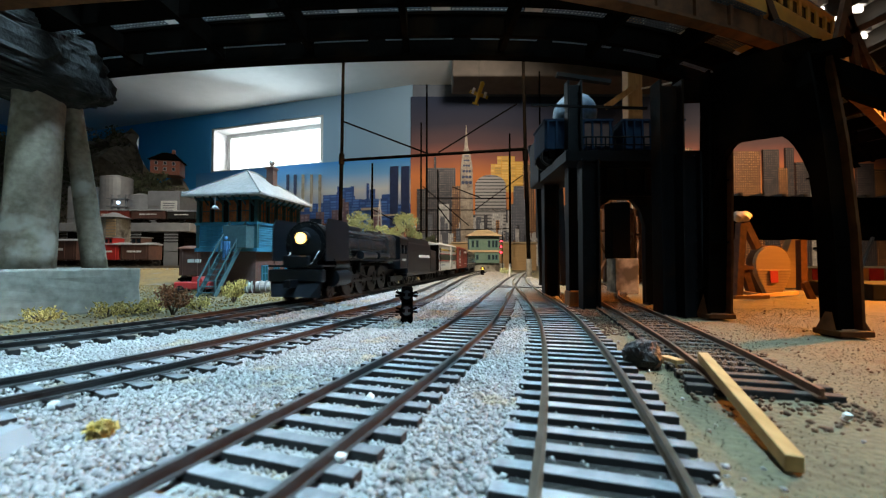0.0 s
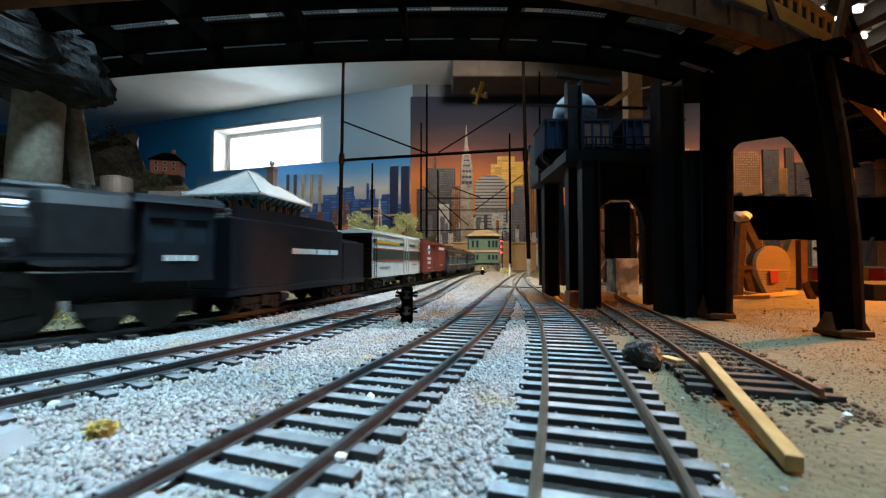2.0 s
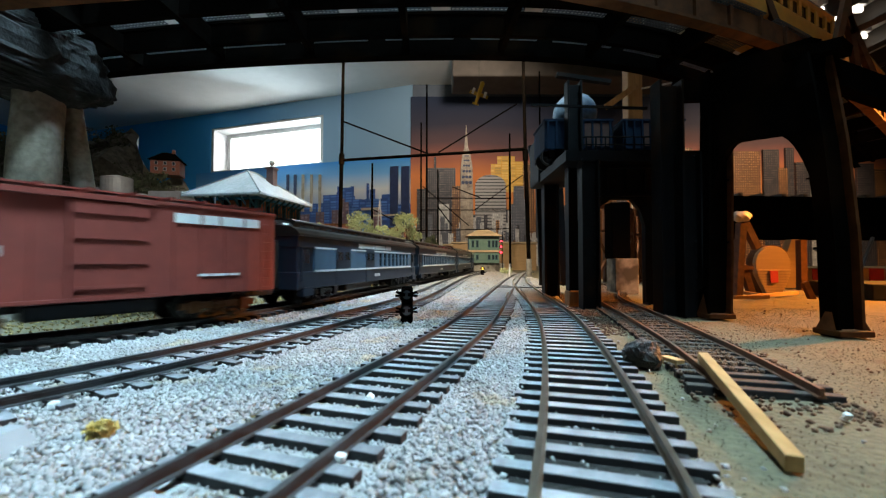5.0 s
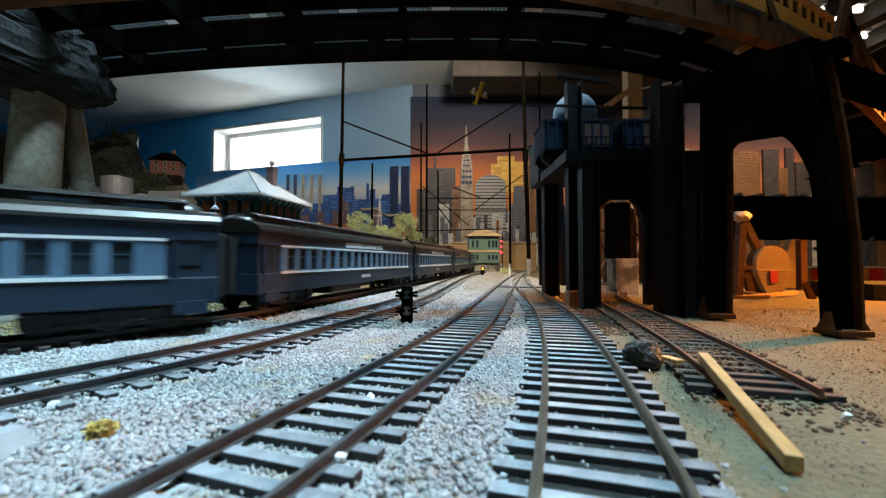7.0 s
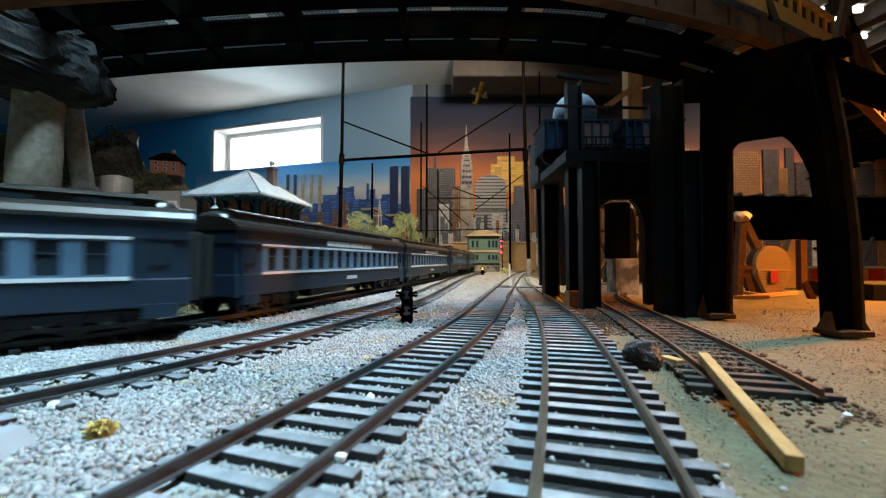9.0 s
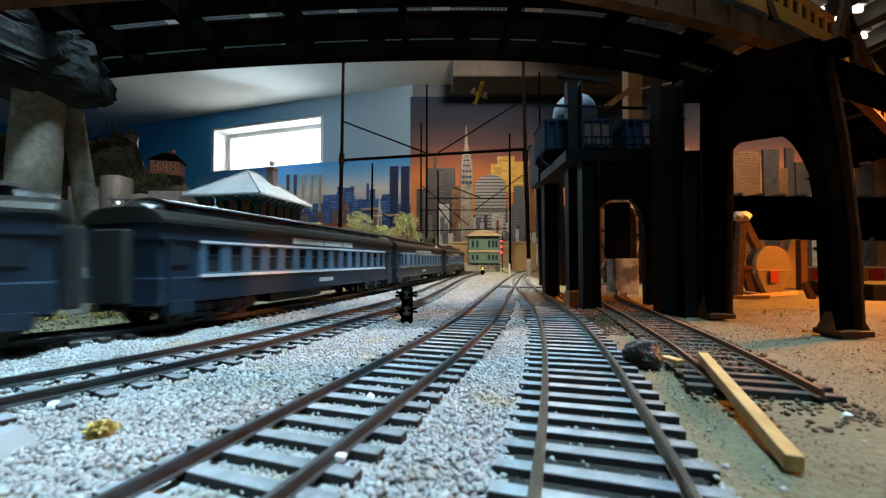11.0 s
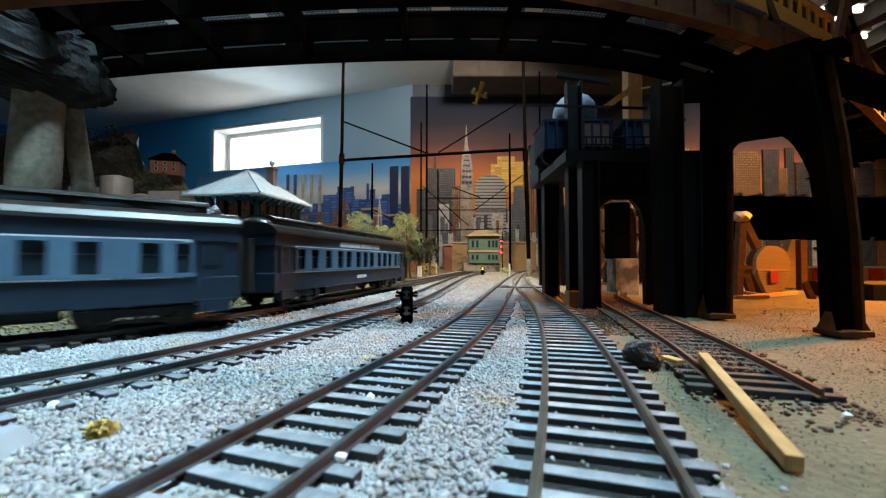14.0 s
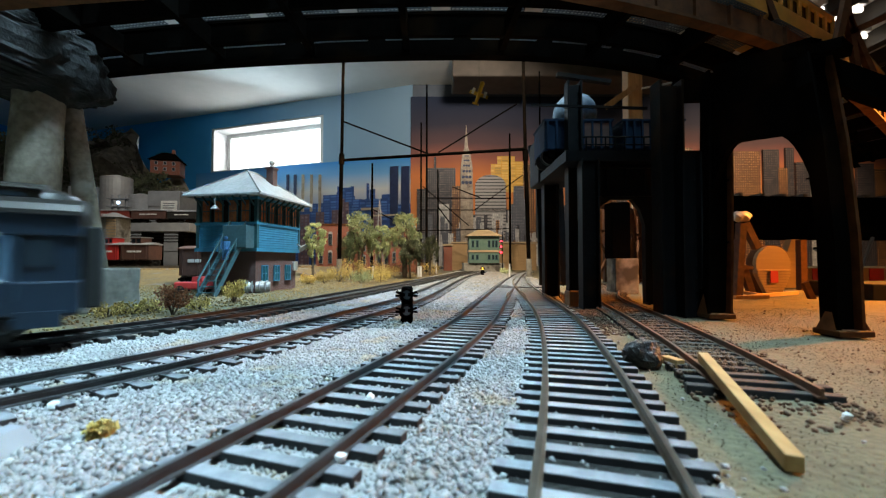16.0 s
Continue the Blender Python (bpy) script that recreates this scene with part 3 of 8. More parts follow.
    stuff("cinders", "dirt", "brown cinder ballast of the rusty siding", "gravel", np.column_stack((p, np.where((dist_to(LINES[4][1], p, 0, 1.2) < 0.0145) & (np.hypot(p[:, 0] - 0.066, p[:, 1] - 0.078) > 0.020), 0.0002, -0.0010))), np.random.default_rng(7).uniform(0.0003, 0.0008, len(p)))
    # straw-coloured scenery by the tower
    p = np.vstack((scatter(11000, -0.36, -0.02, 0.15, 0.6, 8), scatter(12000, -0.5, 0.0, 0.35, 0.9, 12)))
    k = dist_to(LINES[0][1], p, 2.2, 4.1) > 0.018
    p = p[k]
    p = p[p[:, 0] < np.interp(p[:, 1], [0, 0.1, 0.13, 0.22, 0.33, 0.55, 1.0], [-0.3, -0.185, -0.155, -0.12, -0.095, -0.05, 0.03])]
    stuff("dry_grass", "straw", "straw and tan ground scatter beside the tower", "grass", np.column_stack((p, np.full(len(p), -0.0008))), np.random.default_rng(7).uniform(0.0004, 0.0010, len(p)))
    # weeds on the far terrace
    p = scatter(7000, -0.62, -0.25, 0.56, 0.86, 18)
    stuff("terrace_weeds", "straw", "straw-yellow weeds on the yard terrace", "grass", np.column_stack((p, np.full(len(p), 0.0148))), np.random.default_rng(8).uniform(0.0007, 0.0020, len(p)))
    # grit on the bare ground
    p = np.vstack((scatter(22000, 0.03, 0.22, 0.035, 0.24, 21), scatter(4000, 0.06, 0.40, 0.12, 0.5, 22)))
    p = p[(dist_to(LINES[4][1], p, 0, 1.2) > 0.013) & (dist_to(LINES[3][1], p, 0, 0.8) > 0.0125)]
    p = p[p[:, 0] > np.interp(p[:, 1], [0, 0.05, 0.1, 0.2, 0.3, 0.5], [0.030, 0.034, 0.042, 0.066, 0.085, 0.13])]
    stuff("sand", "sand", "grey-green sandy grains on the bare ground", "sand", np.column_stack((p, np.full(len(p), -0.0012))), np.random.default_rng(17).uniform(0.00010, 0.00024, len(p)))
    p = scatter(1000, 0.05, 0.20, 0.05, 0.17, 10)
    k = (dist_to(LINES[4][1], p, 0, 1.2) > 0.016) & (dist_to(LINES[3][1], p, 0, 0.8) > 0.017)
    p = p[k]
    stuff("grit", "dirt", "dark grit strewn on the bare ground", "gravel", np.column_stack((p, np.full(len(p), -0.0012))), np.random.default_rng(7).gamma(2, 0.00007, len(p)) + 0.00010)


ballast()


# ---- the train ----
WHEELS, WHEEL_MESHES = [], {}


def wheel_mesh(r):
    """A flanged wheelset with ribbed wheel faces, its axle on y."""
    if r not in WHEEL_MESHES:
        bm = B()
        for sy in (-1, 1):
            cyl(bm, (0, sy * 0.0073, 0), (0, sy * 0.0096, 0), r, n=20)
            cyl(bm, (0, sy * 0.0066, 0), (0, sy * 0.0074, 0), r + 0.0006, n=20)
            for k in range(3):
                box(bm, (0, sy * 0.0097, 0), (r * 1.5, 0.0006, r * 0.22), rot=Matrix.Rotation(k * math.pi / 3, 4, "Y"))
        cyl(bm, (0, -0.010, 0), (0, 0.010, 0), 0.0011, n=8)
        WHEEL_MESHES[r] = mesh_of("wheelset", bm, "wheel")
    return WHEEL_MESHES[r]


def truck(parent, x, axles=2, material="steel_blue", pitch=0.0245):
    """A bogie under a car: side frames with springs, wheelsets, bolster."""
    bm = B()
    w = pitch * (axles - 1)
    for sy in (-1, 1):
        beam(bm, (x - w / 2 - 0.005, sy * 0.0125, 0.0058), (x + w / 2 + 0.005, sy * 0.0125, 0.0058), 0.0022, 0.0026)
        for i in range(axles):
            xa = x - w / 2 + i * pitch
            box(bm, (xa, sy * 0.0130, 0.0055), (0.0048, 0.0030, 0.0050), bevel=0.0005)
        for i in range(axles - 1):
            xm = x - w / 2 + (i + 0.5) * pitch
            for dx in (-0.0016, 0.0016):
                cyl(bm, (xm + dx, sy * 0.0128, 0.0022), (xm + dx, sy * 0.0128, 0.0060), 0.0012, n=8)
            beam(bm, (xm - pitch * 0.35, sy * 0.0125, 0.0030), (xm + pitch * 0.35, sy * 0.0125, 0.0030), 0.0018, 0.0012)
    box(bm, (x, 0, 0.0065), (0.006, 0.025, 0.003))
    tk = part("truck", bm, material, parent)
    for i in range(axles):
        xa = x - w / 2 + i * pitch
        ws = piece("wheelset", wheel_mesh(0.0052), tk, Matrix.Translation((xa, 0, 0.0052)))
        WHEELS.append((ws, xa, 0.0052))


def roof_prism(bm, length, half, z0, profile, x0=0.0):
    """A roof of the given half profile (y, z) run along the car."""
    pts = [(-y, z) for y, z in profile] + [(y, z) for y, z in reversed(profile) if y > 1e-6]
    a = [bm.verts.new((x0 - length / 2, y, z0 + z)) for y, z in pts]
    b = [bm.verts.new((x0 + length / 2, y, z0 + z)) for y, z in pts]
    bm.faces.new(a)
    bm.faces.new(b[::-1])
    for i in range(len(pts)):
        j = (i + 1) % len(pts)
        bm.faces.new((a[i], a[j], b[j], b[i]))


def bars(parent, name, x, side, z, length, h, words, material="bars", y=0.0):
    """A line of writing as plain bars."""
    bm = B()
    tot = sum(words) + 0.35 * (len(words) - 1)
    u = -0.5
    for wd in words:
        w = wd / tot
        box(bm, (x + (u + w / 2) * length, side * y, z), (w * length, 0.0003, h))
        u += w + 0.35 / tot
    return part(name, bm, material, parent)


def coach(length, windows, label, doors=(), monitor=True):
    """A heavyweight coach; windows: (x of the middle, width) on both sides."""
    t = thing("passenger_coach", label, "passenger car", group="cars of the train")
    L, hw = length, 0.0170
    bm = B()
    box(bm, (0, 0, 0.0130), (L, 2 * hw, 0.0095), bevel=0.0006)
    box(bm, (0, 0, 0.0340), (L, 2 * hw, 0.0068), bevel=0.0004)
    part("body", bm, "coach", t, "dark grey lower side and letter board")
    bm = B()
    box(bm, (0, 0, 0.0242), (L - 0.034, 2 * hw - 0.003, 0.0128))
    part("interior", bm, "dark", t)
    # window band: piers between the windows
    for side in (-1, 1):
        xs = sorted(windows)
        cols = [-L / 2 + 0.0165] + [x + d * w / 2 for x, w in xs for d in (-1, 1)] + [L / 2 - 0.0165]
        rows = [0.0178, 0.0192, 0.0296, 0.0307]
        bm = B()
        vs = [[bm.verts.new((x, side * (hw - 0.0001), z)) for z in rows] for x in cols]
        for i in range(len(cols) - 1):
            for j in range(3):
                if not (i % 2 and j == 1):
                    bm.faces.new((vs[i][j], vs[i + 1][j], vs[i + 1][j + 1], vs[i][j + 1]))
        bmesh.ops.recalc_face_normals(bm, faces=bm.faces)
        bmesh.ops.solidify(bm, geom=bm.faces[:], thickness=0.0010 if bm.faces[0].normal.y * side > 0 else -0.0010)
        part("window_band", bm, "coach_light", t, "lighter grey window band")
        bm = B()
        box(bm, (0, 0, 0), (xs[0][1] + 0.0004, 0.0003, 0.0108))
        me = mesh_of("pane", bm, "glass")
        bm = B()
        box(bm, (0, 0, 0), (xs[0][1] + 0.0002, 0.0004, 0.0006))
        rail_me = mesh_of("sash_rail", bm, "coach")
        for xw, ww in xs:
            pn = piece("pane", me, t, Matrix.Translation((xw, side * (hw - 0.0011), 0.0244)))
            piece("sash_rail", rail_me, pn, Matrix.Translation((0, side * 0.0003, 0.0012)))
        bm = B()
        box(bm, (0, side * hw, 0.0307), (L - 0.033, 0.0005, 0.0010))
        box(bm, (0, side * hw, 0.0179), (L - 0.033, 0.0009, 0.0012))
        part("stripe", bm, "white", t, "thin white stripes")
        bars(t, "lettering", 0, side, 0.0338, 0.066, 0.0031, (3, 5, 7), y=hw + 0.0001)
        bars(t, "car_name", 0, side, 0.0128, 0.015, 0.0022, (1,), y=hw + 0.0001)
    # vestibules with steps, doors and diaphragms
    for e in (-1, 1):
        xe = e * (L / 2 - 0.0085)
        bm = B()
        box(bm, (xe, 0, 0.0242), (0.016, 2 * hw - 0.002, 0.0129))
        for side in (-1, 1):
            box(bm, (xe, side * (hw - 0.0008), 0.0072), (0.010, 0.004, 0.0045))
            box(bm, (xe + 0.005, side * hw, 0.0215), (0.0012, 0.001, 0.018))
        part("vestibule", bm, "coach", t)
        for side in (-1, 1):
            bm = B()
            box(bm, (xe - e * 0.0005, side * (hw - 0.0009), 0.0258), (0.0068, 0.0008, 0.0075))
            part("door_pane", bm, "glass", t)
        bm = B()
        box(bm, (e * (L / 2 + 0.0022), 0, 0.0215), (0.0045, 0.0125, 0.0255), bevel=0.0006)
        part("diaphragm", bm, "dark", t, "black corridor diaphragm")
    # roof with clerestory
    bm = B()
    roof_prism(bm, L + 0.001, hw, 0.0372, [(0.0180, -0.0006), (0.0178, 0.0006), (0.0160, 0.0026), (0.0125, 0.0042), (0.0090, 0.0047), (0.0, 0.0052)])
    rf = part("roof", bm, "coach_roof", t, "sooty dark roof", smooth=False)
    bm = B()
    roof_prism(bm, L - 0.018, hw, 0.0412, [(0.0088, 0.0), (0.0088, 0.0030), (0.0098, 0.0034), (0.0085, 0.0044), (0.0045, 0.0054), (0.0, 0.0057)])
    for e in (-1, 1):
        ball(bm, (e * (L / 2 - 0.0090), 0, 0.0418), 0.0088, 2, (0.85, 1, 0.45))
    part("clerestory", bm, "coach_roof", rf)
    bm = B()
    for i in range(9):
        for side in (-1, 1):
            box(bm, ((i - 4) * L / 10, side * 0.0091, 0.0428), (L / 16, 0.0006, 0.0013))
    part("clerestory_panes", bm, "glass", rf)
    bm = B()
    box(bm, (0.02, 0.005, 0.0060), (0.045, 0.014, 0.0055), bevel=0.0008)
    box(bm, (-0.035, -0.006, 0.0060), (0.03, 0.012, 0.0055), bevel=0.0008)
    cyl(bm, (0.025, -0.011, 0.0055), (0.048, -0.011, 0.0055), 0.0030, n=10)
    box(bm, (0, 0, 0.0080), (L - 0.01, 0.006, 0.002))
    part("underframe", bm, "steel_blue", t)
    for e in (-1, 1):
        truck(t, e * (L / 2 - 0.030), 3 if L > 0.21 else 2, pitch=0.0165 if L > 0.21 else 0.024)
    for xd, wd in doors:
        for side in (-1, 1):
            bm = B()
            box(bm, (xd, side * (hw - 0.0004), 0.0205), (wd, 0.0014, 0.0235))
            dr = part("baggage_door", bm, "coach", t, "dark sliding baggage door")
            bm = B()
            for dx in (-0.25, 0.25):
                box(bm, (xd + dx * wd, side * (hw + 0.0003), 0.0265), (wd * 0.3, 0.0004, 0.005))
            part("door_panes", bm, "glass", dr)
    return t


def house_car(name, L, label, body, roofm, height=0.0345):
    """A box-shaped freight car with ends, ladders and running board."""
    t = thing(name, label, "freight car", group="cars of the train")
    hw = 0.0172
    bm = B()
    box(bm, (0, 0, 0.0105 + height / 2), (L, 2 * hw, height), bevel=0.0004)
    part("body", bm, body, t)
    for e in (-1, 1):
        endm = "steel" if body == "reefer" else body
        bm = B()
        box(bm, (e * (L / 2 + 0.0002), 0, 0.0105 + height / 2), (0.0008, 2 * hw - 0.0006, height - 0.0006))
        pan = part("end_panel", bm, endm, t)
        for i in range(10):
            bm = B()
            box(bm, (e * (L / 2 + 0.0004), 0, 0.0125 + i * height / 10.5), (0.0016, 2 * hw - 0.004, 0.0014), bevel=0.0003)
            part("rib", bm, endm, pan)
    bm = B()
    roof_prism(bm, L + 0.0012, hw, 0.0105 + height, [(0.0178, -0.0006), (0.0178, 0.0004), (0.0, 0.0026)])
    rf = part("roof", bm, roofm, t)
    bm = B()
    box(bm, (0, 0, 0.0141 + height), (L, 0.0066, 0.0006))
    part("running_board", bm, roofm, rf)
    for i in range(int(L / 0.012)):
        bm = B()
        box(bm, (-L / 2 + 0.006 + i * 0.012, 0, 0.0124 + height), (0.0009, 2 * hw, 0.0014))
        part("roof_rib", bm, roofm, rf)
    for e in (-1, 1):
        for side in (-1, 1):
            bm = B()
            for dx in (0.002, 0.0065):
                cyl(bm, (e * (L / 2 - dx), side * (hw + 0.0009), 0.010), (e * (L / 2 - dx), side * (hw + 0.0009), 0.0100 + height * 0.93), 0.00022, n=6)
            for i in range(8):
                z = 0.012 + i * height * 0.115
                cyl(bm, (e * (L / 2 - 0.002), side * (hw + 0.0009), z), (e * (L / 2 - 0.0065), side * (hw + 0.0009), z), 0.0002, n=6)
            part("ladder", bm, "steel" if body == "reefer" else body, t)
    bm = B()
    box(bm, (0, 0, 0.0088), (L - 0.004, 0.006, 0.003))
    box(bm, (0, 0, 0.0070), (L * 0.3, 0.012, 0.005), bevel=0.0006)
    for e in (-1, 1):
        box(bm, (e * (L / 2 + 0.005), 0, 0.0085), (0.012, 0.0035, 0.0035), bevel=0.0005)
    part("underframe", bm, "steel_blue", t)
    for e in (-1, 1):
        truck(t, e * (L / 2 - 0.022), 2, "rust_and_lit_steel" if body == "boxcar" else "steel_blue", 0.0205)
    return t, hw


def reefer():
    L, h = 0.136, 0.0345
    t, hw = house_car("refrigerator_car", L, "white express refrigerator car with dark green, yellow and red stripes", "reefer", "reefer", h)
    for side in (-1, 1):
        y = side * (hw + 0.0001)
        bm = B()
        box(bm, (0, y, 0.0285), (L - 0.0012, 0.0004, 0.0084))
        part("stripe", bm, "green", t, "broad dark green stripe")
        for z in (0.0331, 0.0239):
            bm = B()
            box(bm, (0, y, z), (L - 0.0012, 0.0005, 0.0007))
            part("stripe", bm, "red", t, "thin red stripe")
        for x0, w in ((0.032, 0.058), (-0.0585, 0.019)):
            bm = B()
            box(bm, (x0, y, 0.0385), (w, 0.0005, 0.0026))
            part("stripe", bm, "yellow", t, "golden yellow stripe")
        for x0, w in ((0.0640, 0.0060), (-0.0232, 0.0516), (-0.0690, 0.0010)):
            bm = B()
            box(bm, (x0, y, 0.0385), (w, 0.0005, 0.0026))
            part("stripe", bm, "green", t, "dark green stripe")
        bm = B()
        box(bm, (-0.018, side * (hw + 0.0004), 0.0275), (0.016, 0.0009, 0.0325))
        door = part("door", bm, "reefer", t, "white hinged door")
        bm = B()
        box(bm, (-0.018, side * (hw + 0.0010), 0.0285), (0.016, 0.0004, 0.0084))
        part("door_stripe", bm, "green", door)
        bm = B()
        for dx in (-0.0035, 0.0035):
            cyl(bm, (-0.018 + dx, side * (hw + 0.0014), 0.0125), (-0.018 + dx, side * (hw + 0.0014), 0.0425), 0.00025, n=6)
        part("lock_bar", bm, "silver", door)
        bars(t, "lettering", 0.040, side, 0.0180, 0.024, 0.0018, (5, 3, 4), "grey", y=hw + 0.0001)
        bars(t, "lettering", -0.048, side, 0.0198, 0.016, 0.0018, (5, 3), "grey", y=hw + 0.0001)
    return t


def boxcar():
    L, h = 0.121, 0.0340
    t, hw = house_car("boxcar", L, "freight-car-red steel boxcar with a round white emblem", "boxcar", "boxcar", h)
    for side in (-1, 1):
        y = side * (hw + 0.0003)
        bm = B()
        cyl(bm, (side * 0.034, y - side * 0.0003, 0.0365), (side * 0.034, y + side * 0.0002, 0.0365), 0.0056, n=28)
        em = part("emblem", bm, "bars", t, "round pale emblem")
        bm = B()
        box(bm, (side * 0.034, y + side * 0.0003, 0.0365), (0.0104, 0.0004, 0.0026))
        part("emblem_band", bm, "denim", em)
        bars(t, "lettering", side * 0.034, side, 0.0262, 0.017, 0.0030, (2, 1, 1, 1), y=hw + 0.0003)
        bars(t, "lettering", side * 0.034, side, 0.0215, 0.013, 0.0028, (2, 2), y=hw + 0.0003)
        bars(t, "lettering", side * 0.034, side, 0.0155, 0.014, 0.0010, (2, 3, 2), y=hw + 0.0003)
        bars(t, "lettering", side * -0.036, side, 0.0395, 0.034, 0.0036, (2, 3, 2, 3), y=hw + 0.0003)
        bars(t, "lettering", side * -0.036, side, 0.0180, 0.016, 0.0010, (2, 3, 2), y=hw + 0.0003)
        bm = B()
        box(bm, (0, side * (hw + 0.0006), 0.0270), (0.0215, 0.0012, 0.0310))
        for i in range(4):
            box(bm, (0, side * (hw + 0.0013), 0.0150 + i * 0.008), (0.0205, 0.0008, 0.0010))
        door = part("door", bm, "boxcar", t, "ribbed sliding door")
        for z in (0.0115, 0.0435):
            bm = B()
            box(bm, (side * 0.010, side * (hw + 0.0010), z), (0.046, 0.0012, 0.0009))
            part("door_track", bm, "boxcar", t)
        for i in range(-6, 7):
            if abs(i) > 1:
                bm = B()
                box(bm, (i * 0.0095, side * (hw + 0.0001), 0.0275), (0.0005, 0.0005, 0.0330))
                part("side_seam", bm, "boxcar", t)
    return t


DRIVERS, RODS = [], []


def locomotive():
    K = 0.82
    t = thing("steam_locomotive", "black steam locomotive with smoke deflectors and a lit headlight", "locomotive")
    # x forward; the front coupler at about x = 0.105
    bm = B()
    cyl(bm, (-0.045, 0, 0.0335), (0.082, 0, 0.0335), 0.0135, n=28)
    cyl(bm, (0.080, 0, 0.0335), (0.0865, 0, 0.0335), 0.0142, n=28)
    box(bm, (-0.055, 0, 0.0335), (0.036, 0.029, 0.027), bevel=0.006)
    boiler = part("boiler", bm, "loco_graphite", t, "long black boiler", smooth=False)
    for x in (-0.03, -0.008, 0.014, 0.034, 0.054):
        bm = B()
        cyl(bm, (x, 0, 0.0335), (x + 0.0014, 0, 0.0335), 0.0138, n=28)
        part("boiler_band", bm, "loco_graphite", boiler)
    bm = B()
    cyl(bm, (0.0865, 0, 0.0335), (0.0880, 0, 0.0335), 0.0128, n=28)
    ball(bm, (0.0880, 0, 0.0335), 0.0105, 2, (0.22, 1, 1))
    for i in range(14):
        a = i * 6.283 / 14
        cyl(bm, (0.0875, 0.0118 * math.cos(a), 0.0335 + 0.0118 * math.sin(a)), (0.0888, 0.0118 * math.cos(a), 0.0335 + 0.0118 * math.sin(a)), 0.0006, n=6)
    part("smokebox_front", bm, "steel_blue", t)
    bm = B()
    cyl(bm, (0.0890, 0, 0.0370), (0.0945, 0, 0.0370), 0.0042, n=20)
    hl = part("headlight", bm, "steel_blue", t)
    bm = B()
    cyl(bm, (0.0945, 0, 0.0370), (0.0952, 0, 0.0370), 0.0034, n=20)
    part("lens", bm, "bulb", hl, "glowing warm headlight lens")
    for sy in (-1, 1):
        bm = B()
        prism(bm, [(0.060, 0.0235), (0.097, 0.0235), (0.097, 0.0440), (0.0935, 0.0485), (0.064, 0.0485), (0.060, 0.0460)], sy * 0.0168, sy * 0.0174)
        part("smoke_deflector", bm, "steel_blue", t, "tall flat smoke deflector plate")
    bm = B()
    cyl(bm, (0.074, 0, 0.046), (0.074, 0, 0.0500), 0.0036, 0.0042, n=16)
    part("chimney", bm, "steel_blue", t)
    bm = B()
    box(bm, (0.022, 0, 0.0465), (0.042, 0.0105, 0.0055), bevel=0.0022)
    part("sand_dome", bm, "steel_blue", t)
    bm = B()
    box(bm, (-0.040, 0, 0.0468), (0.020, 0.009, 0.004), bevel=0.0016)
    part("steam_dome", bm, "steel_blue", t)
    bm = B()
    cyl(bm, (0.053, 0, 0.046), (0.053, 0, 0.0502), 0.0016, n=10)
    part("whistle", bm, "steel_blue", t)
    for x in (-0.054, -0.058):
        bm = B()
        cyl(bm, (x, 0.002, 0.046), (x, 0.002, 0.0495), 0.0009, n=8)
        part("safety_valve", bm, "steel_blue", t)
    bm = B()
    for sy in (-1, 1):
        cyl(bm, (-0.04, sy * 0.0125, 0.0420), (0.072, sy * 0.0125, 0.0420), 0.0004, n=6)
        cyl(bm, (-0.02, sy * 0.0150, 0.0310), (0.05, sy * 0.0150, 0.0310), 0.0006, n=6)
        cyl(bm, (0.0, sy * 0.0155, 0.0275), (0.032, sy * 0.0155, 0.0275), 0.0030, n=12)
        cyl(bm, (-0.035, sy * 0.0155, 0.0275), (-0.008, sy * 0.0155, 0.0275), 0.0026, n=12)
        for x in (0.058, 0.03, 0.0, -0.03):
            cyl(bm, (x, sy * 0.0142, 0.028), (x, sy * 0.012, 0.042), 0.0005, n=6)
    part("piping", bm, "steel_blue", t)
    bm = B()
    for sy in (-1, 1):
        box(bm, (0.010, sy * 0.0155, 0.0242), (0.150, 0.0050, 0.0009))
    part("running_board", bm, "steel_blue", t)
    # frame, cylinders, pilot
    bm = B()
    box(bm, (0.0, 0, 0.0150), (0.185, 0.011, 0.009))
    part("frame", bm, "steel_blue", t)
    for sy in (-1, 1):
        bm = B()
        cyl(bm, (0.058, sy * 0.0140, 0.0130), (0.080, sy * 0.0140, 0.0130), 0.0052, n=20)
        cyl(bm, (0.057, sy * 0.0140, 0.0215), (0.081, sy * 0.0140, 0.0215), 0.0034, n=16)
        box(bm, (0.069, sy * 0.0115, 0.0172), (0.019, 0.007, 0.010))
        part("cylinder", bm, "steel_blue", t)
    bm = B()
    box(bm, (0.099, 0, 0.0150), (0.006, 0.0345, 0.0070), bevel=0.0006)
    box(bm, (0.092, 0, 0.0205), (0.020, 0.0340, 0.0012))
    box(bm, (0.0995, 0.0, 0.0230), (0.005, 0.016, 0.0070), bevel=0.0008)
    box(bm, (0.106, 0, 0.0105), (0.010, 0.0040, 0.0045), bevel=0.0006)
    pil = part("pilot_beam", bm, "steel_blue", t)
    bm = B()
    v = []
    for x, w, z in ((0.1005, 0.0165, 0.0115), (0.1075, 0.0120, 0.0030), (0.1000, 0.0155, 0.0025)):
        v.append([bm.verts.new((x, s * w, z)) for s in (-1, 1)])
    bm.faces.new((v[0][0], v[0][1], v[1][1], v[1][0]))
    bm.faces.new((v[1][0], v[1][1], v[2][1], v[2][0]))
    bm.faces.new((v[2][0], v[2][1], v[0][1], v[0][0]))
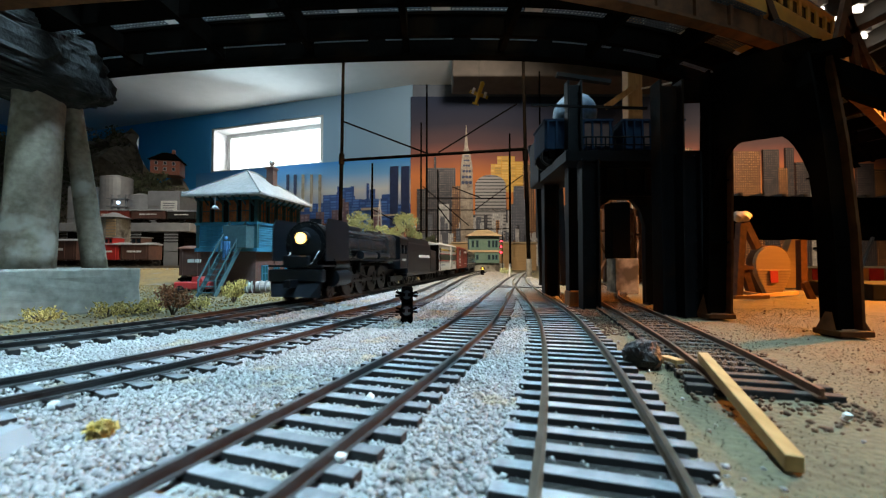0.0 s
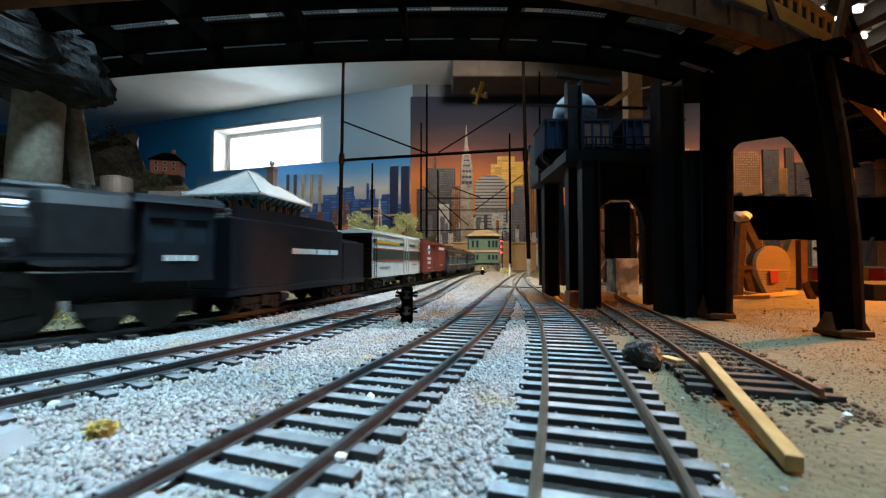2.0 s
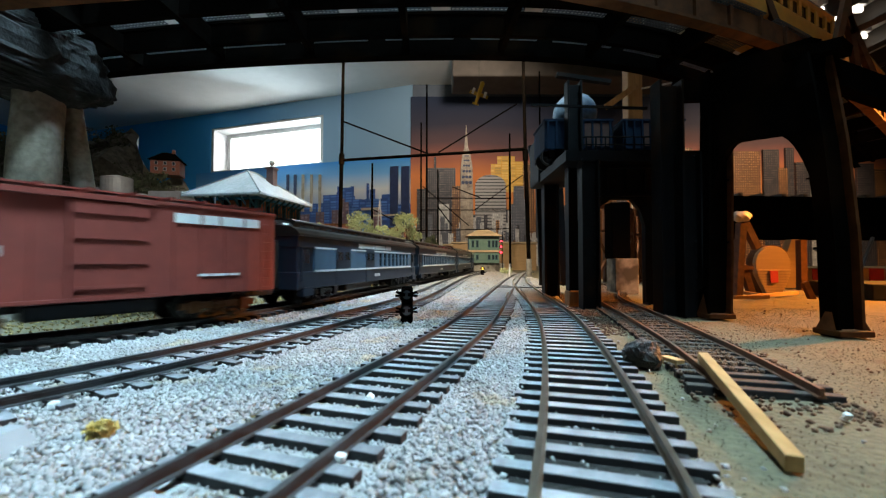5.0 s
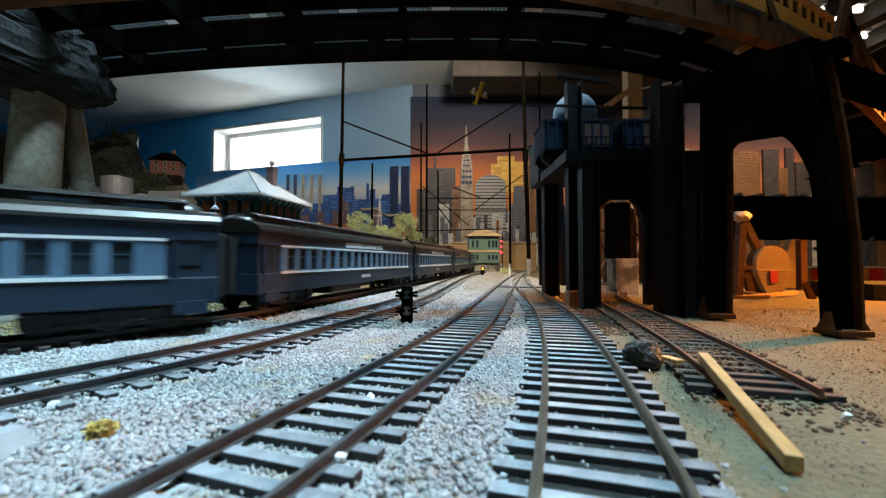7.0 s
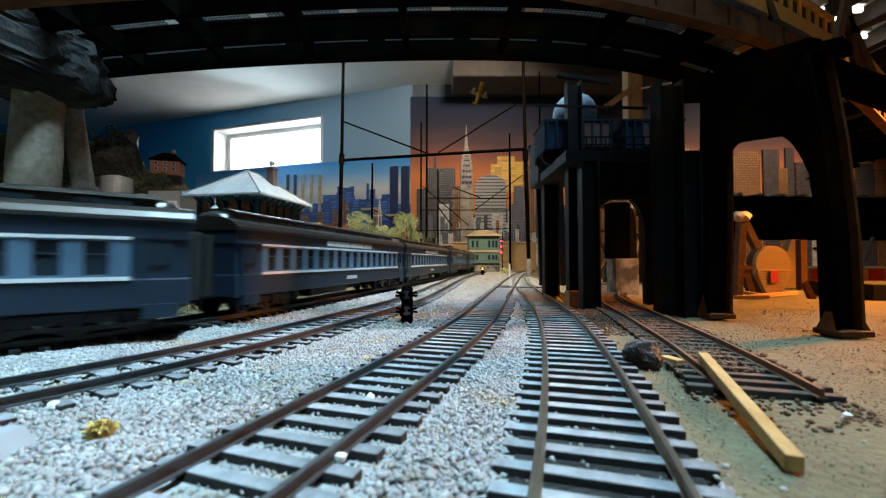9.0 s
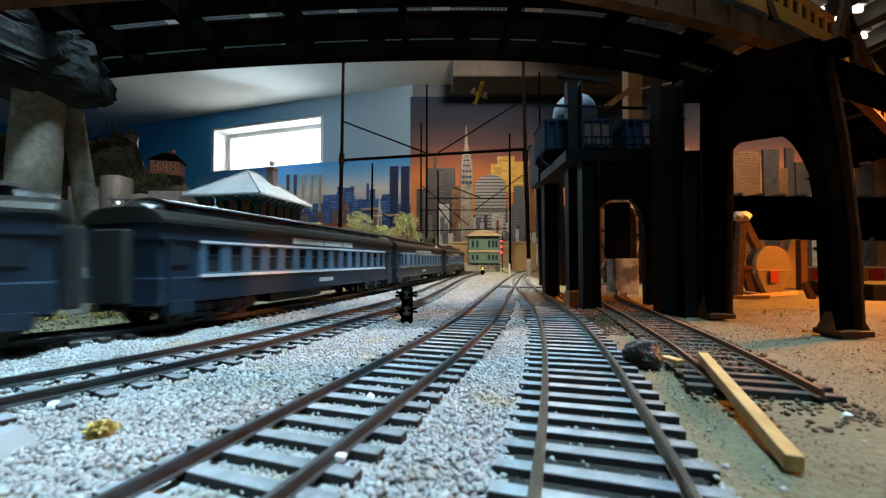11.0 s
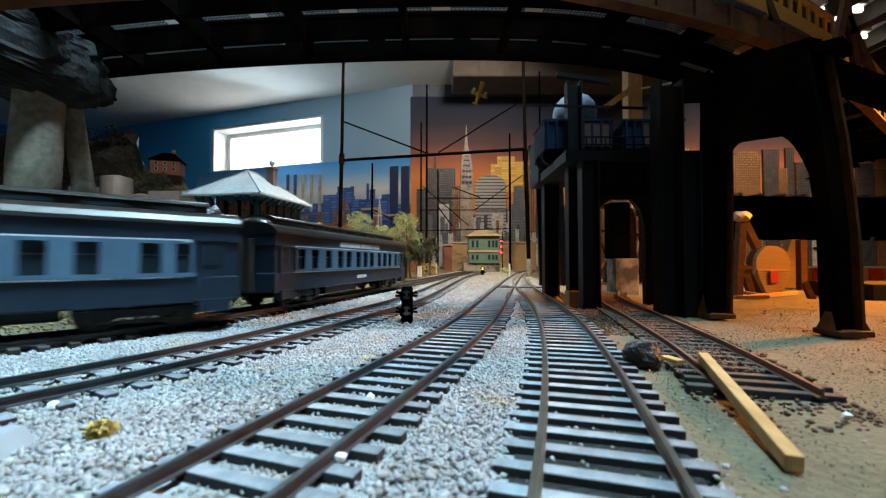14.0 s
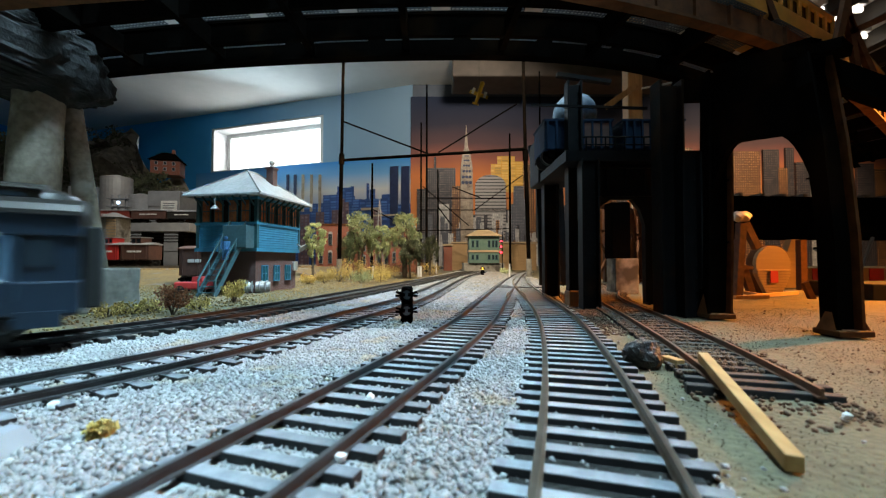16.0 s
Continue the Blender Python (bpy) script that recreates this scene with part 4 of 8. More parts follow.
    for i in range(2):
        bm.faces.new((v[0][i], v[1][i], v[2][i]))
    part("pilot", bm, "steel_blue", pil, "sloping pilot plate")
    for sy in (-1, 1):
        bm = B()
        cyl(bm, (0.1015, sy * 0.0135, 0.018), (0.1015, sy * 0.0135, 0.027), 0.0003, n=6)
        cyl(bm, (0.1005, sy * 0.009, 0.0205), (0.0875, sy * 0.009, 0.030), 0.0003, n=6)
        part("grab_rail", bm, "steel_blue", t)
    # cab
    bm = B()
    for sy in (-1, 1):
        prism(bm, [(-0.0985, 0.0165), (-0.0720, 0.0165), (-0.0720, 0.0300), (-0.0985, 0.0300)], sy * 0.0172, sy * 0.0164)
        prism(bm, [(-0.0985, 0.0385), (-0.0720, 0.0385), (-0.0720, 0.0440), (-0.0985, 0.0440)], sy * 0.0172, sy * 0.0164)
        for x in (-0.0975, -0.0855, -0.0730):
            box(bm, (x, sy * 0.0168, 0.0342), (0.0022, 0.0008, 0.0090))
    box(bm, (-0.0725, 0, 0.030), (0.0012, 0.0335, 0.028))
    roof_prism(bm, 0.033, 0.017, 0.0438, [(0.0180, -0.0004), (0.0176, 0.0008), (0.0120, 0.0032), (0.0, 0.0046)], -0.0860)
    box(bm, (-0.086, 0, 0.017), (0.026, 0.033, 0.001))
    cab = part("cab", bm, "steel_blue", t)
    bm = B()
    box(bm, (-0.0855, 0, 0.0342), (0.024, 0.0325, 0.0088))
    part("cab_panes", bm, "glass", cab)
    for sy in (-1, 1):
        bars(t, "lettering", -0.0855, sy, 0.0245, 0.012, 0.0020, (1, 1, 1, 1), y=0.0174)
    for o in t.children_recursive:
        o.data.transform(Matrix.Diagonal((K, 1, 1, 1)))
    # wheels
    for x in (0.0425 * K, 0.0165 * K, -0.0095 * K, -0.0355 * K):
        bm = B()
        for sy in (-1, 1):
            cyl(bm, (0, sy * 0.0074, 0), (0, sy * 0.0102, 0), 0.0098, n=32)
            cyl(bm, (0, sy * 0.0066, 0), (0, sy * 0.0074, 0), 0.0104, n=32)
            cyl(bm, (0, sy * 0.0100, 0), (0, sy * 0.0112, 0), 0.0030, n=12)
            box(bm, (-0.0055, sy * 0.0105, 0), (0.0045, 0.0010, 0.0100), bevel=0.0004)
            cyl(bm, (0.0045, sy * 0.0100, 0), (0.0045, sy * 0.0135, 0), 0.0012, n=8)
        cyl(bm, (0, -0.0080, 0), (0, 0.0080, 0), 0.0018, n=8)
        w = part("driving_wheel", bm, "wheel", t, "large spoked driving wheelset")
        DRIVERS.append((w, x))
    for sy in (-1, 1):
        bm = B()
        box(bm, (0.0035 * K, sy * 0.0128, 0), (0.086 * K, 0.0011, 0.0024), bevel=0.0004)
        for x in (0.0425 * K, 0.0165 * K, -0.0095 * K, -0.0355 * K):
            cyl(bm, (x, sy * 0.0121, 0), (x, sy * 0.0136, 0), 0.0021, n=12)
        RODS.append((part("side_rod", bm, "wheel", t, "steel side rod"), sy))
    for x0, r in ((0.076, 0.0050), (0.0585, 0.0050), (-0.050, 0.0056), (-0.066, 0.0062)):
        WHEELS.append((piece("small_wheelset", wheel_mesh(r), t, Matrix.Translation((x0, 0, r))), x0, r))
    for sy in (-1, 1):
        for nm, p0, p1, w, h in (("truck_frame", (-0.092, 0.0125, 0.0075), (-0.052, 0.0125, 0.0075), 0.002, 0.0045),
                                 ("crosshead_guide", (0.034, 0.0143, 0.0130), (0.058, 0.0143, 0.0130), 0.0012, 0.0026),
                                 ("eccentric_rod", (0.040, 0.0150, 0.0165), (0.016, 0.0150, 0.0115), 0.0010, 0.0016),
                                 ("valve_link", (0.038, 0.0150, 0.0155), (0.038, 0.0150, 0.0225), 0.0012, 0.006)):
            bm = B()
            beam(bm, (p0[0], sy * p0[1], p0[2]), (p1[0], sy * p1[1], p1[2]), w, h)
            bm.transform(Matrix.Diagonal((K, 1, 1, 1)))
            part(nm, bm, "wheel", t)
    return t


def tender():
    t = thing("locomotive_tender", "long black coal tender with white lettering", "tender")
    L = 0.124
    bm = B()
    box(bm, (0.015, 0, 0.0265), (L - 0.030, 0.0335, 0.031), bevel=0.0012)
    box(bm, (-0.047, 0, 0.0235), (0.030, 0.0335, 0.025), bevel=0.0010)
    part("tank", bm, "steel_blue", t)
    bm = B()
    for sy in (-1, 1):
        prism(bm, [(-0.028, 0.0415), (0.060, 0.0415), (0.060, 0.0470), (-0.020, 0.0470)], sy * 0.0160, sy * 0.0150)
    prism(bm, [(-0.060, 0.0355), (-0.034, 0.0355), (-0.034, 0.0380), (-0.060, 0.0370)], -0.013, 0.013)
    part("coal_bunker_side", bm, "steel_blue", t)
    bm = B()
    for i in range(170):
        ball(bm, (random.uniform(-0.020, 0.057), random.uniform(-0.013, 0.013), 0.0435 + random.uniform(-0.001, 0.0026)), random.uniform(0.0012, 0.0024), 1)
    part("coal_load", bm, "coal", t)
    bm = B()
    for sy in (-1, 1):
        for i in range(12):
            for z in (0.0135, 0.0345):
                box(bm, (-L / 2 + 0.006 + i * 0.0100, sy * 0.0168, z), (0.0006, 0.0005, 0.0006))
        cyl(bm, (-L / 2 + 0.002, sy * 0.0175, 0.012), (-L / 2 + 0.002, sy * 0.0175, 0.036), 0.00025, n=6)
    box(bm, (0, 0, 0.0100), (L + 0.003, 0.033, 0.0026))
    for e in (-1, 1):
        box(bm, (e * (L / 2 + 0.004), 0, 0.0085), (0.010, 0.0035, 0.0035))
    part("frame", bm, "steel_blue", t)
    for sy in (-1, 1):
        bars(t, "lettering", -0.002, sy, 0.0285, 0.046, 0.0028, (3, 4, 7), y=0.0169)
    truck(t, 0.038, 3, pitch=0.0140)
    truck(t, -0.038, 3, pitch=0.0140)
    return t


def even(n, x0, x1, w):
    return [(x0 + (x1 - x0) * i / (n - 1), w) for i in range(n)]


LOCO = locomotive()
TRAIN = [
    (LOCO, 0.1240, 0.2900),
    (tender(), 0.291, 0.415),
    (reefer(), 0.431, 0.567),
    (boxcar(), 0.582, 0.703),
    (coach(0.216, even(8, -0.080, -0.010, 0.0058), "grey heavyweight combine coach with a baggage door", [(0.056, 0.020), (0.012, 0.016)]), 0.720, 0.936),
    (coach(0.236, even(18, -0.093, 0.093, 0.0060), "two-tone grey heavyweight coach with a long window row"), 0.951, 1.187),
    (coach(0.216, even(16, -0.084, 0.084, 0.0062), "two-tone grey heavyweight coach with closely set windows"), 1.198, 1.414),
    (coach(0.215, even(15, -0.084, 0.084, 0.0066), "two-tone grey heavyweight coach with white striping"), 1.426, 1.641),
    (coach(0.200, [(0.86 * x, 0.0060) for x in (-0.095, -0.083, -0.064, -0.050, -0.031, -0.017, -0.003, 0.012, 0.03, 0.046, 0.064, 0.085, 0.097)], "two-tone grey heavyweight sleeping car with spaced windows"), 1.654, 1.854),
    (coach(0.196, [(0.84 * x, 0.0074) for x in (-0.095, -0.084, -0.066, -0.052, -0.038, -0.020, -0.006, 0.008, 0.026, 0.040, 0.058, 0.076, 0.092)], "two-tone grey heavyweight coach at the train's end"), 1.873, 2.069),
]


MOVING = list(WHEELS)


def gone(t):
    """The way that the train has covered after t seconds: it picks up speed at first."""
    u = min(t, 3.0)
    return 0.110 * u + 0.02 / 6 * u * u + 0.130 * max(t - 3.0, 0.0)


_near = np.array((-0.1254, 0.1159))
ZERO = float(MAIN.s[((MAIN.p - _near) ** 2).sum(1).argmin()])


# ---- the interlocking tower beside the main line ----
def signal_tower():
    t = thing("signal_tower", "two-storey teal clapboard signal tower on a dark brick base", "building")
    ux = math.degrees(math.atan2(0.983, 0.182))  # local x runs away from the camera
    t.matrix_basis = Matrix.Translation((-0.1795, 0.3815, -0.001)) @ Matrix.Rotation(radians(ux), 4, "Z")
    hx, hy, z1, z2 = 0.033, 0.028, 0.0370, 0.0850
    bm = B()
    box(bm, (0, 0, z1 / 2), (2 * hx - 0.003, 2 * hy - 0.003, z1))
    part("brick_base", bm, "brick", t, "dark red brick ground floor")
    bm = B()
    box(bm, (0, 0, (z1 + z2) / 2), (2 * hx - 0.004, 2 * hy - 0.004, z2 - z1))
    part("core", bm, "dark", t)
    # clapboards below the windows, each its own board
    bmb = B()
    box(bmb, (0, 0, 0), (2 * hx, 0.0012, 0.0027), rot=Matrix.Rotation(radians(-22), 4, "X"))
    long_me = mesh_of("clapboard", bmb, "teal")
    bmb = B()
    box(bmb, (0, 0, 0), (2 * hy, 0.0012, 0.0027), rot=Matrix.Rotation(radians(-22), 4, "X"))
    short_me = mesh_of("clapboard", bmb, "teal")
    for i in range(10):
        z = z1 + 0.001 + i * 0.0021
        piece("clapboard", long_me, t, Matrix.Translation((0, -hy, z)))
        piece("clapboard", long_me, t, Matrix.Translation((0, hy, z)) @ Matrix.Rotation(math.pi, 4, "Z"))
        piece("clapboard", short_me, t, Matrix.Translation((-hx, 0, z)) @ Matrix.Rotation(-math.pi / 2, 4, "Z"))
        piece("clapboard", short_me, t, Matrix.Translation((hx, 0, z)) @ Matrix.Rotation(math.pi / 2, 4, "Z"))
    zt = z1 + 0.0225
    for sx in (-1, 1):
        for sy in (-1, 1):
            bm = B()
            box(bm, (sx * hx, sy * hy, (z1 + z2) / 2), (0.0028, 0.0028, z2 - z1))
            part("corner_post", bm, "teal_dark", t)
    for z, w in ((z1, 0.003), (zt, 0.0022), (z2 - 0.004, 0.0022)):
        bm = B()
        box(bm, (0, -hy - 0.0004, z), (2 * hx + 0.003, 0.0022, w))
        part("trim", bm, "teal", t)
        bm = B()
        box(bm, (-hx - 0.0004, 0.0012, z), (0.0022, 2 * hy + 0.003, w))
        part("trim", bm, "teal", t)
    for i in range(5):
        x = -hx + 0.008 + i * 0.0125
        win_at(t, (x, -hy - 0.0006, (zt + z2 - 0.004) / 2), 0.0088, z2 - zt - 0.006, "X", "amber")
    for y in (-0.018, -0.006, 0.008, 0.020):
        win_at(t, (-hx - 0.0006, y, (zt + z2 - 0.004) / 2), 0.0085, z2 - zt - 0.006, "Y", "amber")
    for x in (-0.020, -0.002, 0.016):
        win_at(t, (x, -hy + 0.0005, 0.0165), 0.0085, 0.0145, "X", "glass_teal")
    bm = B()
    # hip roof with wide eaves
    ex, ey, ze, zp = 0.0425, 0.0375, z2 - 0.0008, 0.1105
    lo = [bm.verts.new((sx * ex, sy * ey, ze)) for sx, sy in ((-1, -1), (1, -1), (1, 1), (-1, 1))]
    lo2 = [bm.verts.new((sx * ex, sy * ey, ze - 0.0016)) for sx, sy in ((-1, -1), (1, -1), (1, 1), (-1, 1))]
    a, b = bm.verts.new((-0.007, 0, zp)), bm.verts.new((0.007, 0, zp))
    bm.faces.new((lo[0], lo[1], b, a))
    bm.faces.new((lo[1], lo[2], b))
    bm.faces.new((lo[2], lo[3], a, b))
    bm.faces.new((lo[3], lo[0], a))
    bm.faces.new(lo2)
    for i in range(4):
        bm.faces.new((lo[i], lo[(i + 1) % 4], lo2[(i + 1) % 4], lo2[i]))
    rf = part("roof", bm, "roof", t, "pale grey slate hip roof")
    bm = B()
    for p, q in ((lo_xy, top) for lo_xy, top in ((((-ex, -ey)), (-0.007, 0)), ((ex, -ey), (0.007, 0)), ((ex, ey), (0.007, 0)), ((-ex, ey), (-0.007, 0)))):
        cyl(bm, (p[0], p[1], ze + 0.0004), (q[0], q[1], zp + 0.0004), 0.0007, n=6)
    cyl(bm, (-0.007, 0, zp + 0.0004), (0.007, 0, zp + 0.0004), 0.0007, n=6)
    part("ridge_cap", bm, "roof", rf)
    for i in range(8):
        u = -0.9 + 1.8 * i / 7
        bm = B()
        beam(bm, (u * hx, -hy, z2 - 0.010), (u * hx, -ey + 0.001, z2 - 0.003), 0.0010, 0.0014)
        part("eave_bracket", bm, "teal_dark", t)
        bm = B()
        beam(bm, (-hx, u * hy, z2 - 0.010), (-ex + 0.001, u * hy, z2 - 0.003), 0.0010, 0.0014)
        part("eave_bracket", bm, "teal_dark", t)
    bm = B()
    box(bm, (0.012, -0.012, 0.1070), (0.0070, 0.0070, 0.0190))
    box(bm, (0.012, -0.012, 0.1165), (0.0086, 0.0086, 0.0018))
    ch = part("chimney", bm, "brick", t, "red brick chimney")
    bm = B()
    cyl(bm, (0.012, -0.012, 0.1174), (0.012, -0.012, 0.1205), 0.0022, 0.0016, 10)
    ball(bm, (0.012, -0.012, 0.1225), 0.0030, 2)
    part("chimney_pot", bm, "white", ch, "pale rounded chimney cap")
    # boxed bay and lamp on the stair side
    bm = B()
    box(bm, (-hx - 0.006, -hy + 0.012, z1 + 0.0105), (0.012, 0.022, 0.019), bevel=0.0005)
    part("boxed_landing", bm, "stair_teal", t)
    bm = B()
    cyl(bm, (-hx - 0.010, 0.004, z2 - 0.004), (-hx - 0.010, 0.004, z2 - 0.010), 0.0005, n=6)
    cyl(bm, (-hx - 0.010, 0.004, z2 - 0.0105), (-hx - 0.010, 0.004, z2 - 0.0140), 0.0008, 0.0036, 14)
    part("gooseneck_lamp", bm, "grey", t)
    bm = B()
    box(bm, (0.0285, -hy + 0.0000, 0.0225), (0.007, 0.0012, 0.009))
    part("notice_board", bm, "white", t, "small white notice board")
    bm = B()
    cyl(bm, (0.030, -hy - 0.001, 0.0440), (0.030, -hy - 0.006, 0.0410), 0.0008, n=6)
    cyl(bm, (0.030, -hy - 0.006, 0.0415), (0.030, -hy - 0.0075, 0.0400), 0.0022, 0.0052, 16)
    part("wall_horn", bm, "grey", t, "round grey horn")
    return t


def win_at(parent, c, w, h, axis, fill):
    """A framed sash window on a wall face; axis: the wall's run."""
    m = Matrix.Translation(c) @ (Matrix() if axis == "X" else Matrix.Rotation(math.pi / 2, 4, "Z"))
    f = 0.0007
    bm = B()
    for sx in (-1, 1):
        box(bm, (sx * (w / 2 - f / 2), 0, 0), (f, 0.0012, h))
    for z in (-h / 2 + f / 2, 0, h / 2 - f / 2):
        box(bm, (0, 0, z), (w - 2 * f, 0.0012, f))
    box(bm, (0, 0, 0), (f * 0.7, 0.0010, h - 2 * f))
    bm.transform(m)
    wd = part("window", bm, "teal" if fill == "glass_teal" else "teal_dark", parent)
    bm = B()
    box(bm, (0, 0.0003, 0), (w - f, 0.0004, h - f))
    bm.transform(m)
    part("pane", bm, fill, wd)


def staircase():
    t = thing("staircase", "steep teal wooden stairs with handrails", "stairs")
    top, foot = Vector((-0.1735, 0.3435, 0.0480)), Vector((-0.1825, 0.314, -0.001))
    w = 0.0132
    bm = B()
    for sx in (-1, 1):
        o = Vector((sx * w / 2, 0, 0))
        beam(bm, top + o, foot + o, 0.0012, 0.0034)
        beam(bm, top + o + Vector((0, 0, 0.012)), foot + o + Vector((0, 0, 0.012)), 0.0010, 0.0012)
        for k in (0.02, 0.35, 0.68, 0.98):
            p = top.lerp(foot, k) + o
            beam(bm, p, p + Vector((0, 0, 0.012)), 0.0010, 0.0010)
    part("stringers_and_rail", bm, "stair_teal", t)
    bm = B()
    box(bm, (0, 0, 0), (w, 0.0036, 0.0007))
    me = mesh_of("tread", bm, "stair_teal")
    for k in range(11):
        piece("tread", me, t, Matrix.Translation(top.lerp(foot, (k + 0.5) / 11) + Vector((0, 0, 0.0006))))


signal_tower()
staircase()


# ---- foliage ----
def leaves(bm, centre, radius, k, size, squash=(1, 1, 1)):
    """k small bent leaves in an uneven clump."""
    for _ in range(k):
        d = Vector((random.gauss(0, 1), random.gauss(0, 1), random.gauss(0, 1))).normalized() * radius * random.random() ** 0.45
        c = Vector(centre) + Vector((d.x * squash[0], d.y * squash[1], d.z * squash[2]))
        m = Matrix.Translation(c) @ Euler((random.random() * 6.3, random.random() * 6.3, random.random() * 6.3)).to_matrix().to_4x4()
        s = size * random.uniform(0.6, 1.4)
        q = [m @ Vector(v) for v in ((-s, -s * 0.5, 0), (0, -s * 0.35, s * 0.35), (s, 0, 0), (0, s * 0.6, s * 0.2))]
        bm.faces.new([bm.verts.new(v) for v in q])


def tree(x, y, h, r, leaf, label, seed, z=0.0, trunks=1, size=0.0012):
    """Bare forked stems under a crown of dense, uneven puffs with gaps and hanging tufts."""
    random.seed(seed)
    t = thing("tree", label, "tree", Matrix.Translation((x, y, z)), group="trees along the main line")
    bm, cr = B(), B()
    for k in range(trunks + 1):
        ox = random.uniform(-0.35, 0.35) * r
        fork = Vector((ox * 0.6, random.uniform(-0.1, 0.1) * r, h * random.uniform(0.38, 0.5)))
        cyl(bm, (ox * 0.3, 0, -0.002), fork, h * 0.020, h * 0.014, 7)
        for i in range(5):
            a = i * 1.26 + random.random()
            cyl(bm, fork, fork + Vector((r * 0.6 * math.cos(a), r * 0.6 * math.sin(a), h * random.uniform(0.12, 0.36))), h * 0.010, h * 0.004, 5)
    n = 15 + 7 * trunks
    for i in range(n):
        a, v = i * 2.4 + random.uniform(-0.4, 0.4), (i + 0.5) / n
        rr = r * (0.35 + 0.65 * math.sin(math.pi * min(1, 0.22 + 0.78 * v))) * random.uniform(0.45, 0.95)
        c = Vector((rr * math.cos(a), rr * math.sin(a), h * (0.50 + 0.44 * v) + random.uniform(-0.02, 0.02) * h))
        leaves(cr, c, r * random.uniform(0.20, 0.34), 170, size, (1.15, 1.15, 0.8))
        if v < 0.5:
            for q in range(3):
                leaves(cr, c - Vector((random.uniform(-0.1, 0.1) * r, 0, h * (0.06 + 0.055 * q))), r * (0.20 - 0.04 * q), 36, size, (0.8, 0.8, 1.3))
    part("trunk", bm, "bark", t)
    part("crown", cr, leaf, t)


def bush(x, y, h, r, leaf, label, seed, z=0.0, k=320):
    random.seed(seed)
    t = thing("bush", label, "bush", Matrix.Translation((x, y, z)), group="bushes along the main line")
    bm, cr = B(), B()
    for i in range(6):
        a = i * 1.05 + random.random()
        tip = Vector((r * 0.6 * math.cos(a), r * 0.6 * math.sin(a), h * random.uniform(0.45, 0.85)))
        cyl(bm, (0, 0, -0.002), tip, 0.0005, 0.0002, 5)
        leaves(cr, tip, r * random.uniform(0.35, 0.55), k // 6, 0.0009)
    leaves(cr, (0, 0, h * 0.35), r * 0.8, k // 2, 0.0009, (1, 1, 0.5))
    part("stems", bm, "bark", t)
    part("leaves", cr, leaf, t)


tree(*(-0.1889, 0.5975), 0.088, 0.017, "leaf", "pale green model tree beside the tower", 1)
tree(-0.128, 0.62, 0.104, 0.025, "leaf", "pale green weeping model tree", 2, trunks=2)
tree(-0.098, 0.64, 0.086, 0.019, "leaf", "pale green model tree among bushes", 12)
tree(-0.062, 0.66, 0.108, 0.027, "leaf", "large pale green model tree", 3, trunks=2)
tree(-0.050, 0.64, 0.060, 0.020, "leaf_dark", "dark green shrubby tree", 4)
tree(-0.025, 0.80, 0.078, 0.018, "leaf_dark", "dark green model tree by the bend", 5)
tree(-0.17, 0.72, 0.070, 0.018, "leaf_dark", "dark green tree at the edge of the wood", 6)
bush(*(-0.1393, 0.2106), 0.0150, 0.0085, "leaf_rust", "russet brown bush beside the track", 7, k=420)
bush(*(-0.1401, 0.2736), 0.0135, 0.0085, "leaf_yellow", "straw-yellow bush by the stairs", 8, k=420)
for i, (px, py, h, r, lf) in enumerate(((-0.1355, 0.5312) + (0.014, 0.014, "leaf_yellow"), (-0.1342, 0.5975) + (0.022, 0.016, "leaf_yellow"), (-0.1027, 0.5975) + (0.020, 0.018, "leaf_yellow"),
                                        (-0.0831, 0.6373) + (0.018, 0.018, "leaf_yellow"), (-0.0707, 0.7080) + (0.022, 0.016, "leaf_dark"), (-0.0541, 0.7964) + (0.020, 0.018, "leaf_rust"),
                                        (-0.0265, 0.8688) + (0.016, 0.02, "leaf_yellow"), (-0.1458, 0.5033) + (0.010, 0.010, "leaf_yellow"), (-0.1584, 0.4782) + (0.008, 0.008, "leaf_yellow"),
                                        (-0.1005, 0.5033) + (0.010, 0.012, "leaf"), (-0.0803, 0.5312) + (0.010, 0.012, "leaf_yellow"), (0.1338, 0.8688) + (0.006, 0.012, "leaf"))):
    bush(px, py, h * 1.35, r * 1.25, lf, {"leaf_yellow": "straw-yellow scrub beside the main line", "leaf_dark": "dark green scrub under the trees", "leaf_rust": "russet scrub under the trees", "leaf": "low green scrub by the ballast"}[lf], 20 + i, k=520)
for i, (px, py) in enumerate(((-0.1825, 0.1862), (-0.1675, 0.2039), (-0.1632, 0.2130), (-0.1585, 0.2228), (-0.1403, 0.2337))):
    bush(px, py, 0.004, 0.008, "leaf_yellow", "low tuft of dry grass", 50 + i, k=160)
bush(*(-0.0525, 0.0632), 0.0010, 0.0018, "leaf_yellow", "small tan tuft in the ballast", 60, k=160)


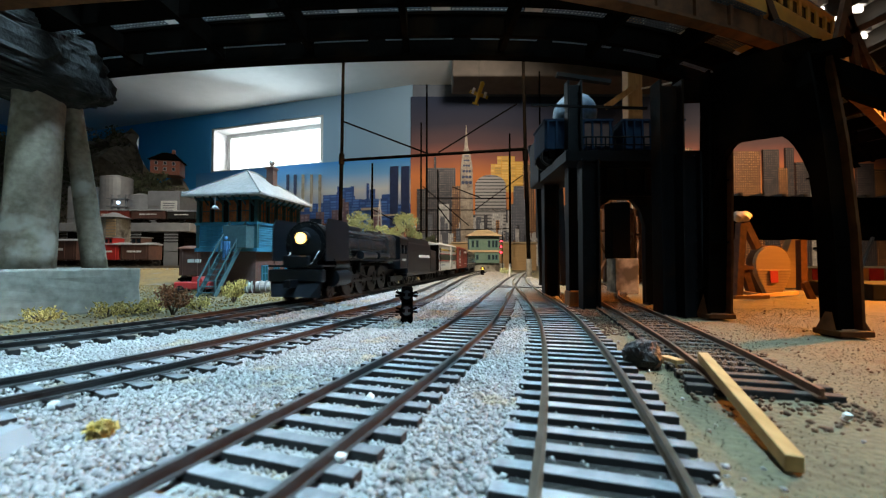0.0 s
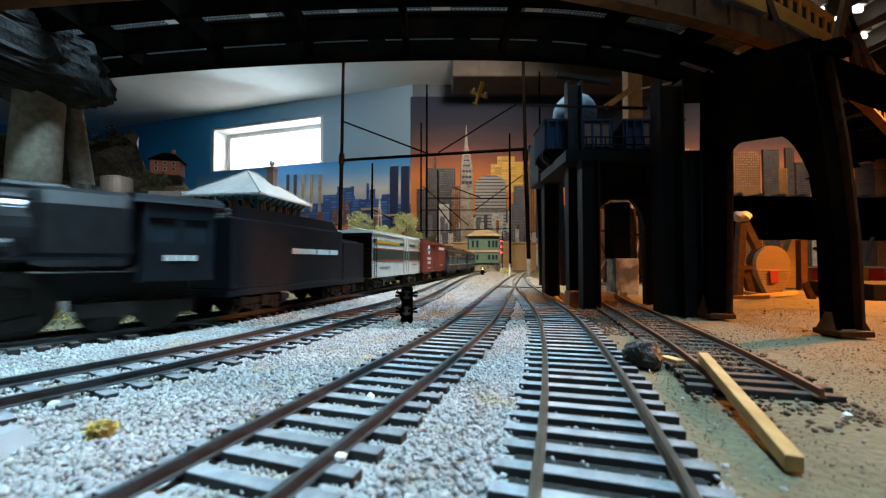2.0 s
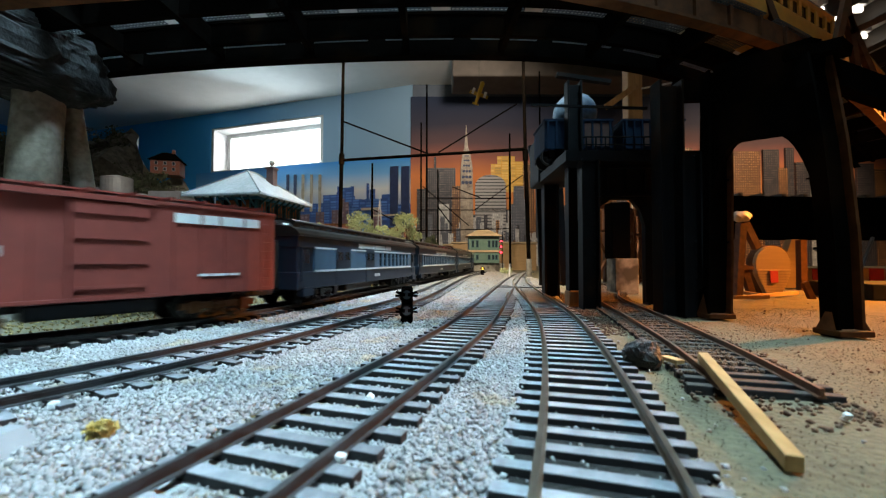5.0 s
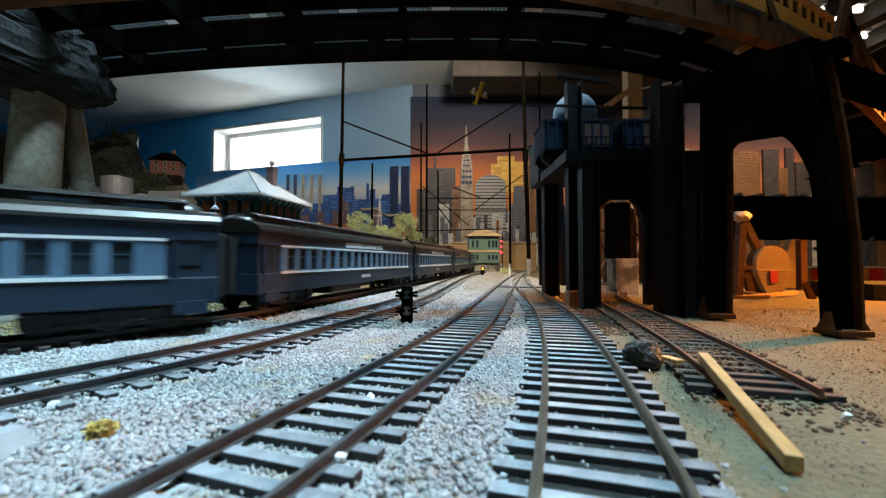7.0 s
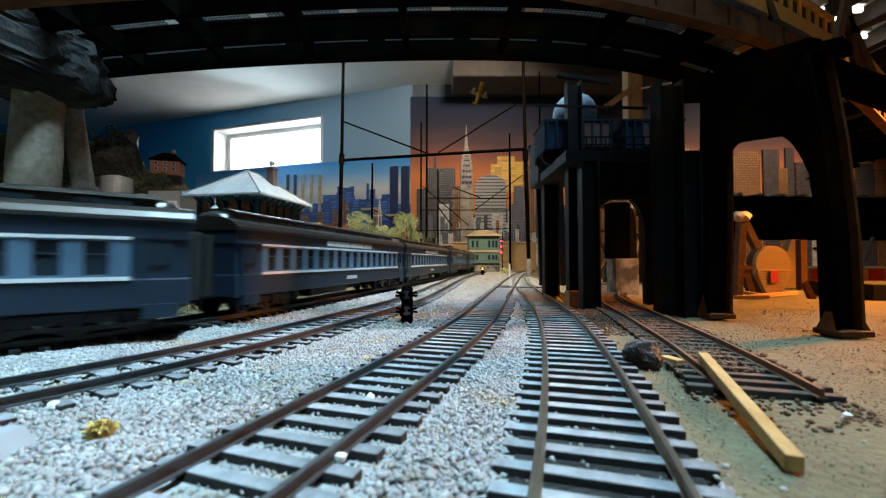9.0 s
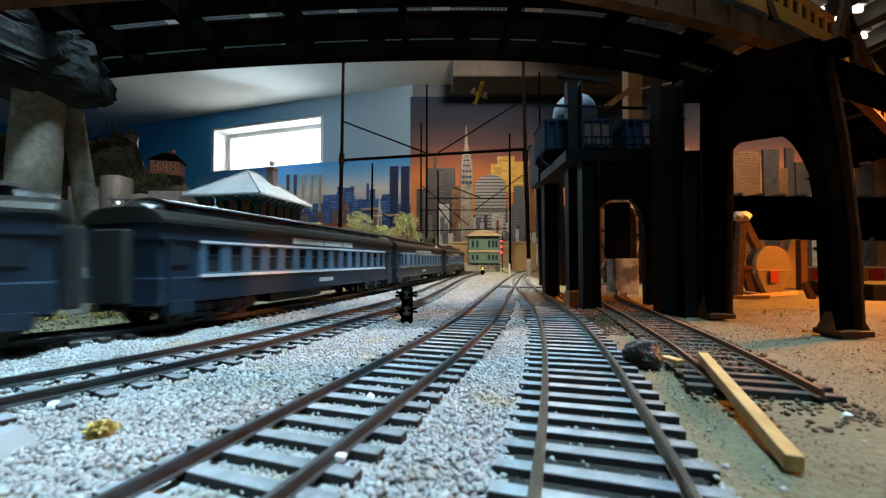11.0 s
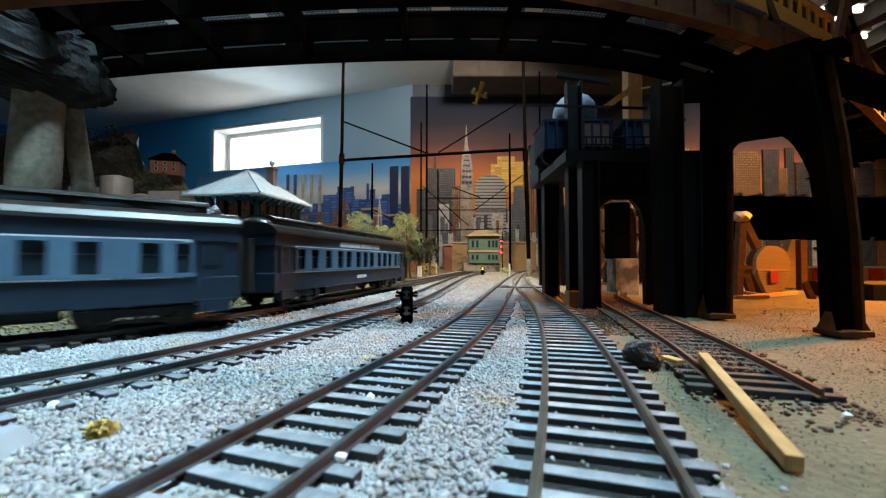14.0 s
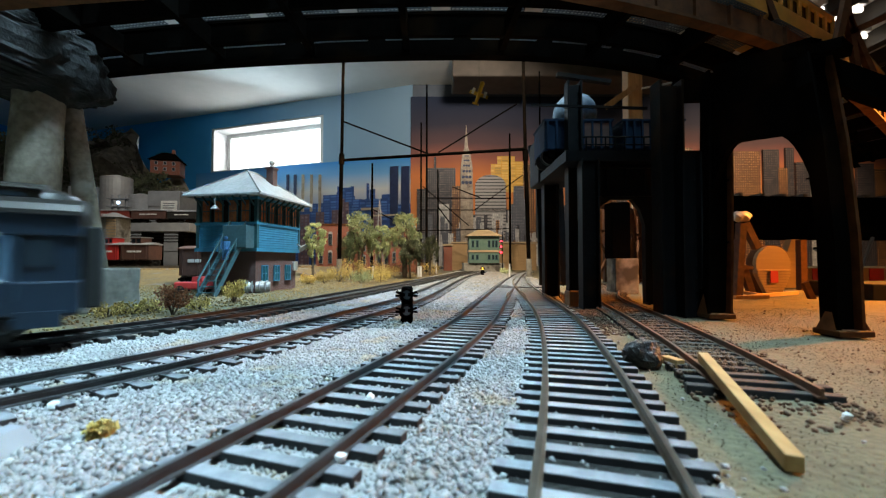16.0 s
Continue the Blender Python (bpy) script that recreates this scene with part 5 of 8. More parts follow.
# ---- signals, posts and small things on the ground ----
def dwarf_signal(x, y, s, label, lit=None):
    t = thing("dwarf_signal", label, "signal", Matrix.Translation((x, y, -0.001)) @ Matrix.Diagonal((s, s, s, 1)), group="dwarf signals")
    bm = B()
    box(bm, (0, 0, 0.0012), (0.0052, 0.0050, 0.0024), bevel=0.0004)
    box(bm, (0, 0.0012, 0.0088), (0.0050, 0.0034, 0.0145), bevel=0.0009)
    part("housing", bm, "steel", t)
    for z in (0.0055, 0.0125):
        bm = B()
        for k in range(13):
            a = radians(-35 + k * 250 / 12)
            b = radians(-35 + (k + 1) * 250 / 12)
            beam(bm, (0.0028 * math.cos(a), -0.0022, z + 0.0028 * math.sin(a)), (0.0028 * math.cos(b), -0.0022, z + 0.0028 * math.sin(b)), 0.0042, 0.0005)
        part("visor", bm, "steel", t)
        bm = B()
        cyl(bm, (0, -0.0004, z), (0, -0.0012, z), 0.0020, n=16)
        part("lens", bm, lit if lit and z > 0.01 else "glass", t)


dwarf_signal(*(-0.0160, 0.1809), 1.0, "black two-lens dwarf signal in the ballast")
dwarf_signal(*(0.0742, 0.7646), 1.05, "small dwarf signal showing yellow", "bulb_yellow")


def colour_signal():
    x, y, z = (0.1312, 0.9000, 0.0165)
    t = thing("signal_mast", "slender signal mast with three red lights", "signal", Matrix.Translation((x, y, 0)))
    bm = B()
    cyl(bm, (0, 0, -0.002), (0, 0, 0.085), 0.0010, n=8)
    part("mast", bm, "steel", t)
    for pz in (427, 437, 447):
        zz = 0.0265 + (462 - pz) / 720 * 0.9
        bm = B()
        cyl(bm, (-0.003, 0, zz), (-0.003, -0.0012, zz), 0.0042, n=16)
        hd = part("signal_head", bm, "steel", t)
        bm = B()
        cyl(bm, (-0.003, -0.0012, zz), (-0.003, -0.0022, zz), 0.0026, n=14)
        part("lens", bm, "bulb_red", hd)


colour_signal()


def post(x, y, z0, z1, w, material, label, n=6):
    bm = B()
    if n == 4:
        box(bm, (0, 0, (z0 + z1) / 2), (w, w, z1 - z0), bevel=w * 0.06)
    else:
        cyl(bm, (0, 0, z0), (0, 0, z1), w / 2, w * 0.42, n)
    solid("post", bm, material, label, "post", Matrix.Translation((x, y, 0)), group="posts")


post(*(-0.0379, 0.6828), -0.002, 0.018, 0.0048, "white", "short white painted post by the bend", 8)
post(*(-0.0417, 0.6828), -0.002, 0.030, 0.0030, "white", "slim white post by the bend", 8)
post(*(-0.1096, 0.6373), -0.002, 0.018, 0.0034, "white", "slim white post among the bushes", 8)
post(*(0.1043, 0.6373), -0.002, 0.022, 0.0030, "white", "slim white post by the yard throat", 8)
post(*(-0.0145, 0.8688), -0.002, 0.020, 0.0030, "white", "slim white post beyond the trees", 8)


def lump():
    random.seed(5)
    bm = B()
    g = ball(bm, (0, 0, 0), 0.0046, 3, (1.1, 0.8, 0.85))
    for v in g:
        v.co *= 1 + 0.30 * noise.noise(v.co * 300) + 0.22 * noise.noise(v.co * 900)
    solid("coal_lump", bm, "coal", "lump of shiny black coal on the ground", "coal", Matrix.Translation((*(0.0524, 0.1069), 0.0022)))
    bm = B()
    box(bm, (0, 0, 0), (0.0026, 0.0056, 0.0020), bevel=0.0002)
    solid("wood_chip", bm, "pine", "short offcut of pale wood", "wood", Matrix.Translation((*(0.0598, 0.1069), 0.0003)) @ Matrix.Rotation(radians(12), 4, "Z"))
    p, q = Vector((*(0.0628, 0.0990), 0.0033)), Vector((*(0.0459, 0.0538), 0.0))
    bm = B()
    beam(bm, p, q, 0.0022, 0.0023)
    bmesh.ops.bevel(bm, geom=bm.edges[:], offset=0.0002, segments=2, affect="EDGES", profile=0.5)
    solid("wood_stick", bm, "pine", "square stick of pale stripwood leaning on the rail", "wood")
    for i, (x, y, s) in enumerate(((-0.0703, 0.0742) + (0.0010,), (-0.0135, 0.0547) + (0.0009,), (0.0678, 0.0690) + (0.0008,), (-0.0139, 0.0784) + (0.0010,))):
        bm = B()
        g = ball(bm, (0, 0, 0), s, 1)
        for v in g:
            v.co *= random.uniform(0.75, 1.2)
        solid("white_pebble", bm, "white", "bright white pebble in the ballast", "stone", Matrix.Translation((x, y, s * 0.5)), group="white pebbles")
    bm = B()
    prism(bm, [(-0.003, 0), (0.0028, 0), (0.0004, 0.0030), (-0.002, 0.0032)], -0.004, 0.004)
    solid("grey_wedge", bm, "grey", "grey plastic wedge at the layout's edge", "wedge", Matrix.Translation((*(-0.0626, 0.0573), -0.001)))


lump()


def figure():
    bm = B()
    for sx in (-1, 1):
        cyl(bm, (sx * 0.0016, 0, 0), (sx * 0.0012, 0, 0.0085), 0.0010, 0.0013, 8)
    cyl(bm, (0, 0, 0.0080), (0, 0, 0.0150), 0.0022, 0.0027, 10)
    for sx in (-1, 1):
        cyl(bm, (sx * 0.0027, 0, 0.0148), (sx * 0.0034, -0.001, 0.0085), 0.0009, 0.0008, 8)
    ball(bm, (0, 0, 0.0178), 0.0016, 2)
    solid("figurine", bm, "denim", "small painted figurine in blue on the stairs", "figurine", Matrix.Translation((-0.1770, 0.3310, 0.0275)))


figure()


def barrel():
    t = thing("oil_drum", "grey drum lying beside the tower wall", "drum", Matrix.Translation((*(-0.1586, 0.3480), 0.0045)))
    bm = B()
    for x0, x1, r in ((-0.011, -0.001, 0.0050), (-0.001, 0.010, 0.0046)):
        cyl(bm, (x0, 0, 0), (x1, 0.003, 0), r, r * 0.9, 16)
    part("drum_body", bm, "silver", t)
    bm = B()
    for x in (-0.0075, -0.0035, 0.003, 0.0075):
        cyl(bm, (x, x * 0.14, 0), (x + 0.0006, x * 0.14, 0), 0.0053, n=16)
    part("hoops", bm, "grey", t)


barrel()


def road_vehicle():
    x, y = (-0.2004, 0.3244)
    t = thing("pickup_truck", "small red toy pickup truck", "truck", Matrix.Translation((x - 0.010, y + 0.02, 0.0)) @ Matrix.Rotation(radians(6), 4, "Z") @ Matrix.Scale(0.8, 4))
    bm = B()
    box(bm, (0, 0, 0.0072), (0.034, 0.014, 0.0075), bevel=0.0014)
    prism(bm, [(0.000, 0.010), (0.012, 0.010), (0.009, 0.0165), (0.001, 0.0165)], -0.006, 0.006)
    part("body", bm, "red", t)
    for sx in (-1, 1):
        for sy in (-1, 1):
            bm = B()
            cyl(bm, (sx * 0.0105, sy * 0.0050, 0.0032), (sx * 0.0105, sy * 0.0074, 0.0032), 0.0042, n=16)
            part("wheel", bm, "dark", t)


road_vehicle()


# ---- the elevated line over the tracks ----
DECK = Way([(-0.62, 0.37), (-0.42, 0.272), (-0.3, 0.230), (-0.15, 0.198), (0.0, 0.185), (0.1, 0.195), (0.2, 0.240), (0.32, 0.315), (0.5, 0.45)])


NEAR = Way([(-0.62, 0.32), (-0.42, 0.222), (-0.3, 0.187), (-0.15, 0.164), (0.0, 0.155), (0.062, 0.165), (0.13, 0.187), (0.185, 0.211), (0.3, 0.285), (0.5, 0.43)])


def ribbon(way, side, w, z0, z1, s0, s1, step=0.02):
    """A bar that follows the line at a distance to its side."""
    bm = B()
    s = np.arange(max(s0, 0), min(s1, way.length), step)
    rings = []
    for o, z in ((side - w / 2, z0), (side + w / 2, z0), (side + w / 2, z1), (side - w / 2, z1)):
        p, _ = way.at(s, o)
        rings.append([bm.verts.new((x, y, z)) for x, y in p])
    for i in range(len(s) - 1):
        for k in range(4):
            a, b = rings[k], rings[(k + 1) % 4]
            bm.faces.new((a[i], a[i + 1], b[i + 1], b[i]))
    bm.faces.new([r[0] for r in rings])
    bm.faces.new([r[-1] for r in rings][::-1])
    return bm


def viaduct():
    t = thing("elevated_viaduct", "black steel elevated railway deck with perforated walkways", "viaduct")
    n = DECK.length
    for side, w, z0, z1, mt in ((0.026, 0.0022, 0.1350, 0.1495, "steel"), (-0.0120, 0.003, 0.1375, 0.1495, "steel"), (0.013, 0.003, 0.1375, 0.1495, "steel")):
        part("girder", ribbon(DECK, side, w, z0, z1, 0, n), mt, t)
    part("girder", ribbon(NEAR, 0, 0.0022, 0.1355, 0.1460, 0, NEAR.length), "rust_and_lit_steel", t, "brown edge girder")
    part("girder_flange", ribbon(NEAR, 0, 0.006, 0.1340, 0.1354, 0, n), "rust_and_lit_steel", t)
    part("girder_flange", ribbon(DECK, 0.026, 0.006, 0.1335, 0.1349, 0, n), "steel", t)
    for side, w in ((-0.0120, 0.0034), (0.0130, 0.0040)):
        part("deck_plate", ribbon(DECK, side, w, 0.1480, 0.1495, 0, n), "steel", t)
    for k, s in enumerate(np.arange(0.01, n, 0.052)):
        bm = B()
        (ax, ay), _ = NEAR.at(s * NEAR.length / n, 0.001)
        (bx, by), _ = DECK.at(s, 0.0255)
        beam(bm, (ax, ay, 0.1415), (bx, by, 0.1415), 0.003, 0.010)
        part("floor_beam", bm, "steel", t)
    # perforated walkway panels in short lengths: fine bars both ways
    for row, (side, w, zg) in enumerate(((-0.0165, 0.0060, 0.1487), (-0.0060, 0.0080, 0.1487), (0.0050, 0.0090, 0.1487), (0.0185, 0.0095, 0.1420))):
        for k, s0 in enumerate(np.arange(0.13 + 0.011 * row, n - 0.17, 0.046)):
            s = np.linspace(s0, s0 + 0.036, 19)
            bm = B()
            for o in np.linspace(-w / 2, w / 2, 6):
                p, _ = DECK.at(s[::6], side + o)
                for a, b in zip(p, p[1:]):
                    beam(bm, (a[0], a[1], zg), (b[0], b[1], zg), 0.0006, 0.0004)
            pa, _ = DECK.at(s, side - w / 2)
            pb, _ = DECK.at(s, side + w / 2)
            for i, (a, b) in enumerate(zip(pa, pb)):
                beam(bm, (a[0], a[1], zg), (b[0], b[1], zg), 0.0007, 0.0004)
            part("walkway_grating", bm, "grating", t, "pale perforated walkway panel")
    # rivets and stiffeners on the near girder
    for s in np.arange(0.02, n, 0.022):
        bm = B()
        (ax, ay), (dx, dy) = NEAR.at(s * NEAR.length / n, -0.0018)
        box(bm, (ax, ay, 0.1408), (0.0016, 0.0016, 0.0098), rot=Matrix.Rotation(math.atan2(dy, dx), 4, "Z"))
        part("stiffener", bm, "rust_and_lit_steel", t)


viaduct()


def transit_car(s, length, label):
    (x, y), (dx, dy) = DECK.at(s, 0.001)
    t = thing("rapid_transit_car", label, "rail car", Matrix.Translation((x, y, 0.1497)) @ Matrix.Rotation(math.atan2(dy, dx), 4, "Z"), group="rapid transit cars")
    L, hw = length, 0.014
    bm = B()
    box(bm, (0, 0, 0.0108), (L, 2 * hw, 0.0110), bevel=0.001)
    box(bm, (0, 0, 0.0262), (L, 2 * hw, 0.0040), bevel=0.001)
    for i in range(12):
        x0 = -L / 2 + 0.003 + i * (L - 0.006) / 11
        for sy in (-1, 1):
            box(bm, (x0, sy * (hw - 0.0006), 0.0204), (0.0030, 0.0012, 0.0084))
    part("body", bm, "subway", t)
    bm = B()
    box(bm, (0, 0, 0.0204), (L - 0.003, 2 * hw - 0.003, 0.0084))
    part("panes", bm, "glass", t)
    bm = B()
    roof_prism(bm, L, hw, 0.0282, [(0.0142, 0), (0.012, 0.0026), (0.0, 0.0042)])
    part("roof", bm, "grey", t)
    bm = B()
    for e in (-1, 1):
        box(bm, (e * (L / 2 - 0.025), 0, 0.0026), (0.028, 0.022, 0.0050))
    part("trucks", bm, "steel", t)


transit_car(0.845, 0.125, "golden-yellow rapid transit car on the elevated deck")
transit_car(0.980, 0.125, "golden-yellow rapid transit car on the elevated deck")


# ---- the concrete pier ----
def pier():
    t = thing("concrete_pier", "stained concrete pier with two leaning legs and rough stone cap", "bridge pier")
    end, u, n = Vector((-0.177, 0.2386, 0)), Vector((0.368, 0.930, 0)), Vector((-0.930, 0.368, 0))
    turn = math.degrees(math.atan2(u.y, u.x))

    def at(back, side, z):
        """A point on the pier's own axes: back along the track from its far end, and away from the track."""
        return end - u * back + n * side + Vector((0, 0, z))

    bm = B()
    box(bm, at(0.065, 0.029, 0.0105), (0.130, 0.058, 0.0240), rz=turn, bevel=0.0010)
    bmesh.ops.subdivide_edges(bm, edges=bm.edges[:], cuts=5, use_grid_fill=True)
    for v in bm.verts:
        v.co += Vector((noise.noise(v.co * 130), noise.noise(v.co * 130 + Vector((5, 0, 0))), 0.4 * noise.noise(v.co * 130 + Vector((0, 9, 0))))) * 0.0006
    part("plinth", bm, "concrete", t, "long grey concrete plinth with worn edges")
    for lo, hi, r0, r1 in ((at(0.0425, 0.020, 0.0222), at(0.0390, 0.020, 0.124), 0.0112, 0.0100), (at(0.0125, 0.020, 0.0222), at(0.0270, 0.020, 0.122), 0.0060, 0.0044)):
        bm = B()
        d = hi - lo
        rings = []
        for k in range(15):
            c, r = lo + d * (k / 14), r0 + (r1 - r0) * k / 14
            rings.append([bm.verts.new(c + Vector((math.cos(a), math.sin(a), 0)) * r * (1 + 0.05 * noise.noise(Vector((math.cos(a) * 2, math.sin(a) * 2, k * 0.4 + r0 * 900))))) for a in (i * math.tau / 28 for i in range(28))])
        for p, q in zip(rings, rings[1:]):
            for i in range(28):
                bm.faces.new((p[i], p[(i + 1) % 28], q[(i + 1) % 28], q[i]))
        bm.faces.new(rings[0][::-1])
        bm.faces.new(rings[-1])
        part("column", bm, "plaster_leg", t, "cracked round plaster leg, bluish and tan", smooth=True)
    bm = B()
    g = ball(bm, (0, 0, 0), 1.0, 5)
    for v in g:
        c = v.co.copy()
        v.co = Vector((math.copysign(abs(c.x) ** 0.5, c.x) * 0.052, math.copysign(abs(c.y) ** 0.5, c.y) * 0.024, math.copysign(abs(c.z) ** 0.5, c.z) * 0.0185))
        v.co *= 1 + 0.12 * noise.noise(v.co * 70) + 0.08 * noise.noise(v.co * 190) + 0.03 * noise.noise(v.co * 520)
    bm.transform(Matrix.Translation(at(0.064, 0.022, 0.1310)) @ Matrix.Rotation(radians(turn), 4, "Z") @ Matrix.Rotation(radians(5), 4, "Y"))
    part("cap", bm, "stone", t, "rough dark stone cap")


pier()


def strip(pts, w, d):
    """A bent bar through points that climb, w wide and d deep, as one skin."""
    bm = B()
    rings = [[bm.verts.new((p.x + a * w / 2, p.y + b * d / 2, p.z)) for a, b in ((-1, -1), (1, -1), (1, 1), (-1, 1))] for p in pts]
    for r, q in zip(rings, rings[1:]):
        for k in range(4):
            bm.faces.new((r[k], r[(k + 1) % 4], q[(k + 1) % 4], q[k]))
    bm.faces.new(rings[0])
    bm.faces.new(rings[-1])
    return bm


# ---- the steel bent that carries the elevated line ----
def bent():
    t = thing("steel_bent", "black steel bent with lamplight-brown flanges and flared feet", "bridge support")
    for pts, w in (([(0.1457, 0.1490, -0.0011), (0.1450, 0.1490, 0.0352), (0.1438, 0.1510, 0.0713), (0.1433, 0.1540, 0.0940), (0.1451, 0.1580, 0.1071)], 0.0086),
                   ([(0.1300, 0.1950, -0.0005), (0.1313, 0.1950, 0.0379), (0.1328, 0.1960, 0.0847), (0.1339, 0.1970, 0.1045), (0.1343, 0.1980, 0.1190)], 0.0105)):
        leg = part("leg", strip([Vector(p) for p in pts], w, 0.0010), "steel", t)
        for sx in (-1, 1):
            # right flanges are brown: warm lamplight put into their colour; left stay black
            part("flange", strip([Vector(p) + Vector((sx * w / 2, 0, 0)) for p in pts], 0.0011, 0.0072), "rust_and_lit_steel" if sx > 0 else "steel", leg, "brown flange with warm lamplight in its colour" if sx > 0 else "black flange")
        x, y, z = pts[0]
        bm = B()
        box(bm, (x, y, 0.0006), (0.0125, 0.0110, 0.0022), bevel=0.0004)
        for sx in (-1, 1):
            v = [bm.verts.new(c) for c in ((x + sx * 0.0062, y - 0.004, 0.0016), (x + sx * 0.0062, y + 0.004, 0.0016), (x + sx * w * 0.52, y, 0.0110), (x + sx * w * 0.4, y, 0.0016))]
            for f in ((0, 1, 2), (0, 2, 3), (1, 3, 2), (0, 3, 1)):
                bm.faces.new([v[i] for i in f])
        part("foot", bm, "rust_and_lit_steel", leg, "flared rusty foot")
        for k in (0.3, 0.55, 0.8):
            p = Vector(pts[0]).lerp(Vector(pts[-1]), k)
            bm = B()
            box(bm, p, (w, 0.0064, 0.0006))
            part("stiffener", bm, "steel", leg)
    # cross girder with curved knees
    a, b = Vector((0.1302, 0.1960, 0.0908)), Vector((0.1425, 0.1520, 0.0845))
    bm = B()
    beam(bm, a, b, 0.004, 0.0170)
    part("cross_girder", bm, "steel", t)
    d = (b - a)
    for p0, sgn in ((a, 1), (b, -1)):
        bm = B()
        curve = [p0 + d * sgn * (0.04 + 0.30 * u / 8) + Vector((0, 0, -0.0085 - 0.022 * (1 - u / 8) ** 2.2)) for u in range(9)]
        sd2 = Vector((d.y, -d.x, 0)).normalized() * 0.0016
        va = [[bm.verts.new(p + o) for p in curve] for o in (-sd2, sd2)]
        vb = [[bm.verts.new((p.x + o.x, p.y + o.y, p0.z + d.z * sgn * (0.04 + 0.3 * u / 8) - 0.006)) for u, p in enumerate(curve)] for o in (-sd2, sd2)]
        for u in range(8):
            for k in (0, 1):
                bm.faces.new((va[k][u], va[k][u + 1], vb[k][u + 1], vb[k][u]))
            bm.faces.new((va[0][u], va[0][u + 1], va[1][u + 1], va[1][u]))
        bm.faces.new((va[0][0], va[1][0], vb[1][0], vb[0][0]))
        part("knee_brace", bm, "steel", t)
    for k in range(7):
        p = a.lerp(b, 0.08 + k * 0.14)
        bm = B()
        box(bm, p + Vector((0, -0.0024, 0)), (0.0010, 0.0012, 0.0150))
        part("stiffener", bm, "steel", t)
    # longitudinal girders running off beside the deck
    for p, q, h in (((0.1450, 0.1580, 0.1025), (0.2184, 0.1700, 0.0854), 0.010), ((0.1341, 0.1980, 0.1105), (0.1450, 0.1580, 0.1025), 0.022), ((0.1227, 0.2150, 0.1162), (0.1341, 0.1980, 0.1105), 0.010)):
        bm = B()
        beam(bm, p, q, 0.006, h)
        part("girder", bm, "steel", t)
    bm = B()
    beam(bm, (0.1420, 0.1650, 0.1094), (0.1514, 0.1500, 0.1068), 0.012, 0.004)
    part("bracket", bm, "steel", t)
    for p, q in (((0.1931, 0.2000, 0.1199), (0.2059, 0.2000, 0.1745)), ((0.2277, 0.2200, 0.1230), (0.2201, 0.2200, 0.1829)), ((0.2398, 0.2200, 0.1167), (0.2226, 0.2200, 0.1607)), ((0.2223, 0.2200, 0.1513), (0.2507, 0.2200, 0.1639)), ((0.1766, 0.2100, 0.1456), (0.1669, 0.2100, 0.1728))):
        bm = B()
        beam(bm, p, q, 0.003, 0.003)
        part("lattice_bar", bm, "rust_and_lit_steel", t)


bent()


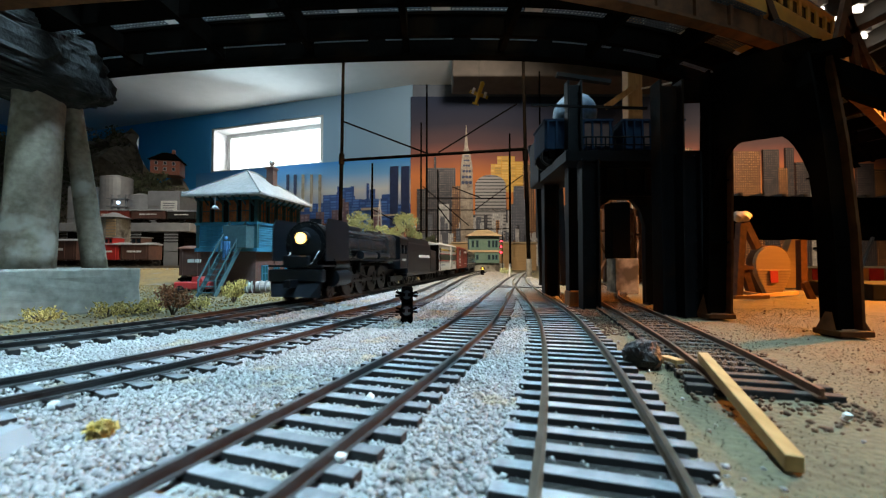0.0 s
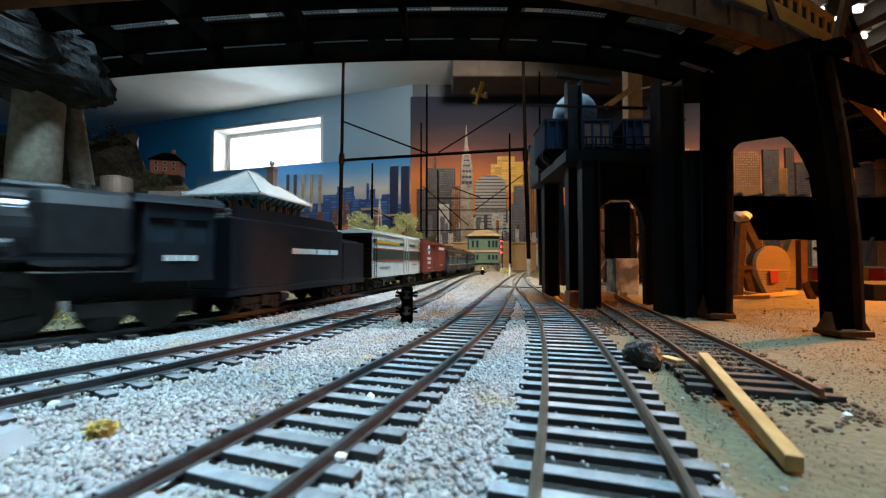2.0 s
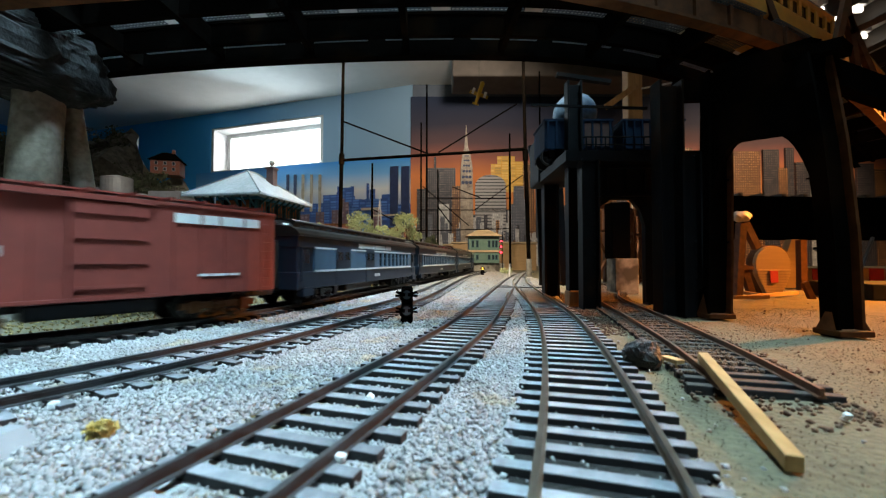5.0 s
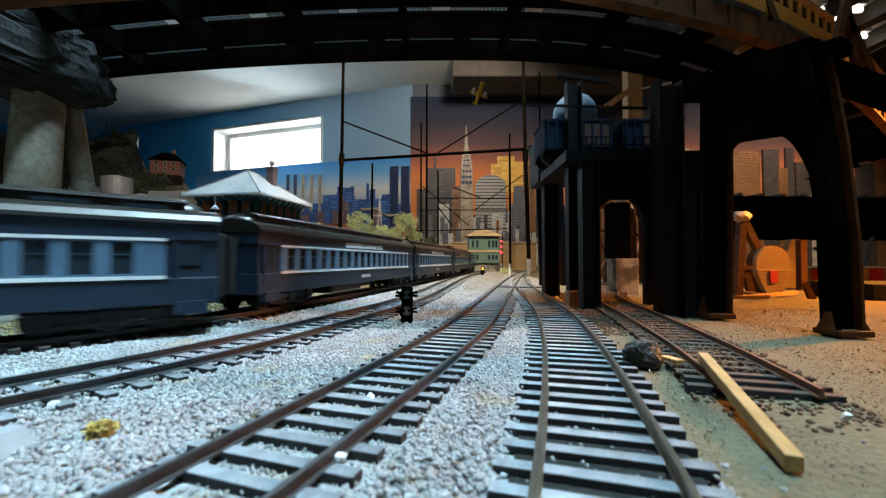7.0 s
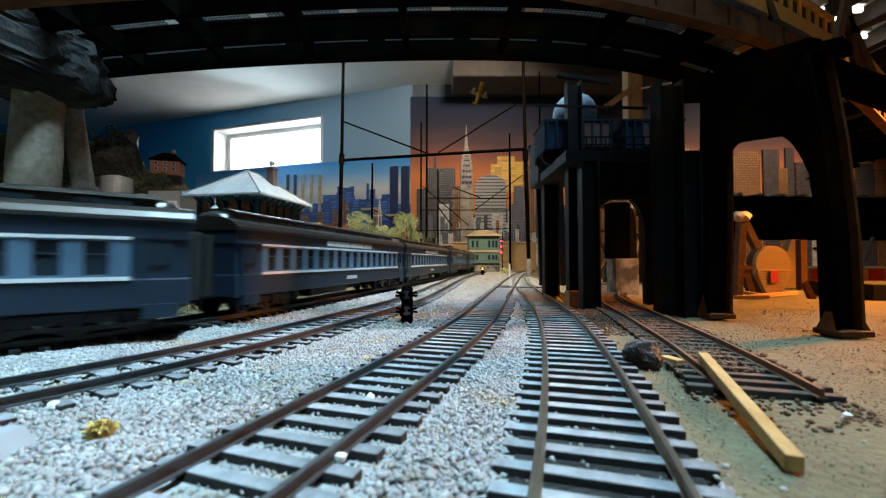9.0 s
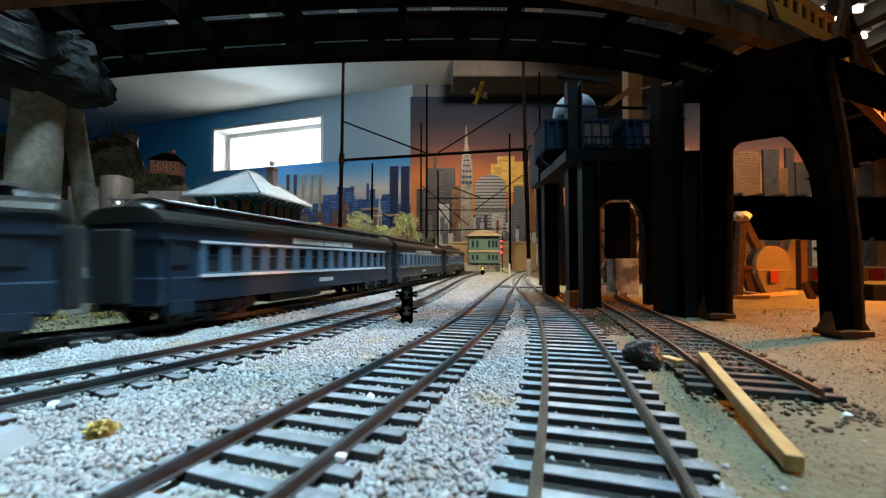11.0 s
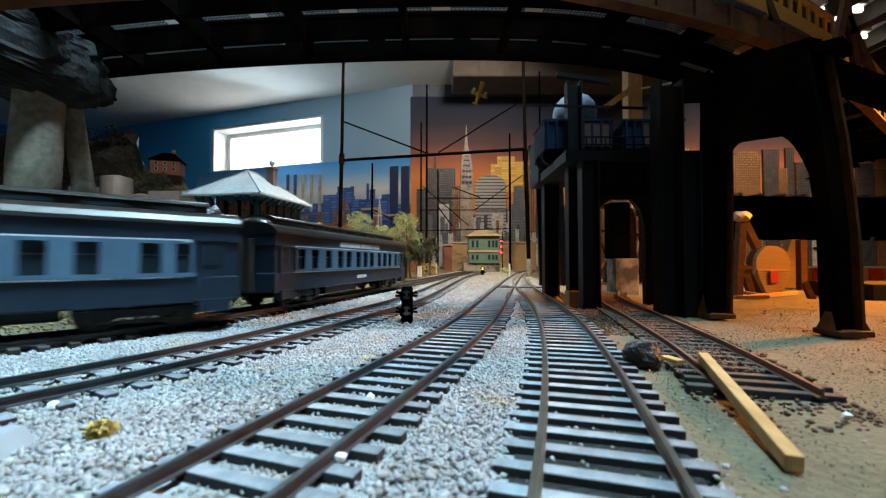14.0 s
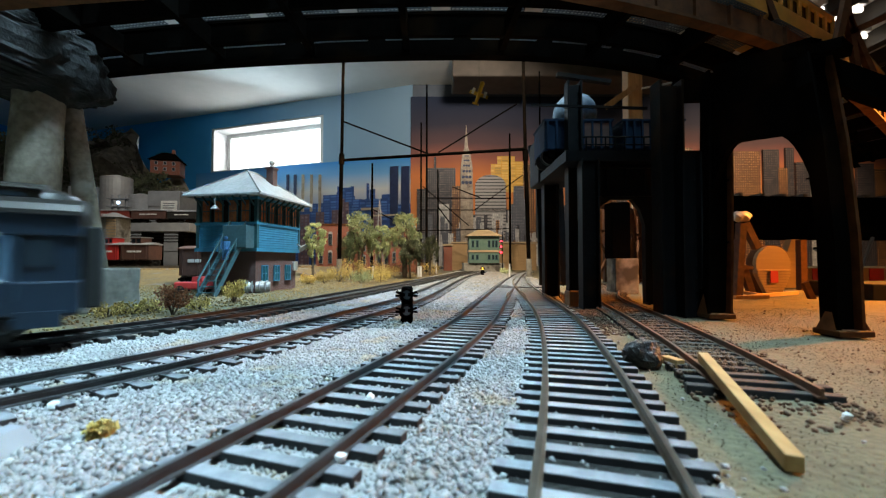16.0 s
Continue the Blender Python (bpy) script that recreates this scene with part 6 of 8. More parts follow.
# ---- the black steel portal in the yard ----
def portal():
    t = thing("steel_portal", "tall black riveted steel portal with a railed top deck", "industrial structure")
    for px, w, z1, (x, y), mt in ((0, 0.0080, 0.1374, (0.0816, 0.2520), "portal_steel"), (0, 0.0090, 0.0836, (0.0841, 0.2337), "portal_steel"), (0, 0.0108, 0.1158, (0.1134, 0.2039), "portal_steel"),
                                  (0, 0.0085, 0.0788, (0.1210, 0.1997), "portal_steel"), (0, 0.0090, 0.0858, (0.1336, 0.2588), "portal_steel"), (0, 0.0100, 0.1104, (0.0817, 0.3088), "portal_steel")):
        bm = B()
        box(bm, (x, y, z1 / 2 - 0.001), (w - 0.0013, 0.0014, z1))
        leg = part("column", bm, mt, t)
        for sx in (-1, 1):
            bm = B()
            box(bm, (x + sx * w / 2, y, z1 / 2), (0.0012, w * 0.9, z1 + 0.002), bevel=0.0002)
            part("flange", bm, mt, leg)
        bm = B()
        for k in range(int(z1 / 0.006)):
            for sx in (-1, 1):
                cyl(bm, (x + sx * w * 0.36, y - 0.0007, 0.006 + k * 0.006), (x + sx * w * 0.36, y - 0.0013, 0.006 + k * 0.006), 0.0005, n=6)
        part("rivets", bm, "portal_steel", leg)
    x, y = (0.0816, 0.2520)
    bm = B()
    box(bm, (x, y, 0.0035), (0.0100, 0.0100, 0.0095), bevel=0.0004)
    part("footing", bm, "pine_v", t, "raw wooden footing block")
    # arched wall between the columns
    y0 = 0.236
    xl, xr, zt = 0.0813, 0.1495, 0.0846
    al, ar, az = 0.0905, 0.1206, 0.0633
    out = [(xl, az - 0.012), (xl, zt), (xr, zt), (xr, 0.002), (ar + 0.010, 0.002), (ar, 0.002)]
    rise = [(ar - 0.0, az - 0.016), (ar - 0.003, az - 0.006), (ar - 0.008, az), (al + 0.010, az), (al + 0.004, az - 0.004), (al, az - 0.012)]
    bm = B()
    prism(bm, out + rise, y0 + 0.006, y0 + 0.010)
    part("arched_web", bm, "portal_steel", t)
    for k in range(6):
        bm = B()
        xx = xl + (xr - xl) * (k + 0.5) / 6
        box(bm, (xx, y0 + 0.0055, (az + zt) / 2 + 0.002), (0.0012, 0.0016, zt - az - 0.006))
        part("stiffener", bm, "portal_steel", t)
    bm = B()
    box(bm, ((xl + xr) / 2, y0 + 0.0045, az + 0.0025), (xr - xl, 0.002, 0.002))
    box(bm, ((xl + xr) / 2, y0 + 0.0045, zt - 0.002), (xr - xl, 0.003, 0.002))
    part("flange", bm, "portal_steel", t)
    bm = B()
    xa = 0.0708
    box(bm, ((xa + xr) / 2, 0.275, zt + 0.0025), (xr - xa, 0.085, 0.006))
    part("top_deck", bm, "portal_steel", t)
    bm = B()
    box(bm, (0.0822, 0.31, 0.1010), (0.0250, 0.03, 0.034), bevel=0.001)
    part("side_box", bm, "portal_steel", t)
    # railing
    zr = zt + 0.0055
    for k in range(9):
        bm = B()
        xx = xl + 0.002 + (0.126 - xl) * k / 8
        cyl(bm, (xx, 0.2345, zr - 0.001), (xx, 0.2345, zr + 0.0085), 0.0005, n=6)
        part("rail_post", bm, "portal_steel", t)
    for z in (0.0040, 0.0085):
        bm = B()
        cyl(bm, (xl, 0.2345, zr + z), (0.130, 0.2345, zr + z), 0.0005, n=6)
        part("handrail", bm, "portal_steel", t)
    for p, q in (((0.0776, 0.3300, 0.1188), (0.0814, 0.3300, 0.0068)), ((0.0957, 0.3400, 0.1216), (0.1008, 0.3400, 0.0062)), ((0.0786, 0.3600, 0.1293), (0.0825, 0.3600, 0.1080))):
        bm = B()
        beam(bm, p, q, 0.006, 0.004)
        part("lattice_leg", bm, "portal_steel", t)
    for k in range(9):
        bm = B()
        a = Vector((0.0776, 0.3300, 0.1188)).lerp(Vector((0.0814, 0.3300, 0.0068)), k / 9)
        b = Vector((0.0957, 0.3400, 0.1216)).lerp(Vector((0.1008, 0.3400, 0.0062)), (k + 1) / 9)
        beam(bm, a, b, 0.0015, 0.0015)
        part("lattice_bar", bm, "portal_steel", t)
    # upper railing across the posts
    bm = B()
    beam(bm, (0.0548, 0.2500, 0.1233), (0.1143, 0.2250, 0.1117), 0.0014, 0.0014)
    part("upper_rail", bm, "portal_steel", t)
    bm = B()
    beam(bm, (0.0735, 0.2600, 0.1468), (0.1082, 0.2600, 0.1420), 0.004, 0.0024)
    part("upper_beam", bm, "portal_steel", t)
    return zt + 0.0055


TOP = portal()


def hopper(x, y, L, label, body):
    t = thing("hopper_car", label, "freight car", Matrix.Translation((x, y, TOP)), group="cars on the portal deck")
    bm = B()
    box(bm, (0, 0, 0.0175), (L, 0.030, 0.0185), bevel=0.0006)
    part("body", bm, body, t)
    for k in range(8):
        bm = B()
        box(bm, (-L / 2 + 0.002 + k * (L - 0.004) / 7, -0.0156, 0.0175), (0.0012, 0.0014, 0.0180))
        part("side_rib", bm, body, t)
    for k in range(2, 7):
        bm = B()
        box(bm, (-L / 2 + 0.002 + (k + 0.5) * (L - 0.004) / 7, -0.0152, 0.0178), ((L - 0.004) / 7 - 0.0012, 0.0006, 0.0150))
        part("side_sheet", bm, "brown_car", t, "dull brown side sheet")
    bm = B()
    box(bm, (0, 0, 0.0272), (L + 0.001, 0.032, 0.0012))
    part("top_sill", bm, body, t)
    truck(t, L / 2 - 0.014, 2, "steel", 0.018)
    truck(t, -L / 2 + 0.014, 2, "steel", 0.018)


hopper(0.0875, 0.275, 0.044, "faded blue hopper car on the portal deck", "blue_car")
hopper(0.1360, 0.275, 0.040, "dark hopper car on the portal deck", "blue_car")


def dome():
    x, y, z = (0.1634, 0.5000, 0.2074)
    t = thing("globe_tank", "pale blue globe tank on a grey stem", "tank", Matrix.Translation((x, y, 0)))
    bm = B()
    ball(bm, (0, 0, z), 0.0265, 3)
    part("globe", bm, "dome", t, smooth=True)
    bm = B()
    cyl(bm, (0, 0, -0.002), (0, 0, z - 0.024), 0.012, 0.008, 14)
    part("stem", bm, "grey", t)


dome()
post(0.4225, 0.9, 0.240, CEIL, 0.030, "pine_v", "amber-lit square timber house post", 4)
post(0.4520, 0.93, 0.240, CEIL, 0.013, "pine_v", "thin timber post beside the house post", 4)
t = thing("bench_shelf", "dark timber bench shelf behind the portal", "shelf")
bm = B()
box(bm, (0.42, 0.94, 0.232), (0.17, 0.16, 0.016), bevel=0.002)
part("board", bm, "joist", t)
for lx in (0.345, 0.495):
    for ly in (0.875, 1.005):
        bm = B()
        box(bm, (lx, ly, 0.111), (0.020, 0.020, 0.226), bevel=0.001)
        part("leg", bm, "joist", t)
x, y = (0.1533, 0.3480)
bm = B()
box(bm, (x, y, 0.0135), (0.0205, 0.016, 0.0300), rz=4, bevel=0.0008)
solid("concrete_block", bm, "concrete", "weathered concrete footing block in the yard", "block")
post(x - 0.004, y, 0.0285, 0.0760, 0.0160, "steel", "black steel column on the concrete block", 4)


def timber(p, q, w, h, material, label, name="timber", category="beam"):
    bm = B()
    beam(bm, p, q, w, h)
    return solid(name, bm, material, label, category)


# ---- poles and beams of the tall transmission gantry ----
def gantry():
    t = thing("tall_gantry", "tall slender dark steel gantry across the main line", "gantry")
    for (x, y), lx in (((0.1449, 0.6828), -0.010), ((-0.1815, 0.71), 0.006)):
        bm = B()
        cyl(bm, (x, y, -0.003), (x + lx * 0.55, y, 0.205), 0.0035, 0.0035, 10)
        cyl(bm, (x + lx * 0.55, y, 0.205), (x + lx, y, 0.46), 0.0030, 0.0026, 10)
        part("pole", bm, "steel", t)
        bm = B()
        cyl(bm, (x, y, -0.003), (x + lx * 0.08, y, 0.030), 0.0046, n=10)
        part("sleeve", bm, "concrete", t, "pale concrete pole sleeve")
        bm = B()
        cyl(bm, (x + lx * 0.53, y, 0.196), (x + lx * 0.57, y, 0.214), 0.0050, n=10)
        part("collar", bm, "steel", t)
    for p, q, r in (((-0.1797, 0.7100, 0.2032), (0.1308, 0.6400, 0.2038), 0.0026), ((-0.1762, 0.7100, 0.2723), (-0.0257, 0.6800, 0.2072), 0.0014), ((-0.0075, 0.6700, 0.2064), (0.1177, 0.6400, 0.2762), 0.0012)):
        bm = B()
        cyl(bm, p, q, r, n=8)
        part("cross_tube", bm, "steel", t)


gantry()


def far_catenary():
    t = thing("catenary_gantry", "thin dark catenary masts and trusses beyond the bend", "gantry")
    for px, y0, d in ((658, 288, 0.9), (755, 146, 1.0), (745, 215, 1.15), (903, 235, 1.0), (957, 122, 1.1), (775, 300, 1.2)):
        x, z = (px - 784) / 720 * d, 0.0265 + (462 - y0) / 720 * d
        bm = B()
        cyl(bm, (x, d, -0.003), (x, d, z), 0.0030, 0.0022, 8)
        part("mast", bm, "steel", t)
    for p, q in (((-0.0404, 1.0000, 0.1812), (0.1687, 1.0000, 0.1812)), ((-0.0598, 1.1000, 0.1644), (0.1686, 1.0000, 0.1519)), ((-0.0138, 1.1000, 0.1736), (0.0223, 1.0000, 0.1128)), ((0.0223, 1.0000, 0.2093), (0.0920, 1.0000, 0.1826)), ((0.0780, 1.0000, 0.1519), (0.1970, 1.0000, 0.2387)),
                 ((-0.1580, 0.9000, 0.1418), (-0.0802, 0.9000, 0.1016)), ((-0.0502, 1.0000, 0.2107), (0.0640, 1.0000, 0.1128)), ((-0.1169, 1.0000, 0.0988), (0.1684, 1.0000, 0.1058))):
        bm = B()
        beam(bm, p, q, 0.0022, 0.0022)
        part("truss_bar", bm, "steel", t)


far_catenary()


def small_pylon():
    x, y, z = (-0.1218, 0.7800, 0.1483)
    t = thing("lattice_pylon", "small pale lattice pylon among the trees", "pylon", Matrix.Translation((x, y, 0)))
    for sx in (-1, 1):
        for sy in (-1, 1):
            bm = B()
            beam(bm, (sx * 0.009, sy * 0.009, -0.002), (0, 0, z), 0.0010, 0.0010)
            part("leg", bm, "grey", t)
    for k in range(7):
        zz = z * (0.3 + 0.1 * k)
        r = 0.009 * (1 - zz / z) + 0.004 * (k % 2)
        bm = B()
        beam(bm, (-r - 0.003, 0, zz), (r + 0.003, 0, zz), 0.0010, 0.0010)
        part("arm", bm, "grey", t)


small_pylon()


def far_tower():
    t = thing("signal_tower", "distant two-storey sage-green tower with a tan hip roof", "building", Matrix.Translation((0.1014, 1.03, 0)))
    zb, ze, zp = 0.0210, 0.0877, 0.1058
    bm = B()
    box(bm, (0, 0.02, zb / 2 - 0.001), (0.10, 0.09, zb + 0.002))
    part("foundation", bm, "concrete", t)
    bm = B()
    box(bm, (0, 0, (zb + ze) / 2), (0.074, 0.060, ze - zb))
    part("wall", bm, "sage", t)
    bm = B()
    box(bm, (0, 0, (zb + ze) / 2 - 0.004), (0.078, 0.064, 0.005))
    part("belt_course", bm, "roof_tan", t)
    ex, ey = 0.046, 0.038
    bm = B()
    lo = [bm.verts.new((sx * ex, sy * ey, ze)) for sx, sy in ((-1, -1), (1, -1), (1, 1), (-1, 1))]
    a, b = bm.verts.new((-0.012, 0, zp)), bm.verts.new((0.012, 0, zp))
    for f in ((lo[0], lo[1], b, a), (lo[1], lo[2], b), (lo[2], lo[3], a, b), (lo[3], lo[0], a), lo):
        bm.faces.new(f)
    part("roof", bm, "roof_tan", t, "tan hip roof")
    zm = (zb + ze) / 2
    for x in (-0.028, -0.017, 0.012, 0.022, 0.030):
        for z, h in ((zm + 0.014, 0.018), (zm - 0.019, 0.013)):
            bm = B()
            box(bm, (x, -0.0302, z), (0.0065, 0.0012, h))
            wd = part("window", bm, "teal_dark", t)
            bm = B()
            box(bm, (x, -0.0310, z), (0.0045, 0.0008, h - 0.003))
            part("pane", bm, "glass", wd)


far_tower()


def retaining_wall(px0, px1, y0, d, label, material):
    bm = B()
    x0, x1 = (px0 - 784) / 720 * d, (px1 - 784) / 720 * d
    z = 0.0265 + (462 - y0) / 720 * d
    box(bm, ((x0 + x1) / 2, d, z / 2 - 0.001), (x1 - x0, 0.02, z + 0.002))
    ob = thing("yard_shed", label, "shed")
    part("wall", bm, material, ob)
    n = int((x1 - x0) / 0.02)
    for k in range(n):
        b = B()
        box(b, (x0 + (x1 - x0) * (k + 0.5) / n, d - 0.0108, z * 0.55), ((x1 - x0) / n * 0.12, 0.002, z * 0.8))
        part("pilaster", b, material, ob)
    b = B()
    box(b, ((x0 + x1) / 2, d, z + 0.0035), (x1 - x0 + 0.006, 0.028, 0.005))
    part("coping", b, "roof_tan", ob)


retaining_wall(800, 948, 432, 1.22, "low tan wall of sheds behind the far tower", "ply")
retaining_wall(785, 800, 436, 1.15, "small dark brick shed beyond the trees", "brick_far")


def mill(px0, px1, y0, d, label):
    x0, x1 = (px0 - 784) / 720 * d, (px1 - 784) / 720 * d
    z = 0.0265 + (462 - y0) / 720 * d
    t = thing("brick_mill", label, "building", group="brick mills")
    bm = B()
    box(bm, ((x0 + x1) / 2, d + 0.04, z / 2 - 0.001), (x1 - x0, 0.08, z + 0.002))
    part("wall", bm, "brick_far", t)
    bm = B()
    box(bm, ((x0 + x1) / 2, d + 0.04, z + 0.001), (x1 - x0 + 0.004, 0.084, 0.003))
    part("cornice", bm, "rust_and_lit_steel", t)
    n = max(2, int((x1 - x0) / 0.017))
    for k in range(n):
        for zz in (z * 0.32, z * 0.70):
            xx = x0 + (x1 - x0) * (k + 0.5) / n
            bm = B()
            box(bm, (xx, d - 0.0006, zz), (0.0085, 0.0016, z * 0.24))
            cyl(bm, (xx, d - 0.0014, zz + z * 0.12), (xx, d + 0.0002, zz + z * 0.12), 0.0042, n=14)
            wd = part("window", bm, "grey", t)
            bm = B()
            for sx in (-1, 1):
                box(bm, (xx + sx * 0.0019, d - 0.0018, zz), (0.0032, 0.0010, z * 0.22))
            part("pane", bm, "glass", wd)


mill(560, 625, 398, 0.86, "dark red brick mill with arched windows")
mill(690, 735, 405, 1.0, "low dark red brick mill behind the trees")
mill(625, 690, 420, 1.05, "low brick shed behind the wood")


# ---- printed skyline posters on the walls ----
def gradient(name, stops, z0, z1):
    """A printed sky that changes colour with height."""
    m = bpy.data.materials.new(name)
    m.use_nodes = True
    n, l = m.node_tree.nodes, m.node_tree.links
    tc, sep, mr, rp = n.new("ShaderNodeTexCoord"), n.new("ShaderNodeSeparateXYZ"), n.new("ShaderNodeMapRange"), n.new("ShaderNodeValToRGB")
    ns, ad = n.new("ShaderNodeTexNoise"), n.new("ShaderNodeMath")
    ns.inputs["Scale"].default_value = 3
    ad.operation = "MULTIPLY_ADD"
    ad.inputs[1].default_value = 0.08
    l.new(tc.outputs["Object"], sep.inputs[0])
    l.new(tc.outputs["Object"], ns.inputs["Vector"])
    l.new(ns.outputs[0], ad.inputs[0])
    l.new(sep.outputs[2], ad.inputs[2])
    mr.inputs["From Min"].default_value, mr.inputs["From Max"].default_value = z0 + 0.04, z1 + 0.04
    l.new(ad.outputs[0], mr.inputs["Value"])
    l.new(mr.outputs[0], rp.inputs[0])
    el = rp.color_ramp.elements
    while len(el) < len(stops):
        el.new(0.5)
    for e, (p, c) in zip(el, stops):
        e.position, e.color = p, (*c, 1)
    b = n["Principled BSDF"]
    l.new(rp.outputs[0], b.inputs["Base Color"])
    b.inputs["Roughness"].default_value, b.inputs["Specular IOR Level"].default_value = 0.8, 0.2
    M[name] = m


def facade(name, wall, lit, dim, w, h, gap=0.35):
    """Printed rows of windows."""
    m = brickwork(name, lit, dim, wall, w, h)
    br = [x for x in m.node_tree.nodes if x.type == "TEX_BRICK"][0]
    br.offset = 0
    br.inputs["Mortar Size"].default_value = h * gap * 0.5
    br.inputs["Bias"].default_value = -0.2
    m.node_tree.nodes["Principled BSDF"].inputs["Roughness"].default_value = 0.5
    M[name] = m


gradient("sunset_sky_print", [(0.0, (0.70, 0.26, 0.08)), (0.40, (0.72, 0.25, 0.085)), (0.53, (0.36, 0.135, 0.095)), (0.64, (0.14, 0.085, 0.09)), (0.78, (0.055, 0.055, 0.08)), (1.0, (0.028, 0.042, 0.08))], 0.2, 0.95)
gradient("daytime_sky_print", [(0.0, (0.25, 0.36, 0.60)), (0.42, (0.80, 0.80, 0.78)), (0.72, (0.22, 0.52, 0.85)), (1.0, (0.06, 0.32, 0.78))], 0.3, 0.62)
facade("tower_windows_dim", (0.035, 0.035, 0.045), (0.24, 0.20, 0.18), (0.02, 0.02, 0.028), 0.0115, 0.013, 0.5)
facade("tower_windows_warm", (0.12, 0.055, 0.03), (0.80, 0.42, 0.15), (0.05, 0.028, 0.022), 0.012, 0.0135, 0.5)
facade("tower_windows_pale", (0.50, 0.49, 0.47), (0.80, 0.78, 0.72), (0.05, 0.05, 0.06), 0.0105, 0.013, 0.4)
facade("tower_windows_cold", (0.10, 0.105, 0.125), (0.46, 0.47, 0.50), (0.035, 0.037, 0.05), 0.009, 0.016, 0.45)
facade("tower_bands", (0.42, 0.40, 0.38), (0.05, 0.05, 0.055), (0.035, 0.035, 0.04), 0.40, 0.018, 0.75)
facade("tower_windows_gold", (0.85, 0.45, 0.05), (0.95, 0.62, 0.14), (0.50, 0.24, 0.03), 0.04, 0.014)
facade("plant_blue", (0.035, 0.085, 0.28), (0.10, 0.22, 0.55), (0.015, 0.04, 0.14), 0.030, 0.016)
facade("plant_brick", (0.16, 0.09, 0.10), (0.30, 0.20, 0.20), (0.05, 0.05, 0.09), 0.018, 0.020)
M["spire_print"] = mat("silver_spire_print", (0.62, 0.52, 0.38), (0.16, 0.12, 0.10), 0.006, 0.5, bump=0)
M["navy_print"] = mat("navy_stack_print", (0.03, 0.045, 0.12), (0.02, 0.03, 0.08), 0.02, 0.5, bump=0)
M["cream_print"] = mat("cream_chimney_print", (0.55, 0.46, 0.33), (0.35, 0.28, 0.2), 0.02, 0.5, bump=0)

YB = 2.255
post2 = thing("skyline_poster", "printed sunset skyline poster with lit towers", "poster")
bm = B()
box(bm, (1.2, YB - 0.004, 0.45), (2.76, 0.004, 0.99))
part("sky_sheet", bm, "sunset_sky_print", post2)
LEVEL = [0]


def tower_print(px0, px1, y0, mt, y1=475, shape=None, d=YB):
    """A printed tower, laid flat on the sheet."""
    LEVEL[0] += 1
    off = 0.0072 + 0.00016 * LEVEL[0]
    x0, x1 = (px0 - 784) / 720 * d, (px1 - 784) / 720 * d
    z0, z1 = 0.0265 + (462 - y1) / 720 * d, 0.0265 + (462 - y0) / 720 * d
    bm = B()
    if shape == "round":
        pts = [(x0, z0)] + [(x0 + (x1 - x0) * (0.5 - 0.5 * math.cos(k * math.pi / 12)), z1 - (x1 - x0) * 0.35 + (x1 - x0) * 0.35 * math.sin(k * math.pi / 12)) for k in range(13)] + [(x1, z0)]
    elif shape == "step":
        w, h = x1 - x0, z1 - z0
        pts = [(x0, z0), (x0, z1 - h * 0.22), (x0 + w * 0.2, z1 - h * 0.22), (x0 + w * 0.2, z1), (x1 - w * 0.25, z1), (x1 - w * 0.25, z1 - h * 0.15), (x1, z1 - h * 0.15), (x1, z0)]
    else:
        pts = [(x0, z0), (x0, z1), (x1, z1), (x1, z0)]
    prism(bm, pts, YB - off, YB - 0.0062)
    part("printed_tower", bm, mt, post2)


random.seed(11)
for px in range(730, 1600, 13):
    k = random.random()
    tower_print(px - 3, px + random.randint(9, 17), random.randint(345, 410) - (25 if px > 940 else 0), random.choice(("tower_windows_dim", "tower_windows_pale", "tower_windows_warm", "tower_windows_dim")), shape="step" if k > 0.7 else None)
for a in ((738, 756, 335, "tower_windows_dim", 475, None), (756, 806, 298, "tower_windows_dim", 475, None), (768, 772, 278, "tower_windows_dim", 300, None), (869, 925, 277, "tower_windows_gold", 340, "step"), (925, 945, 290, "tower_windows_warm", 475, None),
          (841, 895, 310, "tower_bands", 420, "round"), (800, 818, 330, "tower_windows_warm", 475, None), (902, 935, 330, "tower_windows_cold", 475, "step"), (775, 795, 362, "tower_windows_pale", 475, None),
          (812, 830, 372, "tower_windows_pale", 475, "step"), (870, 890, 378, "tower_windows_pale", 475, None),
          (1200, 1232, 262, "tower_windows_warm", 475, "step"), (1296, 1345, 268, "tower_windows_warm", 475, None), (1350, 1378, 265, "tower_windows_dim", 475, None), (1390, 1404, 262, "tower_windows_dim", 475, None), (1408, 1432, 288, "tower_windows_dim", 475, None),
          (1432, 1462, 290, "tower_windows_pale", 475, None), (1376, 1392, 298, "tower_windows_warm", 475, None), (1515, 1545, 290, "tower_windows_dim", 475, None), (1545, 1575, 300, "tower_windows_warm", 475, None)):
    tower_print(*a)
for px in range(731, 948, 7):
    tower_print(px - 1, px + random.randint(5, 8), random.randint(380, 432), random.choice(("tower_windows_pale", "tower_windows_cold", "tower_windows_cold", "tower_windows_dim", "tower_windows_warm")), shape="step" if random.random() > 0.6 else None)
for px in range(731, 948, 6):
    tower_print(px, px + random.randint(3, 7), random.randint(402, 446), random.choice(("tower_windows_pale", "tower_windows_cold", "cream_print", "tower_windows_dim", "navy_print")), shape="step" if random.random() > 0.5 else None)
